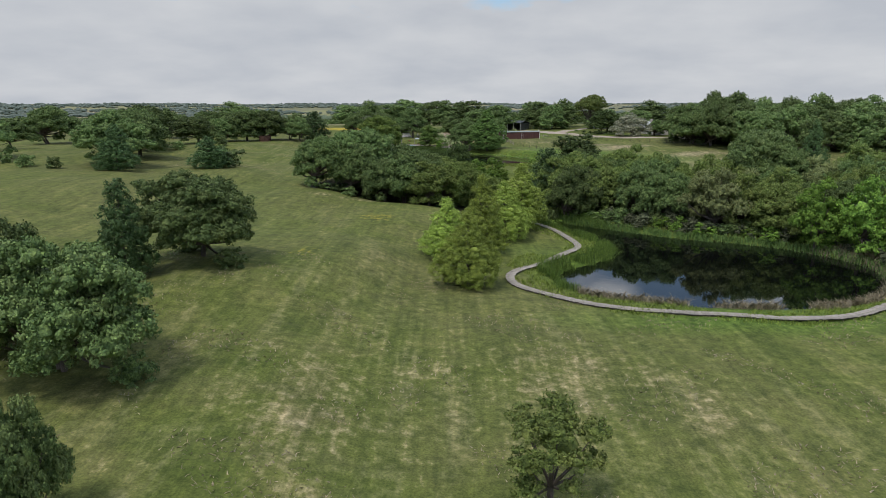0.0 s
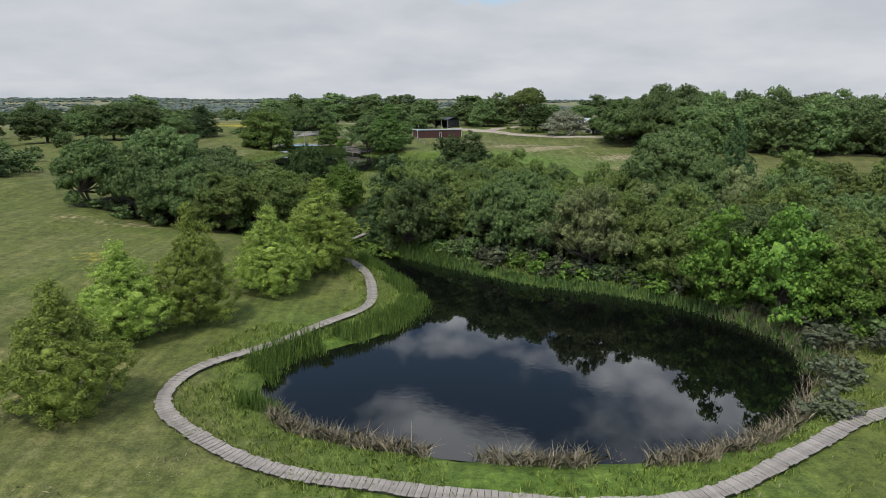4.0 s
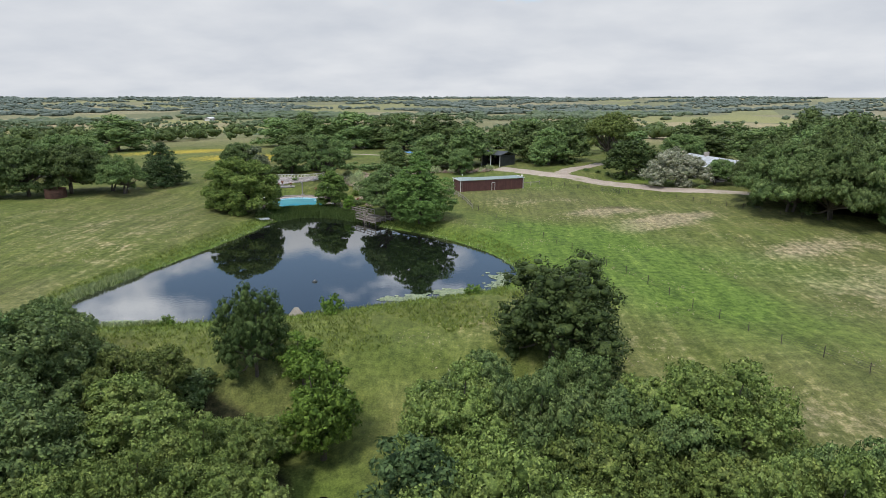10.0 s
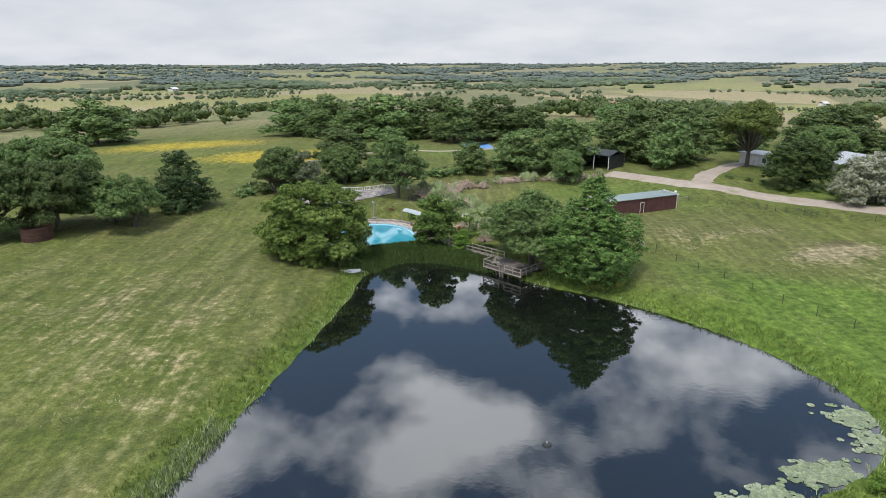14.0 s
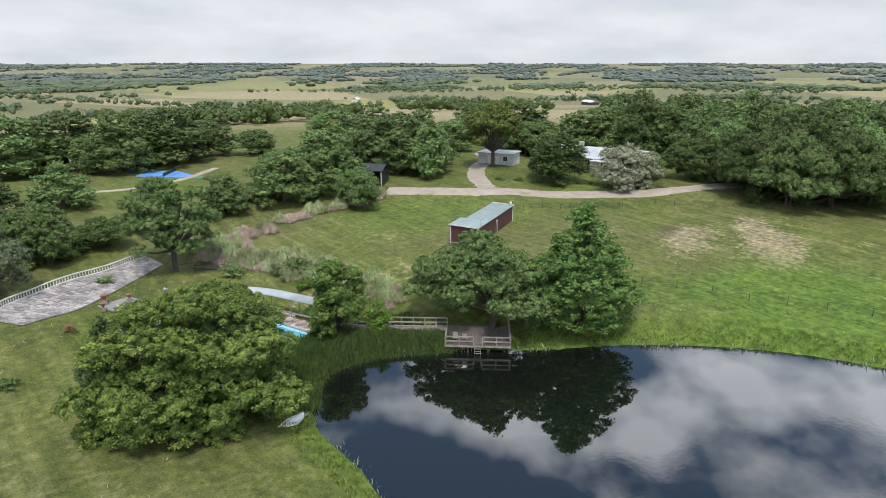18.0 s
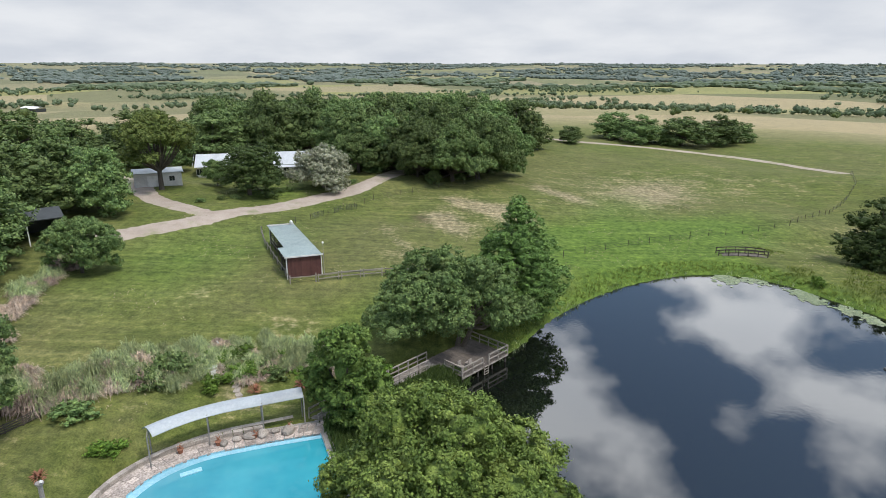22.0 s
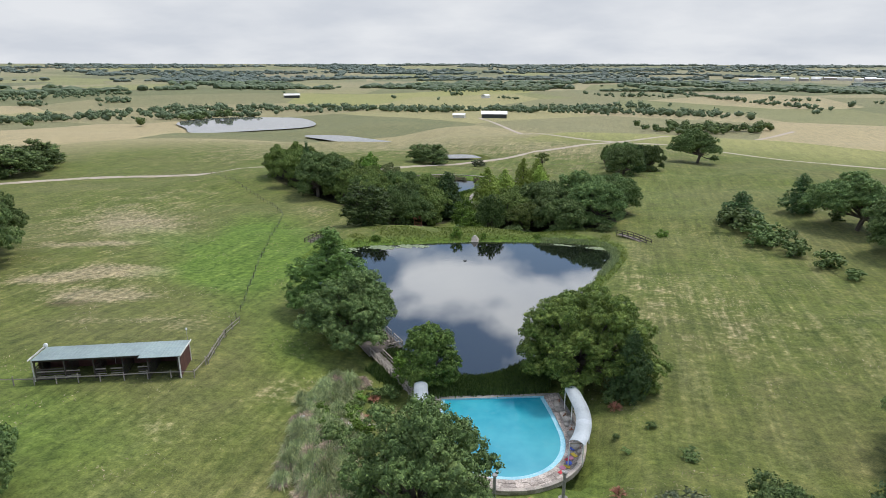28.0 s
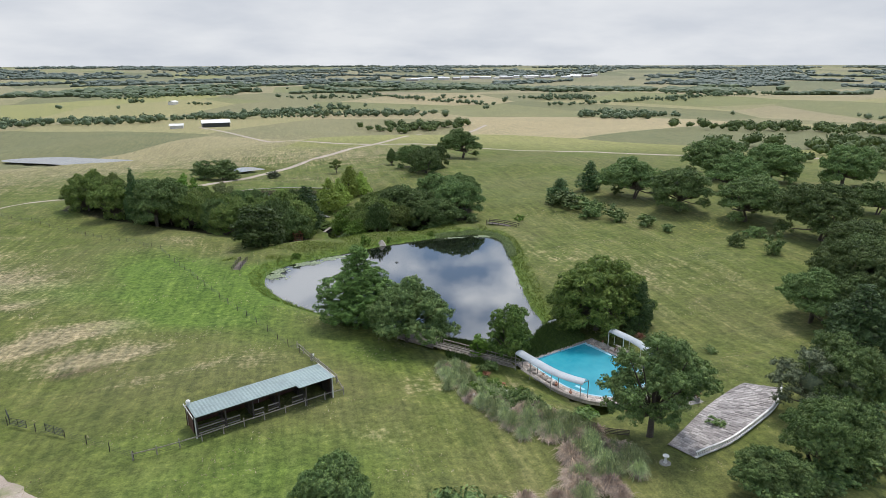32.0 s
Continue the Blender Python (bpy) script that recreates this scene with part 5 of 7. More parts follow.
def railing(ob, a, b, height=1.0, step=1.4, material=M_TIMBER, bars=2):
    a, b = Vector(a), Vector(b)
    n = max(1, round((b - a).length / step))
    for i in range(n + 1):
        p = a.lerp(b, i / n)
        part("post", one(box, (p.x - 0.05, p.y - 0.05, p.z - 0.25), (p.x + 0.05, p.y + 0.05, p.z + height)), material, ob)
    for k in range(bars):
        h = Vector((0, 0, height * (0.45 + 0.52 * k / max(1, bars - 1))))
        part("rail", one(beam, a + h, b + h, 0.05, 0.13), material, ob)
    part("cap", one(beam, a + Vector((0, 0, height + 0.03)), b + Vector((0, 0, height + 0.03)), 0.14, 0.05), material, ob)


def planks(ob, x0, x1, y0, y1, z, step, across=True, material=M_TIMBER, rng=random.Random(3)):
    """Boards over a rectangle, laid across x or across y."""
    n = int(((x1 - x0) if across else (y1 - y0)) / step)
    if across:
        shapes = [shared("plank", box, (0, y0 - e, z - 0.04), (step * 0.93, y1 + e, z), material=material) for e in (0.0, 0.03, -0.03)]
    else:
        shapes = [shared("plank", box, (x0 - e, 0, z - 0.04), (x1 + e, step * 0.93, z), material=material) for e in (0.0, 0.03, -0.03)]
    for i in range(n):
        p = part("plank", shapes[rng.randrange(3)], None, ob)
        p.location = (x0 + i * step, 0, rng.uniform(-0.006, 0.006)) if across else (0, y0 + i * step, rng.uniform(-0.006, 0.006))


def lake_deck():
    turn = math.degrees(math.atan2(-0.717, 0.697))
    ob = thing("lake_deck", (2.0, 242.5, -0.9), "weathered grey timber deck on posts over the lake", "deck", turn=turn)
    W, D = 7.4, 5.4
    planks(ob, 0, W, 0, D, 0.0, 0.2, material=M_DECK)
    for y in (0.1, D - 0.1):
        part("joist", one(box, (0, y - 0.06, -0.3), (W, y + 0.06, -0.045)), M_TIMBER, ob)
    for x in (0.2, 2.6, 4.9, 7.2):
        for y in (0.2, 2.6, 5.0):
            part("support_post", one(limb, (x, y, -2.6), (x, y, -0.05), 0.11, 0.11, 8), M_DARKWOOD, ob)
    railing(ob, (0, 0.05, 0), (3.2, 0.05, 0))
    railing(ob, (4.2, 0.05, 0), (W, 0.05, 0))
    railing(ob, (W - 0.05, 0.05, 0), (W - 0.05, D, 0))
    railing(ob, (0.05, 0.05, 0), (0.05, 2.6, 0))
    ladder = part("ladder", one(beam, (3.35, -0.05, -1.2), (3.35, -0.05, 0.35), 0.06, 0.09), M_TIMBER, ob, "short swim ladder")
    part("ladder_rail", one(beam, (4.05, -0.05, -1.2), (4.05, -0.05, 0.35), 0.06, 0.09), M_TIMBER, ladder)
    for k in range(4):
        part("rung", one(beam, (3.35, -0.08, -1.0 + 0.3 * k), (4.05, -0.08, -1.0 + 0.3 * k), 0.1, 0.05), M_TIMBER, ladder)
    for k, x in enumerate((1.1, 2.2)):
        chair = thing("deck_chair", (0, 0, 0), "low weathered timber chair on the deck", "chair", "deck chairs")
        q = ob.matrix_basis @ Vector((x, 1.2, 0.0))
        chair.matrix_basis = pose(q.x, q.y, q.z, 0, 0, turn + 180 * k)
        part("seat", one(box, (-0.28, -0.28, 0.36), (0.28, 0.28, 0.41)), M_TIMBER, chair)
        part("backrest", one(box, (-0.28, 0.24, 0.41), (0.28, 0.29, 0.95)), M_TIMBER, chair)
        for lx in (-0.25, 0.2):
            for ly in (-0.25, 0.2):
                part("leg", one(box, (lx, ly, 0), (lx + 0.05, ly + 0.05, 0.36)), M_TIMBER, chair)
    # walkway to the pool
    a, b = Vector((5.2, 245.6, -0.86)), Vector((-5.6, 256.2, -0.72))
    d = b - a
    w = thing("walkway", a, "narrow grey timber walkway with handrails along the shore", "walkway", turn=math.degrees(math.atan2(d.y, d.x)))
    L = d.length
    planks(w, 0, L, -0.75, 0.75, 0.0, 0.2)
    railing(w, (0, -0.72, 0), (L, -0.72, 0))
    railing(w, (1.2, 0.72, 0), (L, 0.72, 0))
    for x in (0.5, L / 3, 2 * L / 3, L - 0.5):
        for y in (-0.6, 0.6):
            part("support_post", one(limb, (x, y, -1.4), (x, y, -0.04), 0.08, 0.08, 7), M_DARKWOOD, w)


lake_deck()


def footbridge(x, y, z, turn, L, W, label):
    ob = thing("footbridge", (x, y, z), label, "bridge", "footbridges on the dam", turn)
    rise = lambda s: 0.22 * math.sin(math.pi * s)
    n = int(L / 0.22)
    for i in range(n):
        s = (i + 0.5) / n
        bm = one(box, (-L / 2 + i * L / n + 0.008, -W / 2, -0.05), (-L / 2 + (i + 1) * L / n - 0.008, W / 2, 0.0))
        part("plank", bm, M_DECK, ob).location = (0, 0, rise(s))
    for y_ in (-W / 2 + 0.05, W / 2 - 0.05):
        for i in range(6):
            s = i / 5
            px = -L / 2 + L * s
            part("post", one(box, (px - 0.06, y_ - 0.06, rise(s) - 0.6), (px + 0.06, y_ + 0.06, rise(s) + 1.05)), M_DARKWOOD, ob)
        for k in (0.45, 0.98):
            for i in range(5):
                p, q = i / 5, (i + 1) / 5
                part("rail", one(beam, (-L / 2 + L * p, y_, rise(p) + k), (-L / 2 + L * q, y_, rise(q) + k), 0.06, 0.15), M_DARKWOOD, ob)


footbridge(40.8, 194.1, -0.65, 80, 7.6, 1.7, "small footbridge with near-black timber rails over the spillway")
footbridge(-31.4, 172.0, -0.85, -48, 10.0, 1.7, "dark-railed timber footbridge at the dam's grassy end")


def boardwalk():
    line = [(16.5, 126.5), (19.7, 121), (22.6, 115), (24, 107.5), (23.9, 102.2), (21.4, 97.7), (17.4, 92.5), (14, 88.4), (11.3, 84.9), (10.5, 82.2), (10.9, 79.2), (12.6, 76.6), (16.2, 73.6), (19.7, 71.4), (23.5, 69.8), (27.7, 68.9), (32, 67.9), (40, 67.1), (48, 68), (56.3, 72.6), (62.5, 76.2), (69, 78.2), (77, 79)]
    pts = rounded(line, 14, closed=False)
    ob = thing("boardwalk", (pts[0].x, pts[0].y, -6.8), "winding weathered grey plank boardwalk round the low pond", "boardwalk")
    o = Vector((pts[0].x, pts[0].y, -6.8))
    rng = random.Random(8)
    shapes = [shared("plank", box, (-0.185, -0.58 - e, -0.05), (0.185, 0.58 + e, 0.0), material=M_TIMBER) for e in (-0.04, 0.0, 0.04, 0.09)]
    left, acc, placed = 0.0, 0.0, 0
    stringer = [bmesh.new(), bmesh.new()]
    prev = None
    for a, b in zip(pts, pts[1:]):
        seg = (b - a).length
        while acc <= seg:
            p = a.lerp(b, acc / seg)
            d = (b - a).normalized()
            z = max(ground_z(p.x, p.y) + 0.28, -6.95)
            ob_p = part("plank", shapes[rng.randrange(4)], None, ob)
            ob_p.matrix_basis = pose(p.x - o.x, p.y - o.y, z - o.z + rng.uniform(-0.012, 0.012), rng.uniform(-0.8, 0.8), 0, math.degrees(math.atan2(d.y, d.x)) + rng.uniform(-1.5, 1.5))
            n = Vector((-d.y, d.x, 0))
            now = [Vector((p.x, p.y, z - 0.13)) - o + n * s for s in (-0.45, 0.45)]
            if prev:
                for k in range(2):
                    beam(stringer[k], prev[k], now[k], 0.07, 0.15)
            prev = now
            acc += 0.405
            placed += 1
        acc -= seg
    for s in stringer:
        part("stringer", s, M_DARKWOOD, ob)


# ---- swimming pool ----


def ring_strip(inner, outer, z0, z1):
    """Closed band between two outlines of the same length."""
    def make(bm):
        a = [bm.verts.new(swim(u, v, z0)) for u, v in inner]
        b = [bm.verts.new(swim(u, v, z1)) for u, v in outer]
        n = len(a)
        for i in range(n):
            j = (i + 1) % n
            bm.faces.new((a[i], a[j], b[j], b[i]))
    return make


def flatten(bm, pts, z):
    bm.faces.new([bm.verts.new(swim(u, v, z)) for u, v in pts])


def swimming_pool():
    ob = thing("swimming_pool", (0, 0, 0), "D-shaped swimming pool of turquoise water with a stone edge", "pool")
    e0 = swim_edge()
    part("water", one(flatten, e0, SWIM_LEVEL + 0.02), M_POOL, ob, "cloudy turquoise pool water")
    part("lining", one(ring_strip(e0, e0, -2.2, -0.72)), M_POOLWALL, ob, "faded sky-blue painted wall")
    part("ledge", one(ring_strip([(u * 0.93, 0.2 + (v - 0.2) * 0.955) for u, v in e0], e0, SWIM_LEVEL + 0.035, SWIM_LEVEL + 0.05)), M_POOLWALL, ob, "pale blue shallow rim")
    # coping and paving, stone by stone
    rng = random.Random(4)
    rows = ((0.0, 0.55, 0.0), (0.57, 1.15, -0.02), (1.17, 1.75, -0.02))
    count = 0
    for g0, g1, dz in rows:
        a, b = swim_edge(g0, 34, -g0 * 0.45), swim_edge(g1, 34, -g1 * 0.45)
        a, b = a[1:] + a[:1], b[1:] + b[:1]
        for i in range(len(a) - 1):
            seg = max(1, round(math.dist(b[i], b[i + 1]) / 0.75))
            for s in range(seg):
                t0, t1 = s / seg + 0.012, (s + 1) / seg - 0.012
                bm = bmesh.new()
                zz = -0.70 + dz + rng.uniform(-0.015, 0.015)
                q = [Vector(a[i]).lerp(Vector(a[i + 1]), t0), Vector(a[i]).lerp(Vector(a[i + 1]), t1), Vector(b[i]).lerp(Vector(b[i + 1]), t1), Vector(b[i]).lerp(Vector(b[i + 1]), t0)]
                q = [p + Vector((rng.uniform(-0.03, 0.03), rng.uniform(-0.03, 0.03))) if g0 or k > 1 else p for k, p in enumerate(q)]
                top = [bm.verts.new(swim(p.x, p.y, zz)) for p in q]
                bot = [bm.verts.new(swim(p.x, p.y, zz - 0.16)) for p in q]
                bm.faces.new(top)
                for k in range(4):
                    bm.faces.new((top[k], bot[k], bot[(k + 1) % 4], top[(k + 1) % 4]))
                part("paving_stone", bm, M_COPING, ob)
                count += 1
    bed_in, bed_out = swim_edge(-0.02, 34, 0.0), swim_edge(2.1, 34, -0.7)
    part("paving_bed", one(ring_strip(bed_in, bed_out, -0.76, -0.76)), M_CONCRETE, ob, "worn mortar bed")
    # low stone wall round the sides and the far end
    a, b = swim_edge(1.78, 34, 0.8), swim_edge(2.2, 34, 0.8)
    a, b = a[1:] + a[:1], b[1:] + b[:1]
    for i in range(1, len(a) - 2):
        for course in range(2):
            seg = max(1, round(math.dist(b[i], b[i + 1]) / 0.9))
            for s in range(seg):
                t0, t1 = s / seg + 0.01, (s + 1) / seg - 0.01
                z0 = -0.9 + 0.27 * course
                q = [Vector(a[i]).lerp(Vector(a[i + 1]), t0), Vector(a[i]).lerp(Vector(a[i + 1]), t1), Vector(b[i]).lerp(Vector(b[i + 1]), t1), Vector(b[i]).lerp(Vector(b[i + 1]), t0)]
                bm = bmesh.new()
                lo = [bm.verts.new(swim(p.x, p.y, z0)) for p in q]
                hi = [bm.verts.new(swim(p.x, p.y, z0 + 0.25 + rng.uniform(0, 0.03))) for p in q]
                bm.faces.new(hi)
                for k in range(4):
                    bm.faces.new((hi[k], lo[k], lo[(k + 1) % 4], hi[(k + 1) % 4]))
                part("wall_stone", bm, M_STONE, ob)
    steps = part("step", one(box, (0, 0, 0), (1.6, 0.5, 0.12)), M_POOLWALL, ob, "pale blue entry step")
    steps.matrix_basis = Matrix.Translation(swim(5.6, 9.6, SWIM_LEVEL - 0.02)) @ pose(0, 0, 0, 0, 0, 120)
    # boulders and pots along the wall
    for k in range(16):
        s = -1 if k < 10 else 1
        v = 2.5 + (k if k < 10 else k - 10) * 1.05
        bm = bmesh.new()
        bmesh.ops.create_icosphere(bm, subdivisions=2, radius=rng.uniform(0.28, 0.6))
        for w in bm.verts:
            w.co = Vector((w.co.x * 1.3, w.co.y, w.co.z * 0.7)) * (1 + 0.28 * (noise.noise(w.co * 2.3 + Vector((k, 0, 0)))))
        rock = new("boulder", bpy.data.meshes.new("boulder"))
        bm.to_mesh(rock.data)
        bm.free()
        rock.data.materials.append(M_STONE)
        rock.matrix_basis = Matrix.Translation(swim(s * (8.0 + rng.uniform(-0.4, 0.3)), v, -0.55)) @ pose(0, 0, 0, 0, 0, rng.uniform(0, 360))
        tagged(rock, "rough pale limestone boulder beside the pool", "rock", "boulders round the pool")


def canopy(side, v0, v1, name_label):
    """A barrel-shaped sheet roof on posts, bent along the pool's side."""
    ob = thing("pool_canopy", (0, 0, 0), name_label, "canopy", "pool canopies")
    path = []
    for i in range(15):
        t = i / 14
        v = v0 + (v1 - v0) * t
        path.append((side * 9.1 * math.sqrt(1 - (max(0.0, v - 6.5) / 11.4) ** 2), v))
    half, high = 0.85, 2.75
    for sec in range(3):
        bm = bmesh.new()
        rows = []
        for i in range(sec * 5 - (1 if sec else 0), min(15, sec * 5 + 5)):
            u, v = path[i]
            du = path[min(i + 1, 14)][0] - path[max(i - 1, 0)][0]
            dv = path[min(i + 1, 14)][1] - path[max(i - 1, 0)][1]
            n = Vector((dv, -du)).normalized()
            row = []
            for k in range(9):
                a = math.pi * (0.14 + 0.72 * k / 8)
                off = -half * math.cos(a) / math.cos(math.pi * 0.14)
                row.append((swim(u + n.x * off, v + n.y * off, high - 0.75 + 0.42 * (math.sin(a) - 0.4) / 0.6)))
            rows.append([bm.verts.new(p) for p in row] + [bm.verts.new(p - Vector((0, 0, 0.05))) for p in row])
        for a, b in zip(rows, rows[1:]):
            for k in range(8):
                bm.faces.new((a[k], a[k + 1], b[k + 1], b[k]))
                bm.faces.new((a[9 + k], b[9 + k], b[10 + k], a[10 + k]))
            bm.faces.new((a[0], b[0], b[9], a[9]))
            bm.faces.new((a[8], a[17], b[17], b[8]))
        for r in (rows[0], rows[-1]):
            for k in range(8):
                bm.faces.new((r[k], r[9 + k], r[10 + k], r[k + 1]))
        part("roof_sheet", bm, M_CANOPY, ob, "pale curved sheet roof")
    for i in (0, 4, 9, 14):
        u, v = path[i]
        for s in (-0.75, 0.75):
            p = swim(u + s, v, -0.8)
            part("post", one(limb, p, p + Vector((0, 0, 2.95)), 0.06, 0.06, 8), M_CONCRETE if side > 0 else M_WHITE, ob)
        beam_bm = one(beam, swim(u - 0.8, v, 2.05), swim(u + 0.8, v, 2.05), 0.07, 0.1)
        part("cross_beam", beam_bm, M_TIMBER, ob)
    for (u0, va), (u1, vb) in zip(path[1:], path[2:]):
        part("bench_slab", one(beam, swim(u0 + side * 0.3, va, -0.35), swim(u1 + side * 0.3, vb, -0.35), 0.4, 0.06), M_STONE, ob)


swimming_pool()
canopy(1, 1.0, 13.2, "curved pale blue-grey sheet canopy on slim posts by the pool")
canopy(-1, 3.2, 14.2, "curved white sheet canopy on posts beside the great oak")


def column_lamp(x, y, lean):
    ob = thing("column_lamp", (x, y, ground_z(x, y)), "tall grey round column with a small white lamp on top", "lamp post", "columns by the pool", lean)
    part("base", one(lathe, [(0.5, -0.1), (0.5, 0.1), (0.42, 0.14)], 16), M_CONCRETE, ob)
    part("shaft", one(lathe, [(0.17, 0.1), (0.15, 2.9)], 14), M_CONCRETE, ob)
    part("capital", one(lathe, [(0.19, 2.9), (0.27, 3.0), (0.27, 3.1), (0.1, 3.14)], 14), M_CONCRETE, ob)
    part("lamp_head", one(limb, (0.05, 0.05, 3.1), (0.3, 0.2, 3.35), 0.07, 0.11), M_WHITE, ob, "white spot lamp")


column_lamp(-24.2, 269.9, 20)
column_lamp(-17.9, 272.3, 200)


def terrace():
    """Sloping crazy-paved stone terrace with a white balustrade."""
    outer = rounded([(-36, 276.6), (-32.5, 280), (-27, 283.2), (-21, 285.8), (-15.2, 287.7)], 8, closed=False)
    inner = rounded([(-33, 273.2), (-28, 275.0), (-24, 277.2), (-19, 280.6), (-14.1, 284)], 8, closed=False)
    ob = thing("stone_terrace", (-26, 279, ground_z(-26, 279)), "fan of rough grey-brown paving stones sloping up to a balustrade", "terrace")
    o = Vector((-26, 279, ground_z(-26, 279)))
    rng = random.Random(12)
    n = len(outer) - 1
    zat = lambda p: ground_z(p.x, p.y) + 0.12
    cols = 46
    lerp_line = lambda line, t: line[min(int(t * n), n - 1)].lerp(line[min(int(t * n), n - 1) + 1], t * n - min(int(t * n), n - 1))
    bed = bmesh.new()
    rows_v = []
    for i in range(cols + 1):
        a, b = lerp_line(inner, i / cols), lerp_line(outer, i / cols)
        rows_v.append([bed.verts.new(Vector((p.x, p.y, zat(p) - 0.03)) - o) for p in (a.lerp(b, k / 5) for k in range(6))])
    for a, b in zip(rows_v, rows_v[1:]):
        for k in range(5):
            bed.faces.new((a[k], b[k], b[k + 1], a[k + 1]))
    part("mortar_bed", bed, M_CONCRETE, ob, "grey mortar bed")
    for i in range(cols):
        k, t = 0, 0.0
        while t < 0.985:
            dt = rng.uniform(0.10, 0.2)
            t1 = min(t + dt, 1.0)
            s0, s1 = i / cols, (i + 1) / cols
            j = lambda: rng.uniform(-0.003, 0.003)
            q = [lerp_line(inner, max(0, min(1, s))).lerp(lerp_line(outer, max(0, min(1, s))), tt) for s, tt in ((s0 + 0.0012 + j() * 0.5, t + 0.012), (s1 - 0.0012 + j() * 0.5, t + 0.012), (s1 - 0.0012 + j() * 0.5, t1 - 0.004), (s0 + 0.0012 + j() * 0.5, t1 - 0.004))]
            bm = bmesh.new()
            up_ = rng.uniform(0.0, 0.05)
            top = [bm.verts.new(Vector((p.x, p.y, zat(p) + up_)) - o) for p in q]
            bot = [bm.verts.new(Vector((p.x, p.y, zat(p) - 0.06)) - o) for p in q]
            bm.faces.new(top)
            for m in range(4):
                bm.faces.new((top[m], bot[m], bot[(m + 1) % 4], top[(m + 1) % 4]))
            part("paving_stone", bm, M_SLATE, ob)
            t = t1
    bal = thing("balustrade", (outer[0].x, outer[0].y, zat(outer[0])), "cream-white concrete balustrade curving along the terrace", "balustrade")
    b0 = Vector((outer[0].x, outer[0].y, zat(outer[0])))
    shape = shared("baluster", lathe, [(0.07, 0.1), (0.045, 0.2), (0.085, 0.38), (0.05, 0.58), (0.07, 0.68)], 8, material=M_WHITE)
    for a, b in zip(outer, outer[1:]):
        a3, b3 = Vector((a.x, a.y, zat(a))) - b0, Vector((b.x, b.y, zat(b))) - b0
        part("rail", one(beam, a3 + Vector((0, 0, 0.74)), b3 + Vector((0, 0, 0.74)), 0.2, 0.12), M_WHITE, bal)
        part("plinth", one(beam, a3 + Vector((0, 0, 0.05)), b3 + Vector((0, 0, 0.05)), 0.22, 0.12), M_WHITE, bal)
        m = max(1, round((b3 - a3).length / 0.34))
        for k in range(m):
            part("baluster", shape, None, bal).location = a3.lerp(b3, (k + 0.5) / m)


terrace()

# ---- grasses, reeds and lilies ----


def blades(name, pts, height, width, material, label, category, rng, lean=0.35, per=3, kind="stuff", vary=0.5):
    """Tapered blades standing in tufts at the given places."""
    pts = np.repeat(np.asarray(pts, float), per, 0)
    n = len(pts)
    pts[:, :2] += rng.normal(size=(n, 2)) * width * 2.2
    a = rng.random(n) * 2 * math.pi
    h = height * (1 - vary / 2 + vary * rng.random(n))
    side = np.stack([np.cos(a), np.sin(a), np.zeros(n)], 1) * width * (0.6 + 0.8 * rng.random((n, 1))) / 2
    tip = np.stack([rng.normal(size=n) * lean * h, rng.normal(size=n) * lean * h, h], 1)
    mid = tip * np.array([0.35, 0.35, 0.6])
    V = np.stack([pts - side, pts + side, pts + mid + side * 0.7, pts + tip, pts + mid - side * 0.7], 1).reshape(-1, 3)
    me = bpy.data.meshes.new(name)
    me.vertices.add(len(V))
    me.vertices.foreach_set("co", V.ravel())
    loops = np.arange(n * 5)
    me.loops.add(n * 5)
    me.loops.foreach_set("vertex_index", loops)
    me.polygons.add(n)
    me.polygons.foreach_set("loop_start", np.arange(n) * 5)
    me.polygons.foreach_set("loop_total", np.full(n, 5))
    me.materials.append(material)
    me.update(calc_edges=True)
    return tagged(new(name, me), label, category, kind=kind)


def scatter(rng, n, x0, x1, y0, y1, keep, z=None):
    """Random places within a box for which keep(x, y) holds, on the ground or at a level."""
    x, y = rng.uniform(x0, x1, n), rng.uniform(y0, y1, n)
    k = keep(x, y)
    x, y = x[k], y[k]
    return np.stack([x, y, land(x, y) if z is None else np.full(len(x), z)], 1)


def patchy(x, y, size, cut):
    return np.sin(x / size + 2.1 * np.sin(y / size * 0.7)) + np.sin(y / size * 1.3 + 1.7 * np.sin(x / size * 0.8 + 1)) + 0.6 * np.sin((x + y) / size * 2.3) > cut


R = np.random.default_rng(77)
low_d = lambda x, y: inland(x, y, LOW)
lake_d = lambda x, y: inland(x, y, LAKE)
blades("reeds", scatter(R, 22000, 8, 36, 76, 132, lambda x, y: (low_d(x, y) > -1.6) & (low_d(x, y) < 2.2) & (x < 34) & (y > 79) & patchy(x, y, 2.5, -0.9)), 1.25, 0.09, M_REED, "tall bright green reeds along the pond's edge", "reeds", R, 0.13, 3)
blades("reeds", scatter(R, 26000, 22, 74, 86, 150, lambda x, y: (low_d(x, y) > -3.3) & (low_d(x, y) < 1.0) & ((x + y * 0.9) > 133) & ((y < 128) | (low_d(x, y) > -0.5))), 1.0, 0.14, M_DARKREED, "dark green waterside reeds under the trees", "reeds", R, 0.22, 3)
blades("dry_reeds", scatter(R, 9000, 19, 62, 69, 82, lambda x, y: (low_d(x, y) > -3.2) & (low_d(x, y) < 0.8) & patchy(x, y, 1.7, -0.8)), 0.95, 0.08, M_DRYREED, "bleached broken dry reeds in the shallows", "reeds", R, 0.6, 3)
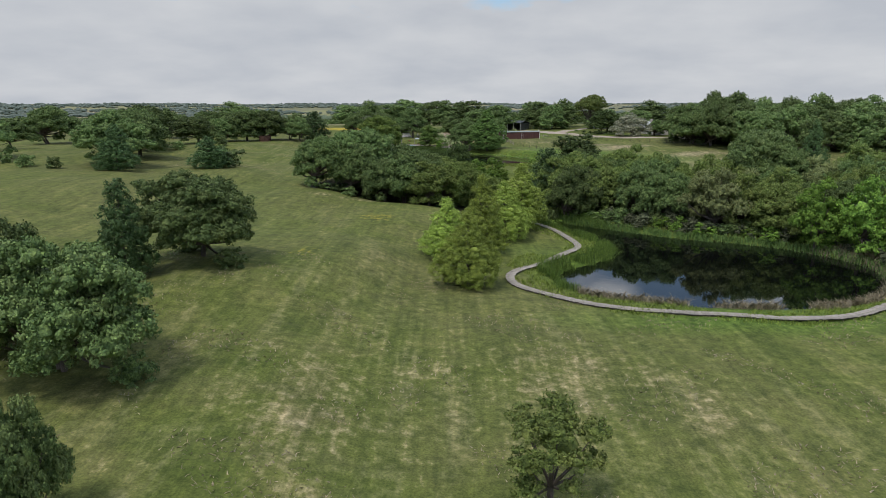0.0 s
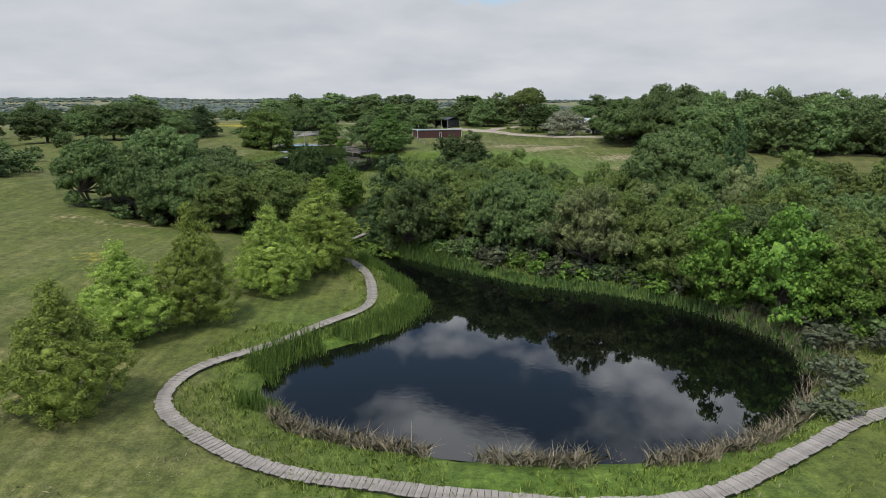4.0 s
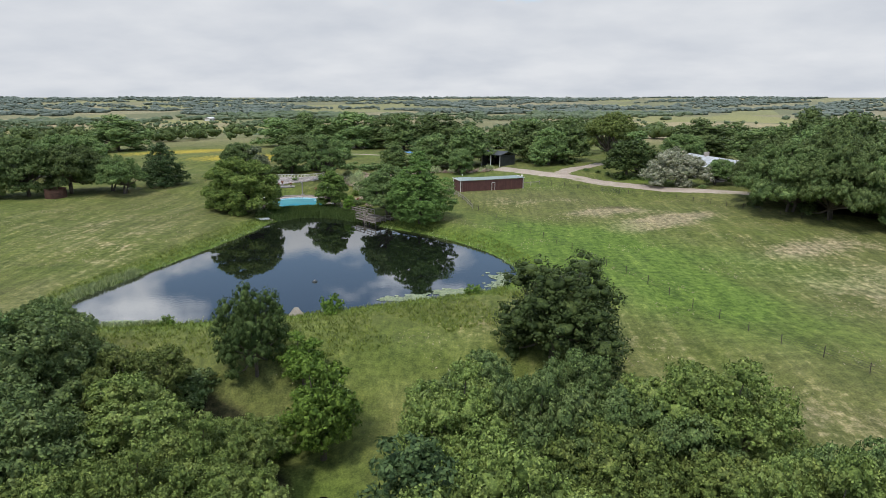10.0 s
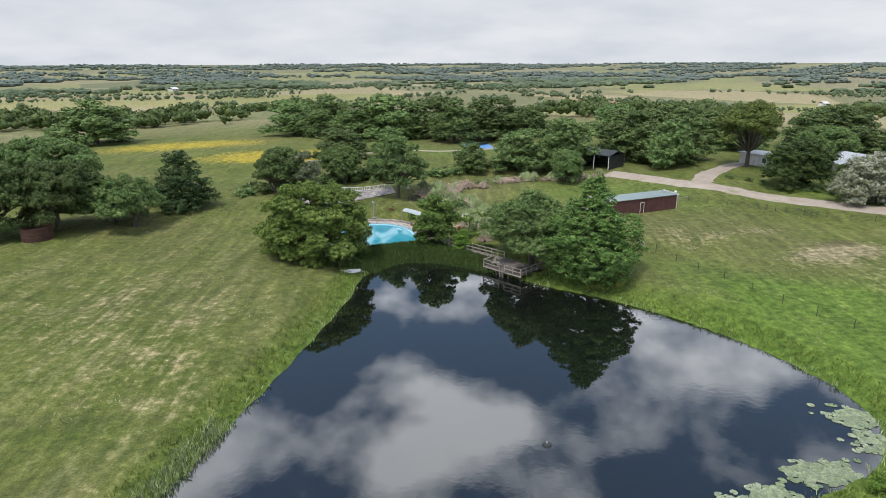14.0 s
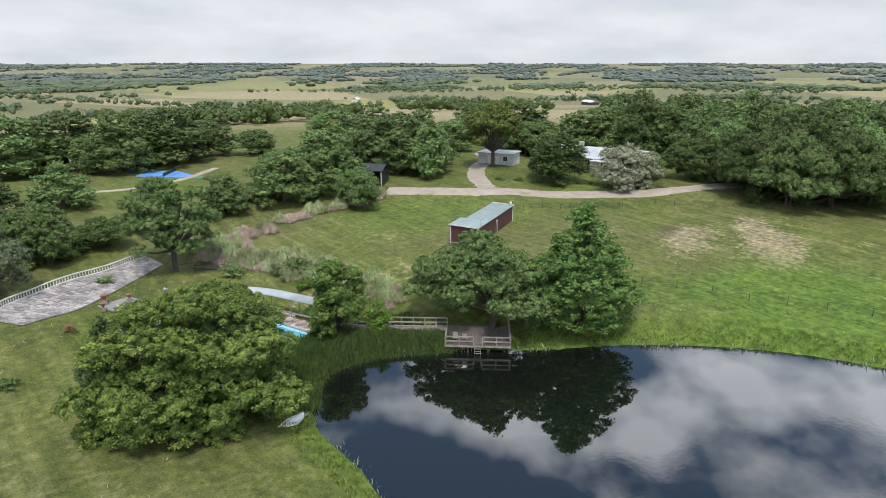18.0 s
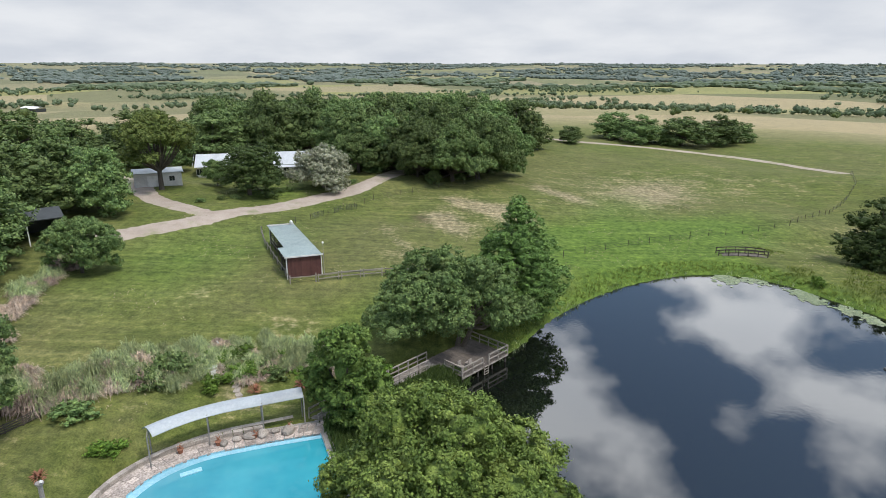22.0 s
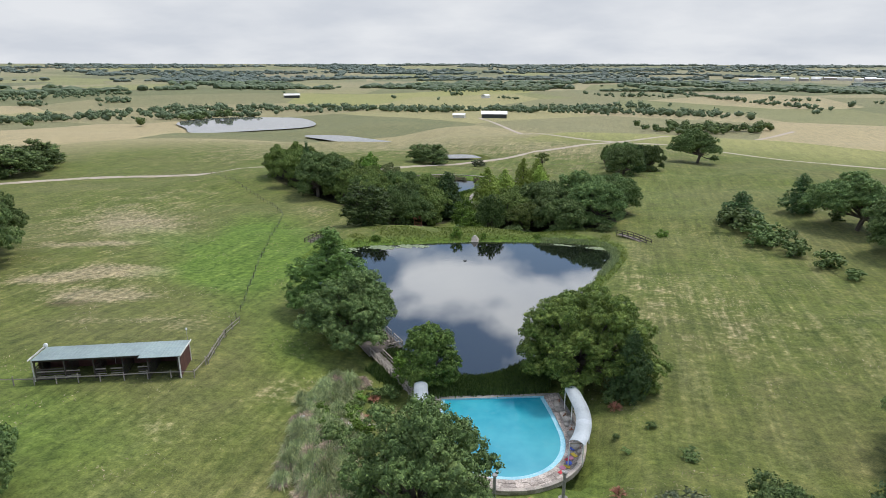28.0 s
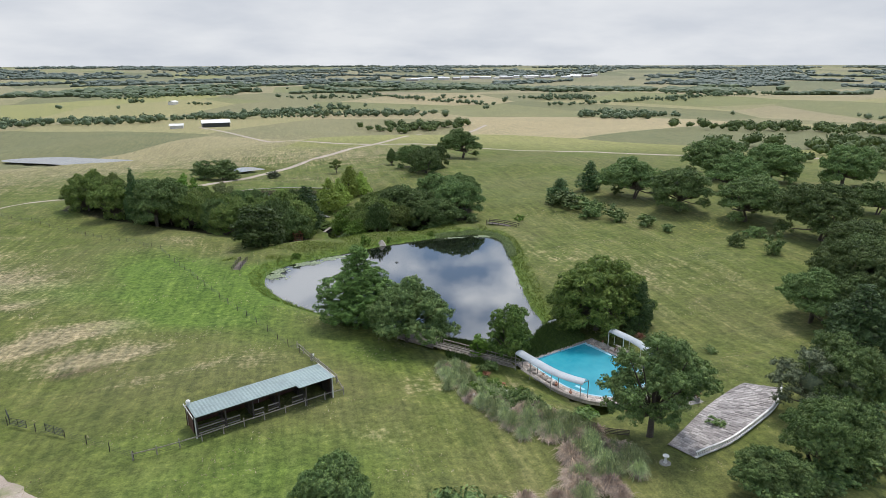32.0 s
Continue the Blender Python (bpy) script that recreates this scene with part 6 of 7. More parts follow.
blades("dry_reeds", scatter(R, 1100, 62, 74, 82, 102, lambda x, y: (low_d(x, y) > -2.0) & (low_d(x, y) < 3)), 1.0, 0.08, M_DRYREED, "grey dry stalks on the pond's corner", "reeds", R, 0.4, 3)
blades("reeds", scatter(R, 9000, -32, 38, 172, 250, lambda x, y: (lake_d(x, y) > -0.9) & (lake_d(x, y) < 0.4) & patchy(x, y, 3, -0.6)), 0.55, 0.07, M_PAMPAS, "pale water grass fringing the lake", "reeds", R, 0.4, 3)
blades("reeds", scatter(R, 9000, -34, -10, 172, 200, lambda x, y: (lake_d(x, y) > -3.5) & (lake_d(x, y) < 1.5) & ((x < -20) | (y < 179)) & (lake_d(x, y) > -3.5 * np.exp(-((x + 27) ** 2 + (y - 180) ** 2) / 120) - 0.6)), 0.6, 0.08, M_PAMPAS, "grey-green marsh grass in the lake's corner", "reeds", R, 0.4, 3)
blades("reeds", scatter(R, 20000, -20, 4, 242, 256, lambda x, y: (lake_d(x, y) > -1.3) & (lake_d(x, y) < 7.5) & (((x - SWIM_O.x) * SWIM_V.x + (y - SWIM_O.y) * SWIM_V.y) < -0.8) & (along(x, y, DECK_WALK) > 1.1)), 0.85, 0.12, M_DARKREED, "dense dark green reed bed between pool and lake", "reeds", R, 0.2, 3)
blades("tall_grass", scatter(R, 60000, -42, 50, 146, 252, lambda x, y: (lake_d(x, y) > 0.2) & ((lake_d(x, y) < 3.2) | ((lake_d(x, y) < 14) & (y < 190) & (x > -26) & patchy(x, y, 4, -0.8)))), 0.32, 0.08, M_GRASSY, "uncut grass on the dam and lake banks", "grass", R, 0.5, 3)
blades("tall_grass", scatter(R, 30000, 6, 80, 60, 130, lambda x, y: (low_d(x, y) > 1.2) & (low_d(x, y) < 7) & (y < 126) & patchy(x, y, 3, -1.0)), 0.38, 0.08, M_GRASSY, "lush grass beside the boardwalk", "grass", R, 0.5, 3)
blades("straw", scatter(R, 30000, -40, 60, 20, 80, lambda x, y: (low_d(x, y) > 4) & patchy(x + 9, y - 4, 2.9, 0.7)), 0.14, 0.09, M_DRYREED, "flecks of mown straw on the meadow", "grass", R, 1.3, 1)
blades("straw", scatter(R, 40000, -70, 100, 160, 290, lambda x, y: (lake_d(x, y) > 4) & patchy(x - 5, y + 11, 3.3, 0.9)), 0.14, 0.1, M_DRYREED, "flecks of mown straw on the pasture", "grass", R, 1.3, 1)


def lilies():
    pads = []
    for cx, cy, rx, ry, n in [(a, b, c, d, 2 * e) for a, b, c, d, e in ((17.0, 189.0, 1.8, 0.9, 40), (19.8, 189.8, 1.8, 0.9, 60), (25.2, 192.4, 2.4, 1.2, 150), (33.0, 200.2, 2.0, 1.4, 110), (32.6, 196.4, 1.8, 1.4, 60), (-24.0, 179.0, 2.5, 1.2, 50), (-15, 178.6, 2.0, 0.5, 30))]:
        p = R.normal(size=(n, 2)) * 0.55
        for u, v in p:
            pads.append((cx + u * rx, cy + v * ry))
    V, F = [], []
    for x, y in pads:
        if float(inland([x], [y], LAKE)[0]) > -0.25:
            continue
        r, a0, b = R.uniform(0.18, 0.38), R.random() * 6.28, len(V)
        V.append((x, y, LAKE_LEVEL + 0.02))
        for k in range(9):
            a = a0 + 0.25 + k * (5.8 / 8)
            V.append((x + r * math.cos(a), y + r * math.sin(a), LAKE_LEVEL + 0.025 + R.uniform(0, 0.03)))
        F += [(b, b + 1 + k, b + 2 + k) for k in range(8)]
    tagged(new("lily_pads", mesh_from("lily_pads", V, F, M_LILY)), "pale green lily pads floating at the lake's edge", "lily pads", kind="stuff")


lilies()


def water_plants():
    """Broad arrow-shaped leaves on stalks, crowding the pond's narrow neck."""
    V, F = [], []
    for _ in range(2600):
        x, y = R.uniform(15, 26), R.uniform(124, 139)
        d = float(inland([x], [y], LOW)[0])
        if not -3.2 < d < 1.6 or (y < 127 and d < -1.2) or y - 138 > (x - 17) * 0.5 or math.sin(x * 1.3 + math.sin(y)) + math.sin(y * 1.1) < -0.9:
            continue
        z = max(POOL_LEVEL, ground_z(x, y)) + R.uniform(0.15, 0.75)
        a, tilt, s, b = R.random() * 6.28, R.normal() * 0.35, R.uniform(0.16, 0.36), len(V)
        c, sn = math.cos(a), math.sin(a)
        for u, v in ((1.3, 0.0), (0.35, 0.62), (-0.7, 0.55), (-0.35, 0.0), (-0.7, -0.55), (0.35, -0.62)):
            V.append((x + s * (u * c - v * sn), y + s * (u * sn + v * c), z - u * s * 0.45 + v * s * tilt + abs(v) * s * 0.2))
        F += [(b, b + 1, b + 2, b + 3), (b, b + 3, b + 4, b + 5)]
    tagged(new("water_plants", mesh_from("water_plants", V, F, M_BRIGHT)), "broad-leaved green water plants choking the stream", "water plants", kind="stuff")


water_plants()


def pampas_mesh(seed, dead):
    """A tussock of thin arching blades, the outer ones nodding to the ground."""
    rng = np.random.default_rng(seed)
    n = 420
    V, F = [], []
    for i in range(n):
        a, t = rng.random() * 6.28, rng.random()
        d = np.array([math.cos(a), math.sin(a), 0])
        side = np.array([-d[1], d[0], 0]) * (0.022 if dead else 0.018) * (0.7 + 0.8 * rng.random())
        tall = (1.35 - 0.55 * t) * (0.7 if dead else 1.0) * (0.65 + 0.6 * rng.random())
        reach = (0.15 + 0.95 * t) * (0.7 + 0.6 * rng.random())
        foot = d * 0.32 * rng.random() + rng.normal(size=3) * np.array([0.08, 0.08, 0])
        sway = rng.normal(size=3) * 0.1
        b = len(V)
        for k, (u, v) in enumerate(((0.0, 0.0), (0.22, 0.62), (0.6, 0.96), (1.0, 0.9 - 0.55 * t))):
            p = foot + d * reach * u + np.array([0, 0, tall * v]) + sway * u
            w = side * (1.0, 1.0, 0.75, 0.15)[k]
            V += [p - w, p + w]
        F += [(b + 2 * k, b + 2 * k + 1, b + 2 * k + 3, b + 2 * k + 2) for k in range(3)]
    return mesh_from("blade_tuft", V, F, M_THATCH if dead else M_PAMPAS)


PAMPAS = [pampas_mesh(s, False) for s in (1, 2, 3)]
THATCH = [pampas_mesh(s, True) for s in (4, 5)]
BED_LINE = [(5.0, 256.0), (4.6, 261.0), (3.0, 266.0), (0.6, 271.0), (-1.8, 276.0), (-4.6, 281.0), (-5.5, 286.5), (1.5, 290.5), (12.0, 293.0), (22.0, 294.0), (33.0, 295.5)]
prng = random.Random(31)
bed = rounded(BED_LINE, 10, closed=False)
for i, p in enumerate(bed):
    broad = 3.4 if 12 < i < 72 else 1.9
    for k in range(3 if i < 75 else 2):
        x, y = p.x + prng.uniform(-1, 1) * broad, p.y + prng.uniform(-1, 1) * broad * 0.7
        if prng.random() < 0.12:
            continue
        s = prng.uniform(0.8, 1.3) * (1.25 if 35 < i < 72 else 1.0)
        dead = prng.random() < (0.3 if i < 50 else 0.6)
        clump = thing("pampas_grass", (x, y, ground_z(x, y) - 0.05), "dead grey-brown pampas grass clump" if dead else "arching grey-green pampas grass clump", "ornamental grass", "pampas grass bed", prng.uniform(0, 360))
        clump.scale = (s, s, s * prng.uniform(0.85, 1.2))
        part("blades", PAMPAS[prng.randrange(3)] if not dead else THATCH[prng.randrange(2)], None, clump)
        if prng.random() < 0.6:
            part("thatch", THATCH[prng.randrange(2)], None, clump, "dry brown thatch").scale = (0.9, 0.9, 0.75)

# shrubs in the bed and round the pool
for x, y, h, r in ((-0.6, 270.5, 2.6, 1.8), (0.8, 268.6, 2.0, 1.5), (-1.7, 266.4, 1.5, 1.3), (-2.6, 271.5, 1.8, 1.5), (1.4, 261.2, 1.3, 1.2), (2.3, 258.6, 1.2, 1.1), (0.4, 257.0, 1.6, 1.2), (-1.2, 256.5, 1.8, 1.1), (3.0, 263.0, 1.4, 1.3), (3.7, 265.1, 1.7, 1.5), (2.3, 267.0, 1.6, 1.4), (4.5, 261.5, 1.3, 1.1), (0.7, 264.1, 1.9, 1.5), (1.9, 270.1, 1.5, 1.3), (-0.5, 274.3, 1.3, 1.1), (-7.8, 275.6, 1.6, 1.6), (-10.3, 272.2, 1.4, 1.3)):
    plant("brightbush" if int(x * 10) % 2 else "bush", x, y, h, r, "leafy green shrub in the planted bed", "bush", "bush", "shrubs by the pool")
for x, y, h, r in ((-36.5, 261.4, 1.1, 1.2), (-28.8, 259.3, 0.7, 0.5), (-30, 262, 0.6, 0.5), (-32.6, 256, 0.9, 0.7), (-22.5, 281.5, 1.2, 1.2), (-19.2, 243.2, 2.0, 1.9), (-30.2, 249.6, 1.6, 1.6), (-28, 251, 1.4, 1.2)):
    plant("bush", x, y, h, r, "small dark shrub standing in the lawn", "bush", "bush", "shrubs in the lawn")


def sago(x, y, s, dry):
    ob = thing("rosette_plant", (x, y, ground_z(x, y)), "spiky rosette plant with rust-brown dying leaves" if dry else "spiky green rosette plant in the lawn", "plant", "rosette plants")
    rng = np.random.default_rng(int(abs(x * 100)))
    V, F = [], []
    for i in range(46):
        a, e = rng.random() * 6.28, 0.2 + 1.0 * rng.random()
        d, sd = np.array([math.cos(a) * math.cos(e), math.sin(a) * math.cos(e), math.sin(e)]), np.array([-math.sin(a), math.cos(a), 0]) * 0.07 * s
        b = len(V)
        m = d * 0.6 * s + np.array([0, 0, 0.12 * s])
        V += [d * 0.05, m - sd, m + sd, d * 1.05 * s - np.array([0, 0, 0.1 * s])]
        F += [(b, b + 2, b + 3, b + 1)]
    part("leaves", mesh_from("leaves", V, F, M_TERRACOTTA if dry else M_BRIGHT), None, ob)


for x, y, s, dry in ((-29.2, 270.1, 1.0, True), (-28.6, 253.2, 1.1, True), (-14.6, 274.6, 0.8, True), (0.2, 258.2, 1.0, True), (-1.0, 262.5, 0.9, True)):
    sago(x, y, s, dry)

# hedge of low dark brush along the northern fence, and scrub along the pond under the trees
hrng = random.Random(9)
hedge = rounded([(-46, 281), (-38, 288), (-32, 293), (-24, 296), (-16, 298), (-6, 301), (4, 303.5), (13, 306)], 8, closed=False)
for p in hedge[::2]:
    plant("bush", p.x + hrng.uniform(-1, 1), p.y + hrng.uniform(-1, 1), hrng.uniform(1.6, 3.0), hrng.uniform(1.7, 2.6), "low dark brush along an old fence line", "bush", "bush", "northern brush line")
shore = rounded([(30, 129), (37, 122.5), (45, 116.5), (56, 111), (65, 104.5), (70, 98), (74, 92)], 7, closed=False)
for p in shore:
    k = ("bush", "brightbush", "bush", "greybush")[hrng.randrange(4)]
    plant(k, p.x + hrng.uniform(-0.5, 2.0), p.y + hrng.uniform(0, 2.5), hrng.uniform(1.8, 3.8), hrng.uniform(1.5, 2.6), "tangled understorey brush at the pond's edge", "bush", "bush", "brush under the trees")
for k in range(34):
    x, y = hrng.uniform(-28, 14), hrng.uniform(134, 166)
    if float(inland([x], [y], LOW)[0]) > 2.5:
        plant("bush", x, y, hrng.uniform(1.4, 3.0), hrng.uniform(1.4, 2.3), "tangled understorey brush in the grove", "bush", "bush", "brush under the trees")
for k in range(40):
    x, y = hrng.uniform(26, 96), hrng.uniform(112, 160)
    if float(inland([x], [y], WOODS_EAST)[0]) < 1:
        plant(("bush", "brightbush")[k % 3 == 0], x, y, hrng.uniform(2.0, 4.5), hrng.uniform(1.6, 2.6), "tangled understorey brush in the woods", "bush", "bush", "brush under the trees")

# ---- smaller things round the lake ----


def dock():
    ob = thing("small_dock", (-17.2, 240.9, -1.35), "small weathered timber landing at the lake's corner", "dock", turn=100)
    planks(ob, 0, 6.0, -0.7, 0.7, 0.0, 0.2)
    for x in (0.3, 3.0, 5.7):
        for y in (-0.6, 0.6):
            part("pile", one(limb, (x, y, -1.2), (x, y, -0.04), 0.08, 0.08, 7), M_DARKWOOD, ob)
    boat = thing("rowing_boat", (-18.6, 240.6, -1.22), "upturned white rowing boat beside the landing", "boat", turn=14)

    def hull(bm):
        rows = []
        for i in range(11):
            t = i / 10
            w = 0.62 * math.sin(math.pi * min(1, t * 0.9 + 0.1)) ** 0.6 + 0.02
            rows.append([bm.verts.new(((t - 0.5) * 3.2, -w * math.cos(a), 0.40 * math.sin(a) * (0.75 + 0.25 * math.sin(math.pi * t)))) for a in (math.pi * k / 8 for k in range(9))])
        for a, b in zip(rows, rows[1:]):
            for k in range(8):
                bm.faces.new((a[k], a[k + 1], b[k + 1], b[k]))
        bm.faces.new(rows[0])
        bm.faces.new(rows[-1][::-1])

    part("hull", one(hull), M_WHITE, boat)
    part("keel", one(beam, (-1.5, 0, 0.40), (1.5, 0, 0.40), 0.05, 0.06), M_WHITE, boat)


dock()


def inlet():
    ob = thing("spillway_slab", (5.6, 180.3, -1.15), "pale triangular concrete spillway slab on the dam's bank", "slab", turn=8)

    def wedge(bm):
        foot = [bm.verts.new((x, y, -0.7)) for x, y in ((-1.35, 0.2), (1.35, 0.1), (0.9, 1.7), (-0.8, 1.8))]
        top = [bm.verts.new((x, y, z)) for x, y, z in ((-0.22, 0.55, 0.72), (0.3, 0.52, 0.72), (0.16, 0.85, 0.62), (-0.12, 0.86, 0.62))]
        bm.faces.new(top)
        bm.faces.new(foot[::-1])
        for k in range(4):
            bm.faces.new((foot[k], foot[(k + 1) % 4], top[(k + 1) % 4], top[k]))

    part("slab", one(wedge), M_STONE, ob)


inlet()


def aerator(x, y):
    ob = thing("aerator", (x, y, LAKE_LEVEL), "small dark floating aerator in the middle of the lake", "aerator")
    part("float", one(lathe, [(0.34, -0.08), (0.42, 0.0), (0.36, 0.12), (0.18, 0.16)], 14), M_DARKMETAL, ob)
    part("head", one(lathe, [(0.08, 0.16), (0.08, 0.3), (0.03, 0.34)], 10), M_CONCRETE, ob)


aerator(4.0, 196.6)


def hut():
    ob = thing("red_hut", (27.5, 158.5, ground_z(27.5, 158.5)), "small open red timber hut with a hip roof", "hut", turn=20)
    for x in (-1.0, 1.0):
        for y in (-1.0, 1.0):
            part("post", one(box, (x - 0.08, y - 0.08, -0.2), (x + 0.08, y + 0.08, 2.5)), M_TERRACOTTA, ob)
    for z in (0.5, 0.9, 1.3):
        for a, b in (((-1, -1), (1, -1)), ((-1, 1), (1, 1)), ((-1, -1), (-1, 1)), ((1, -1), (1, 1))):
            part("rail", one(beam, (*a, z), (*b, z), 0.05, 0.16), M_TERRACOTTA, ob)

    def hip(bm):
        e = [bm.verts.new((x, y, 2.45)) for x, y in ((-1.5, -1.5), (1.5, -1.5), (1.5, 1.5), (-1.5, 1.5))]
        r = [bm.verts.new((x, 0, 3.5)) for x in (-0.3, 0.3)]
        bm.faces.new((e[0], e[1], r[1], r[0]))
        bm.faces.new((e[2], e[3], r[0], r[1]))
        bm.faces.new((e[1], e[2], r[1]))
        bm.faces.new((e[3], e[0], r[0]))
        bm.faces.new(e[::-1])

    part("roof", one(hip), M_TERRACOTTA, ob, "rust-red shingled hip roof")
    part("platform", one(box, (-1.3, -1.3, -0.2), (1.3, 1.3, 0.12)), M_TIMBER, ob)


hut()


def log_bridge():
    ob = thing("plank_bridge", (17.05, 138.0, -7.35), "narrow grey plank bridge over the stream", "bridge", turn=66.6)
    planks(ob, -5.7, 5.7, -0.45, 0.45, 0.0, 0.2)
    for y in (-0.35, 0.35):
        part("log", one(limb, (-5.9, y, -0.16), (5.9, y, -0.16), 0.12, 0.1, 8), M_DARKWOOD, ob)


log_bridge()
boardwalk()


def tank(x, y):
    ob = thing("steel_tank", (x, y, ground_z(x, y)), "round rusted steel stock tank under the trees", "tank")
    part("wall", one(lathe, [(2.3, -0.1), (2.3, 2.0), (2.36, 2.05), (2.36, 2.12), (2.2, 2.12), (2.2, 0.2)], 28), M_RUST, ob)
    for z in (0.7, 1.4):
        part("hoop", one(lathe, [(2.31, z - 0.03), (2.35, z), (2.31, z + 0.03)], 28), M_RUST, ob)


tank(-70.4, 248.6)


def garden_chair(x, y, turn, label, s=1.0):
    ob = thing("garden_chair", (x, y, ground_z(x, y)), label, "chair", "white garden chairs", turn)
    ob.scale = (s, s, s)
    part("seat", one(box, (-0.25, -0.25, 0.40), (0.25, 0.25, 0.44), 0.01), M_WHITE, ob)
    for k in range(5):
        part("slat", one(box, (-0.24 + 0.1 * k, 0.22, 0.44), (-0.18 + 0.1 * k, 0.25, 0.95)), M_WHITE, ob)
    part("top_rail", one(box, (-0.25, 0.21, 0.92), (0.25, 0.26, 0.99)), M_WHITE, ob)
    for lx in (-0.25, 0.21):
        for ly in (-0.25, 0.21):
            part("leg", one(box, (lx, ly, 0), (lx + 0.04, ly + 0.04, 0.4)), M_WHITE, ob)
        part("armrest", one(box, (lx - 0.02, -0.25, 0.62), (lx + 0.06, 0.25, 0.66)), M_WHITE, ob)


for x, y, a in ((0.6, 266.6, 10), (1.5, 267.4, 130), (0.2, 267.8, 250), (1.1, 265.9, 60), (-0.4, 266.4, 300), (1.9, 266.4, 200)):
    garden_chair(x, y, a, "white painted garden chair among the shrubs")
garden_chair(5.0, 267.4, 40, "white chair standing alone at the bed's edge", 1.1)
tb = thing("garden_table", (0.8, 267.0, ground_z(0.8, 267.0)), "round white garden table among chairs", "table")
part("tabletop", one(lathe, [(0.55, 0.70), (0.55, 0.74), (0.5, 0.75)], 18), M_WHITE, tb)
part("stem", one(lathe, [(0.22, 0), (0.05, 0.08), (0.05, 0.7)], 12), M_WHITE, tb)
srng = random.Random(2)
for k in range(6):
    x, y = -2.4 + 0.62 * k, 263.6 + 0.28 * k
    st = new("stepping_stone", None)
    st.matrix_basis = pose(x, y, ground_z(x, y), 0, 0, srng.uniform(0, 40))
    tagged(st, "flat pale stepping stone leading up from the pool", "stone", "stepping stones")
    part("slab", one(box, (-0.42, -0.3, -0.1), (0.42, 0.3, 0.07), 0.03), M_STONE, st)


def urn(x, y, s):
    ob = thing("terracotta_urn", (x, y, ground_z(x, y) + 0.08), "dark terracotta urn on a pedestal", "urn", "urns on the patio")
    part("pedestal", one(box, (-0.22 * s, -0.22 * s, 0), (0.22 * s, 0.22 * s, 0.5 * s), 0.02), M_CONCRETE, ob)
    part("bowl", one(lathe, [(0.12 * s, 0.5 * s), (0.09 * s, 0.6 * s), (0.3 * s, 0.85 * s), (0.36 * s, 1.05 * s), (0.3 * s, 1.07 * s)], 16), M_TERRACOTTA, ob)


for x, y, s in ((-24.8, 273.6, 1.0), (-21.6, 274.5, 1.0), (-24.2, 275.2, 1.2)):
    urn(x, y, s)
patio = thing("patio", (-22.9, 275.2, ground_z(-22.9, 275.2)), "square patio of grey concrete slabs in the lawn", "patio", turn=20)
for i in range(4):
    for j in range(4):
        part("slab", one(box, (-2 + i + 0.01, -2 + j + 0.01, -0.15), (-2 + i + 0.99, -2 + j + 0.99, 0.06 + 0.01 * ((i * 3 + j) % 3)), 0.01), M_CONCRETE, patio)
for k in range(7):
    s_ = 1 if k < 4 else -1
    q = swim(s_ * 7.9, 2.4 + (k % 4) * 2.9, -0.72)
    po = thing("plant_pot", q, "dark clay pot with a dry brown plant by the pool", "pot", "pots by the pool")
    part("pot", one(lathe, [(0.16, 0), (0.24, 0.34), (0.27, 0.38), (0.2, 0.38)], 14), M_TERRACOTTA, po)
    part("plant", leaf_mesh("plant", [(0, 0, 0.62, 0.28, 0.36)], 500, 0.05, M_TERRACOTTA, np.random.default_rng(k), core=0.4), None, po)

# ---- house, carport, court and far buildings ----


def gable(bm, L, W, z0, z1, over=0.5, thick=0.14):
    for s in (-1, 1):
        a = [(-L / 2 - over, s * (W / 2 + over), z0 - 0.15), (L / 2 + over, s * (W / 2 + over), z0 - 0.15), (L / 2 + over, 0, z1), (-L / 2 - over, 0, z1)]
        top = [bm.verts.new((x, y, z + thick)) for x, y, z in a]
        bot = [bm.verts.new((x, y, z)) for x, y, z in a]
        f = bm.faces.new(top if s < 0 else top[::-1])
        bm.faces.new(bot[::-1] if s < 0 else bot)
        for k in range(4):
            bm.faces.new((top[k], bot[k], bot[(k + 1) % 4], top[(k + 1) % 4]))


M_ROOF = surface("pale metal roof", (0.42, 0.44, 0.45), (0.60, 0.62, 0.62), 0.5, 0.4, 0.1, metal=0.3)
M_WALL = surface("white limewashed wall", (0.55, 0.53, 0.49), (0.74, 0.72, 0.68), 1.0, 0.85, 0.2)
M_GLASS = Mat("window glass").set(Roughness=0.06, IOR=1.5).m
M_GLASS.node_tree.nodes["Principled BSDF"].inputs["Base Color"].default_value = (0.02, 0.025, 0.03, 1)


def window(ob, x, y, z, w, h, facing):
    win = part("window", one(box, (x - w / 2, y - 0.04, z), (x + w / 2, y + 0.04, z + h)), M_GLASS, ob, "dark reflective pane")
    for lo, hi in (((x - w / 2 - 0.08, y - 0.07, z - 0.1), (x + w / 2 + 0.08, y + 0.07, z)), ((x - w / 2 - 0.08, y - 0.07, z + h), (x + w / 2 + 0.08, y + 0.07, z + h + 0.1)),
                   ((x - w / 2 - 0.08, y - 0.07, z), (x - w / 2, y + 0.07, z + h)), ((x + w / 2, y - 0.07, z), (x + w / 2 + 0.08, y + 0.07, z + h)), ((x - 0.025, y - 0.06, z), (x + 0.025, y + 0.06, z + h))):
        part("frame", one(box, lo, hi), M_WHITE, win)


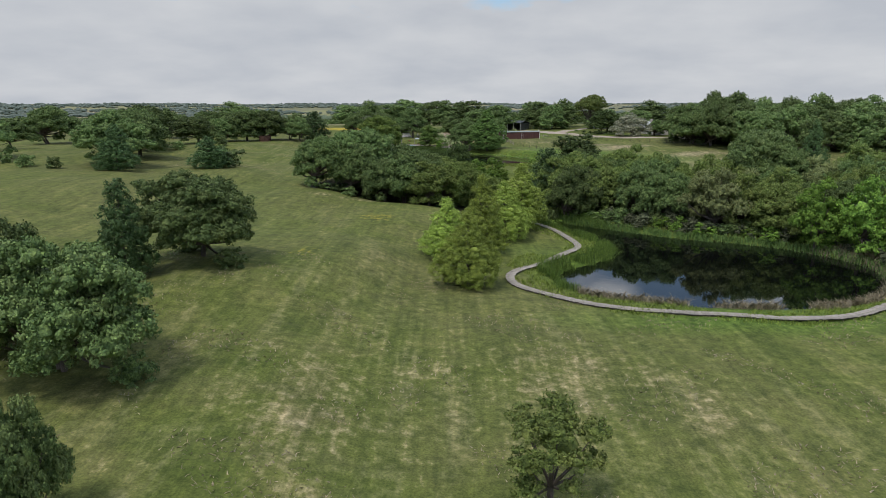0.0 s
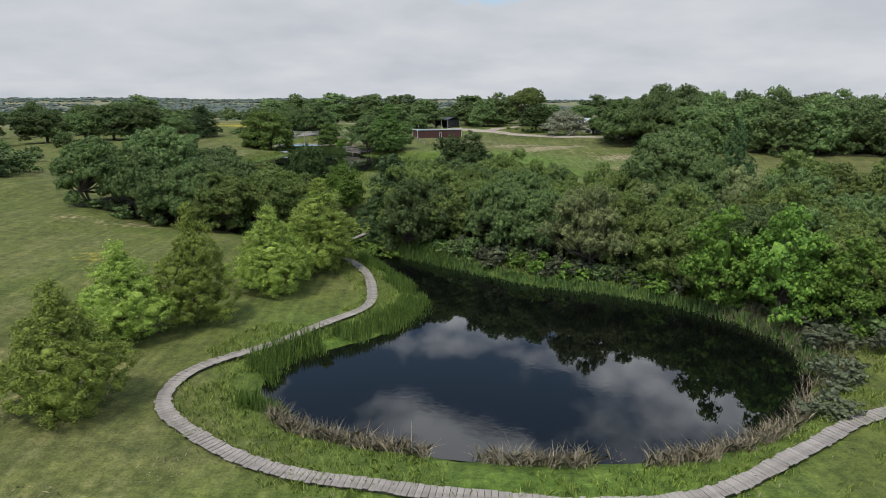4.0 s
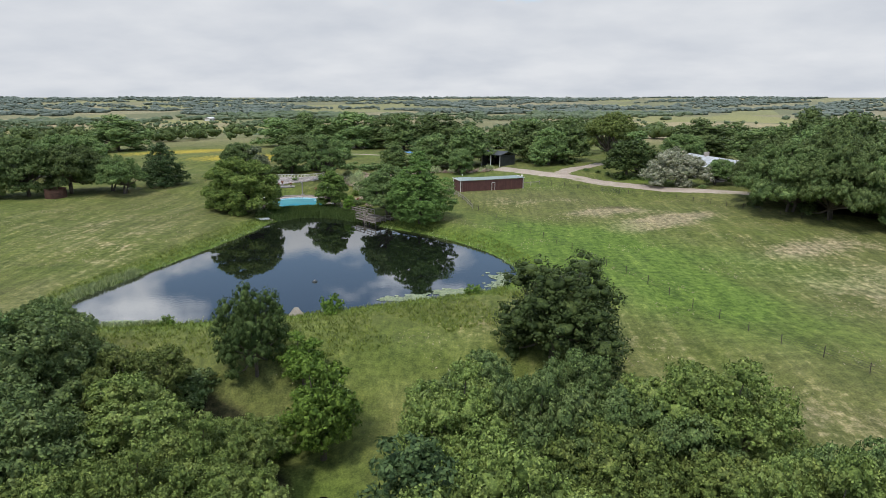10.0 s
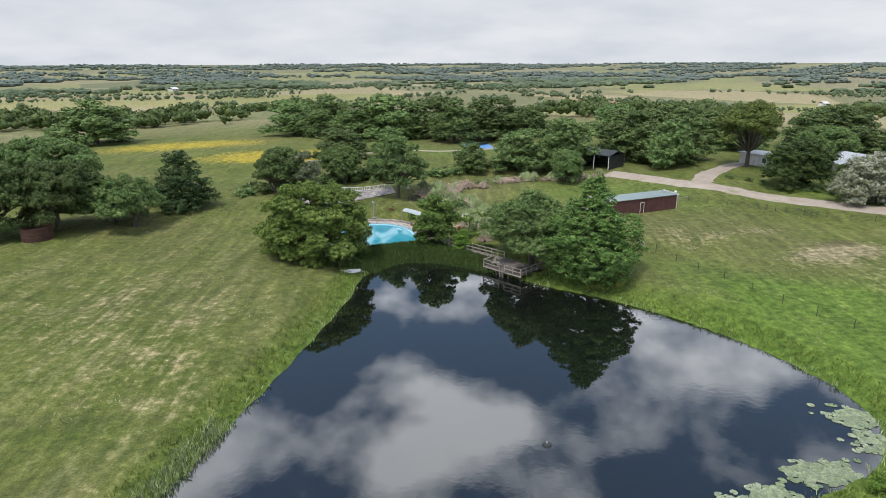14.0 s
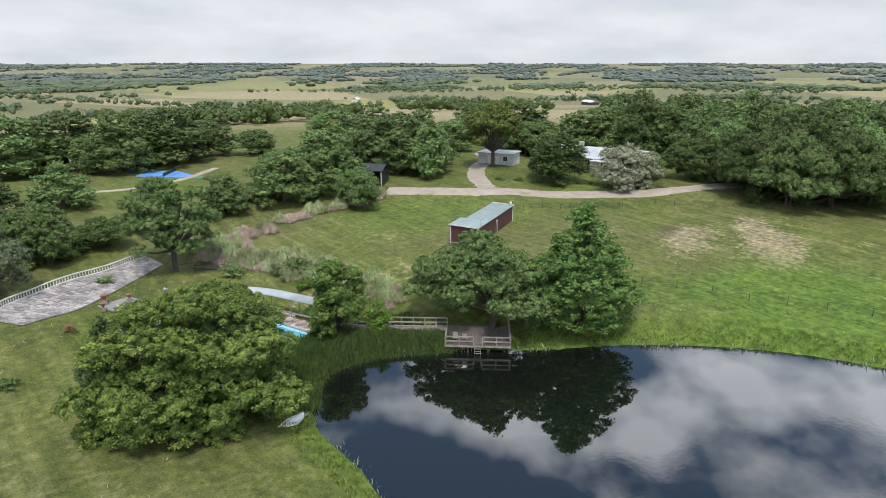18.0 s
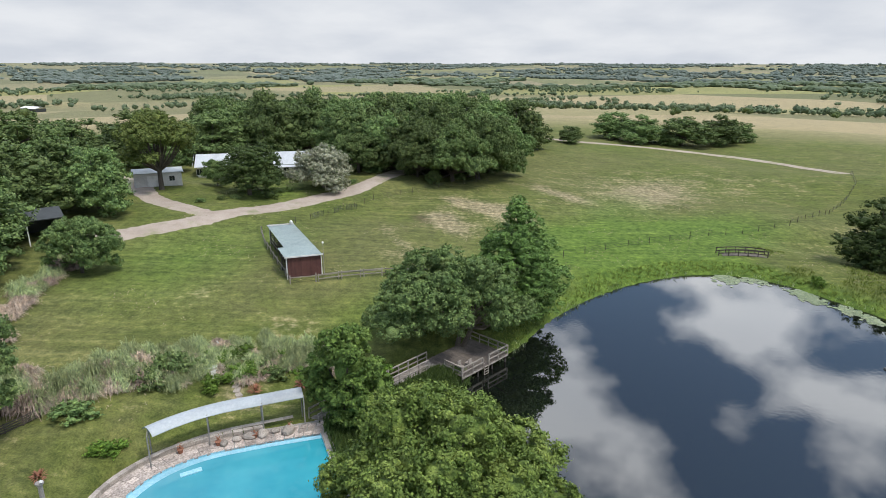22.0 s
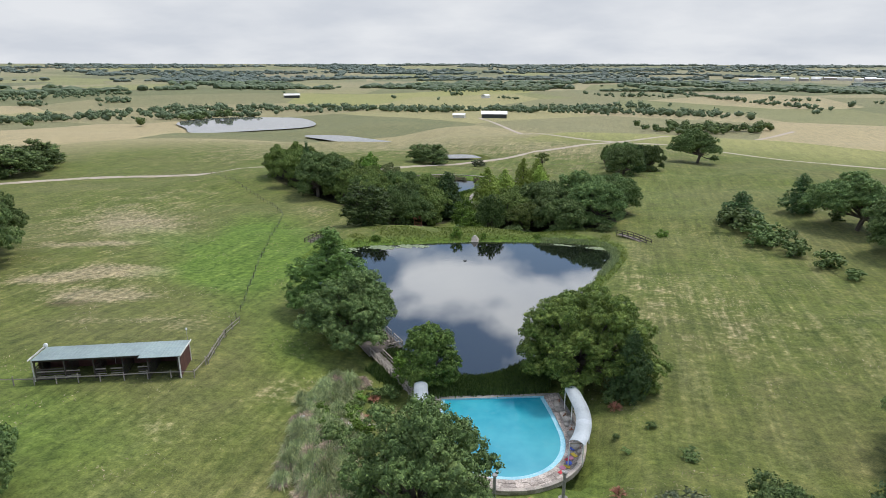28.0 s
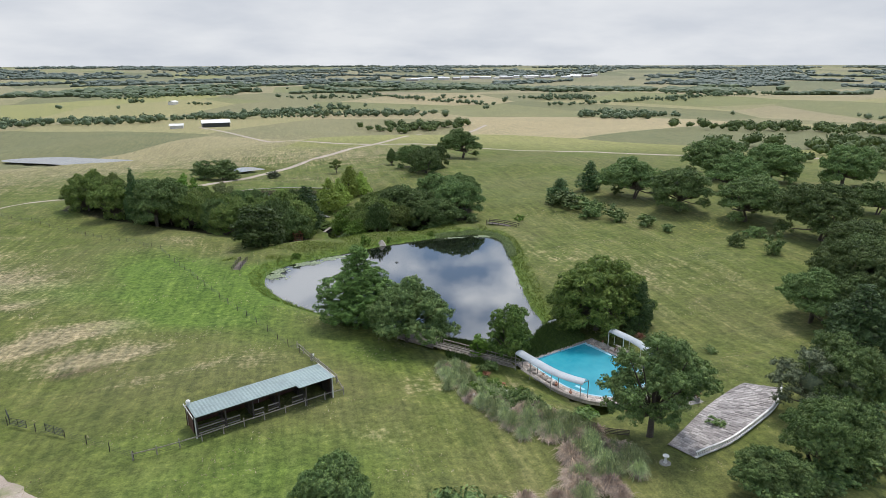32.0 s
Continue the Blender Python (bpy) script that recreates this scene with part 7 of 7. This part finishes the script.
def house():
    turn = math.degrees(math.atan2(0.97, -0.22))
    gz = 3.5
    ob = thing("ranch_house", (97.0, 286.5, gz), "long white ranch house with pale metal roof and columned porch", "house", turn=turn)
    L, W, H = 26, 9, 2.8
    part("wall", one(box, (-L / 2, -W / 2, -0.6), (L / 2, W / 2, H)), M_WALL, ob)
    part("roof", one(gable, L, W + 1, H + 0.1, H + 2.2, 0.6), M_ROOF, ob, "pale standing-seam metal roof")
    for k in range(14):
        x = -L / 2 + 1 + k * 2
        for s in (-1, 1):
            part("seam", one(beam, (x, s * (W / 2 + 1.1), H + 0.12), (x, 0.0, H + 2.36), 0.04, 0.06), M_ROOF, ob)
    # porch towards the drive, local +y
    part("porch_roof", one(box, (-L / 2, W / 2 + 1.1, H - 0.25), (-L / 2 + 12, W / 2 + 4.0, H - 0.1)), M_ROOF, ob, "flat metal porch roof")
    part("porch_floor", one(box, (-L / 2, W / 2 + 0.01, -0.5), (-L / 2 + 12, W / 2 + 3.9, 0.1)), M_CONCRETE, ob)
    for k in range(6):
        part("column", one(box, (-L / 2 + 0.3 + 2.2 * k, W / 2 + 3.5, 0.1), (-L / 2 + 0.6 + 2.2 * k, W / 2 + 3.8, H - 0.25), 0.02), M_WHITE, ob)
    for k in range(7):
        x = -L / 2 + 2.2 + 3.9 * k
        window(ob, x, W / 2, 0.9, 1.3, 1.4, 1)
        window(ob, x, -W / 2, 0.9, 1.3, 1.4, -1)
    part("chimney", one(box, (4, -0.5, H + 1.5), (5.2, 0.5, H + 3.4)), M_STONE, ob)
    wing = thing("garage", (75.4, 301.4, ground_z(75.4, 301.4)), "low white-walled garage with a flat metal roof", "garage", turn=-66.5)
    part("wall", one(box, (-4.5, -3, -0.5), (4.5, 3, 2.7)), M_WALL, wing)
    part("roof", one(box, (-4.9, -3.4, 2.7), (4.9, 3.4, 2.86)), M_ROOF, wing, "flat pale metal roof")
    part("garage_door", one(box, (-2.0, -3.05, 0), (0.8, -2.98, 2.2)), M_WHITE, wing)
    window(wing, 2.6, -3.0, 1.0, 1.0, 1.0, -1)


house()


def carport(x, y, turn):
    ob = thing("metal_barn", (x, y, ground_z(x, y)), "dark green metal barn with an open front and white corner posts", "barn", turn=turn)
    part("wall", one(box, (-4.5, 2.9, -0.3), (4.5, 3.0, 3.4)), M_DARKMETAL, ob)
    part("wall", one(box, (-4.5, -3, -0.3), (-4.4, 2.9, 3.4)), M_DARKMETAL, ob)
    part("wall", one(box, (4.4, -3, -0.3), (4.5, 2.9, 3.4)), M_DARKMETAL, ob)
    part("roof", one(gable, 9, 6, 3.5, 4.4, 0.3), M_DARKMETAL, ob, "dark green metal gable roof")
    for px in (-4.4, 0, 4.4):
        part("post", one(box, (px - 0.08, -3.1, -0.3), (px + 0.08, -2.95, 3.4)), M_WHITE, ob, "white post")


carport(36.4, 305.2, -52)


def court():
    z = ground_z(9, 346) + 0.08
    ob = thing("sports_court", (9, 345.5, z), "blue and green hard sports court with white lines", "court", turn=-40)
    part("apron", one(box, (-9, -6.0, -0.4), (9, 6.0, 0.0)), M_COURTGREEN, ob, "green painted apron")
    part("playing_surface", one(box, (-6.8, -3.8, 0.0), (6.8, 3.8, 0.012)), M_COURT, ob, "blue painted surface")
    for lo, hi in (((-6.7, -3.7), (6.7, -3.62)), ((-6.7, 3.62), (6.7, 3.7)), ((-6.7, -3.7), (-6.62, 3.7)), ((6.62, -3.7), (6.7, 3.7)), ((-2.2, -3.7), (-2.12, 3.7)), ((2.12, -3.7), (2.2, 3.7)), ((-6.7, -0.04), (-2.2, 0.04)), ((2.2, -0.04), (6.7, 0.04))):
        part("line", one(box, (*lo, 0.012), (*hi, 0.017)), M_WHITE, ob, "white line")
    for y in (-3.9, 3.9):
        part("net_post", one(limb, (0, y, 0), (0, y, 1.0), 0.05, 0.05), M_DARKMETAL, ob)
    part("net", one(box, (-0.01, -3.9, 0.15), (0.01, 3.9, 0.92)), M_DARKMETAL, ob, "dark net")


court()
FAR_BUILDINGS = [("far_barn", 105, -330, 26, 14, 4.6, 7.2, 12, "white-roofed hay barn in open pasture"), ("far_shed", 140, -318, 12, 8, 3, 4.4, 5, "low grey farm building beside the barn"), ("farmhouse", 549, 1044, 13, 9, 4, 6.5, 30, "white farmhouse far off among fields"),
                 ("far_barn", 700, 700, 30, 12, 4.5, 6.5, 60, "long pale farm shed across the fields"), ("farmhouse", 1080, 1600, 22, 12, 5, 8, 10, "white farm building on the plain"), ("farmhouse", -640, 1700, 26, 14, 6, 9, 80, "white farm building near the horizon"),
                 ("far_barn", 620, -820, 30, 14, 5, 8, 35, "pale barn far across the pasture"), ("farmhouse", 260, -1000, 18, 11, 5, 7.5, 70, "small white farmhouse far off"), ("far_barn", 900, 220, 28, 14, 5, 8, 20, "cream barn in a hay field"), ("farmhouse", -80, 1000, 20, 12, 5, 8, 15, "white farmhouse beyond the oaks")]
for nm, x, y, l, w, h, hr, a, lab in FAR_BUILDINGS:
    fb = thing(nm, (x, y, ground_z(x, y)), lab, "building", "far buildings", a)
    if nm == "far_barn":
        part("wall", one(box, (-l / 2, w / 2 - 0.2, -2), (l / 2, w / 2, h)), M_DARKMETAL, fb)
        part("wall", one(box, (-l / 2, -w / 2, -2), (-l / 2 + 0.2, w / 2 - 0.2, h)), M_DARKMETAL, fb)
        part("wall", one(box, (l / 2 - 0.2, -w / 2, -2), (l / 2, w / 2 - 0.2, h)), M_DARKMETAL, fb)
        for k in range(5):
            px = -l / 2 + 0.3 + k * (l - 0.6) / 4
            part("post", one(box, (px - 0.15, -w / 2, -2), (px + 0.15, -w / 2 + 0.3, h)), M_WHITE, fb)
    else:
        part("wall", one(box, (-l / 2, -w / 2, -2), (l / 2, w / 2, h)), M_WALL, fb)
        for k in range(4):
            window(fb, -l / 2 + l * (k + 0.5) / 4, -w / 2, h * 0.3, l * 0.08, h * 0.4, 1)
    part("roof", one(gable, l, w, h, hr, 0.8), M_WHITE, fb, "bright metal roof")

trng = random.Random(14)
for k in range(26):
    x = -420 - 34 * k + trng.uniform(-14, 14)
    y = -2175 - 4 * k + trng.uniform(-70, 70)
    l, w, h = trng.uniform(22, 60), trng.uniform(14, 26), trng.uniform(5, 9)
    tw = thing("town_building", (x, y, ground_z(x, y)), "pale flat-sided building in the far town", "building", "buildings of the far town", trng.uniform(-20, 20))
    part("wall", one(box, (-l / 2, -w / 2, -3), (l / 2, w / 2, h)), M_WALL if k % 3 else M_STONE, tw)
    part("roof", one(gable, l, w, h, h + 2.5, 0.6), M_WHITE if k % 2 else M_ROOF, tw, "pale metal roof")


def sundial(x, y):
    ob = thing("sundial", (x, y, ground_z(x, y)), "white stone sundial pedestal on a round base in the lawn", "sundial")
    part("base", one(lathe, [(0.62, -0.1), (0.62, 0.08), (0.5, 0.12)], 18), M_CONCRETE, ob)
    part("pedestal", one(lathe, [(0.24, 0.1), (0.14, 0.25), (0.12, 0.75), (0.2, 0.9)], 14), M_WHITE, ob)
    part("dial", one(lathe, [(0.2, 0.9), (0.36, 0.95), (0.36, 1.0), (0.3, 1.02)], 18), M_WHITE, ob)


sundial(-11.6, 287.4)
fence("low_fence", [(-7.6, 278.4), (-11.2, 280.4)], 1.2, 0.9, 4, "short dark slatted fence panel under the oak", 0.05, M_DARKWOOD, (0.04, 0.12))
TOY_COLOURS = (("red plastic", (0.55, 0.04, 0.05)), ("blue plastic", (0.06, 0.12, 0.55)), ("yellow plastic", (0.7, 0.5, 0.05)), ("pink plastic", (0.65, 0.25, 0.35)))
for k in range(9):
    nm, col = TOY_COLOURS[k % 4]
    mat = bpy.data.materials.get(nm) or surface(nm, tuple(0.8 * v for v in col), col, 2.0, 0.4, 0.05)
    a = 0.35 + 0.07 * k
    q = swim(-8.0 * math.cos(a) + trng.uniform(-0.3, 0.3), 7.8 + 9.1 * math.sin(a) + trng.uniform(-0.3, 0.3), -0.7)
    toy = thing("pool_toy", q, nm + " pool float lying on the paving", "toy", "toys by the pool", trng.uniform(0, 360))
    part("ring" if k % 2 else "board", one(lathe, [(0.12, 0.0), (0.3, 0.0), (0.34, 0.05), (0.3, 0.1), (0.12, 0.1)], 14) if k % 2 else one(box, (-0.4, -0.22, 0.0), (0.4, 0.22, 0.07), 0.03), mat, toy)

# ---- the wide country: woods, hedges and single trees to the horizon ----


def far_woods():
    rng = np.random.default_rng(5)

    def fbm(x, y, s):
        return (np.sin(x / s + 1.7 * np.sin(y / s * 0.8 + 0.5)) + np.sin(y / s * 1.1 + 1.9 * np.sin(x / s * 0.6 + 2)) + 0.7 * np.sin((x - y) / s * 1.9 + 1) + 0.5 * np.sin((x + 1.3 * y) / s * 3.1)) / 2

    pts = []
    # woods
    for n, r0, r1, size, cut in ((36000, 340, 1300, 110, 1.02), (30000, 1300, 2400, 150, 0.25), (40000, 2400, 4500, 190, -0.02)):
        r, a = np.sqrt(r0 * r0 + (r1 * r1 - r0 * r0) * rng.random(n)), rng.random(n) * 2 * math.pi
        x, y = 20 + r * np.cos(a), 190 + r * np.sin(a)
        open_land = (np.abs(y - (x - 130) * 0.2) < 260) & (x > 130) & (x < 560)
        open_land |= (y < 120) & (y > -420) & (np.abs(x - 60) < 330)
        pts.append(np.stack([x, y], 1)[(fbm(x, y, size) > cut) & ~open_land])
    # hedges: closed rows along the edges of the fields
    for k in range(48):
        rr, aa = 420 + 3000 * rng.random() ** 1.1, rng.random() * 2 * math.pi
        cx, cy = 20 + rr * math.cos(aa), 190 + rr * math.sin(aa)
        th = 0.4 + (math.pi / 2) * rng.integers(0, 2) + rng.normal() * 0.12
        half = 200 + 300 * rng.random()
        m = int(half * 2 / 8.0)
        s = np.linspace(-1, 1, m) * half
        bow = rng.normal() * 20 * (s / half) ** 2
        hx, hy = cx + s * math.cos(th) - bow * math.sin(th) + rng.normal(size=m) * 2.5, cy + s * math.sin(th) + bow * math.cos(th) + rng.normal(size=m) * 2.5
        ok = (np.hypot(hx - 20, hy - 190) > 340) & ~((np.abs(hy - (hx - 130) * 0.2) < 260) & (hx > 130) & (hx < 560)) & ~((hy < 120) & (hy > -420) & (np.abs(hx - 60) < 330))
        pts.append(np.stack([hx, hy], 1)[ok])
    # the dark belts that close the eastern and southern pastures
    for (x0, y0), (x1, y1), m, wide in (((620, 420), (700, 60), 70, 22), ((700, 60), (560, -420), 90, 26), ((560, -420), (220, -560), 70, 24), ((220, -560), (-160, -520), 60, 26), ((-160, -330), (-40, -300), 26, 12), ((-330, -120), (-520, -60), 40, 20), ((250, 540), (330, 500), 30, 14), ((-260, 420), (-120, 470), 40, 18), ((150, 470), (60, 480), 24, 12), ((-190, 300), (-300, 260), 30, 20), ((-210, 60), (-330, 120), 36, 30)):
        m = int(m * 2.4)
        t = rng.random(m)
        pts.append(np.stack([x0 + (x1 - x0) * t + rng.normal(size=m) * wide, y0 + (y1 - y0) * t + rng.normal(size=m) * wide], 1))
    # single trees
    m = 170
    r, a = 300 + 1700 * rng.random(m) ** 0.8, rng.random(m) * 2 * math.pi
    pts.append(np.stack([20 + r * np.cos(a), 190 + r * np.sin(a)], 1))
    P = np.concatenate(pts)
    P = P[~((np.abs(P[:, 0] + 850) < 520) & (P[:, 1] > -2330) & (P[:, 1] < -1950))]
    road_d = np.minimum(along(P[:, 0], P[:, 1], GRAVEL_ROAD), along(P[:, 0], P[:, 1], BARN_LANE))
    wet = np.zeros(len(P), bool)
    for px, py, pa, pb, turn, _ in FAR_PONDS:
        u, v, c, sn = P[:, 0] - px, P[:, 1] - py, math.cos(math.radians(turn)), math.sin(math.radians(turn))
        wet |= np.hypot((u * c + v * sn) / (pa + 12), (v * c - u * sn) / (pb + 12)) < 1
    P = P[(road_d > 12) & ~wet & (np.hypot(P[:, 0] - 110, P[:, 1] + 325) > 34)]
    D = np.hypot(P[:, 0] - 20, P[:, 1] - 190)
    Z = land(P[:, 0], P[:, 1])
    ico = {}
    for lev in (1, 2):
        b = bmesh.new()
        bmesh.ops.create_icosphere(b, subdivisions=lev, radius=1.0)
        ico[lev] = np.array([v.co[:] for v in b.verts]), np.array([[v.index for v in f.verts] for f in b.faces])
        b.free()
    near, mid_way, V, F, base, haze, haze_faces, haze_base = [], [], [], [], 0, [], [], 0
    for (x, y), d, z in zip(P, D, Z):
        h = 5.0 + 6.5 * rng.random() ** 1.2
        w = h * (0.55 + 0.35 * rng.random())
        if d < 1500:
            for k in range(6 if d < 640 else 2):
                aa, rr = rng.random() * 6.28, w * 0.55 * rng.random() ** 0.5
                cr = w * ((0.34 if d < 640 else 0.5) + 0.2 * rng.random())
                (near if d < 640 else mid_way).append((x + rr * math.cos(aa), y + rr * math.sin(aa), z + h * (0.3 + 0.42 * rng.random() * (1 - 0.4 * rr / w)), cr, cr * 0.8))
            continue
        grow = 1.0
        if d > 1400:
            w, h = w * (1.2 + 1.3 * rng.random()), h * (0.8 + 0.5 * rng.random())
        iv, fi = ico[1]
        for k in range(1):
            c = np.array([x + rng.normal() * w * 0.35 * k, y + rng.normal() * w * 0.35 * k, z + h * 0.42])
            jit = 1 + 0.45 * (rng.random(len(iv)) - 0.5)
            lump = c + iv * np.array([w, w, h * 0.6]) * (1.0 if not k else 0.75) * grow * jit[:, None]
            # farthest lumps get the leaf colour with most haze painted in
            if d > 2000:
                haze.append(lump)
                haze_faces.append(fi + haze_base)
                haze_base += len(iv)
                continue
            V.append(lump)
            F.append(fi + base)
            base += len(iv)
    tagged(new("hedgerow_trees", leaf_mesh("hedgerow_trees", near, 6, 0.62, M_LIVE, rng, core=0.82, long=1.2)), "dark oaks and hedgerows across the fields", "trees", kind="stuff")
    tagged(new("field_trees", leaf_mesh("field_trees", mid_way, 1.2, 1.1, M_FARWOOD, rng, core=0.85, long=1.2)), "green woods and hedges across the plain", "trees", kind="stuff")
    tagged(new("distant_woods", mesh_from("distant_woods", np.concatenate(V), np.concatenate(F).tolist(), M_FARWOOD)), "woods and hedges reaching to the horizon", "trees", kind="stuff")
    tagged(new("horizon_woods", mesh_from("horizon_woods", np.concatenate(haze), np.concatenate(haze_faces).tolist(), M_HAZEWOOD)), "woods closing the horizon, greyed by haze in their colour", "trees", kind="stuff")


far_woods()
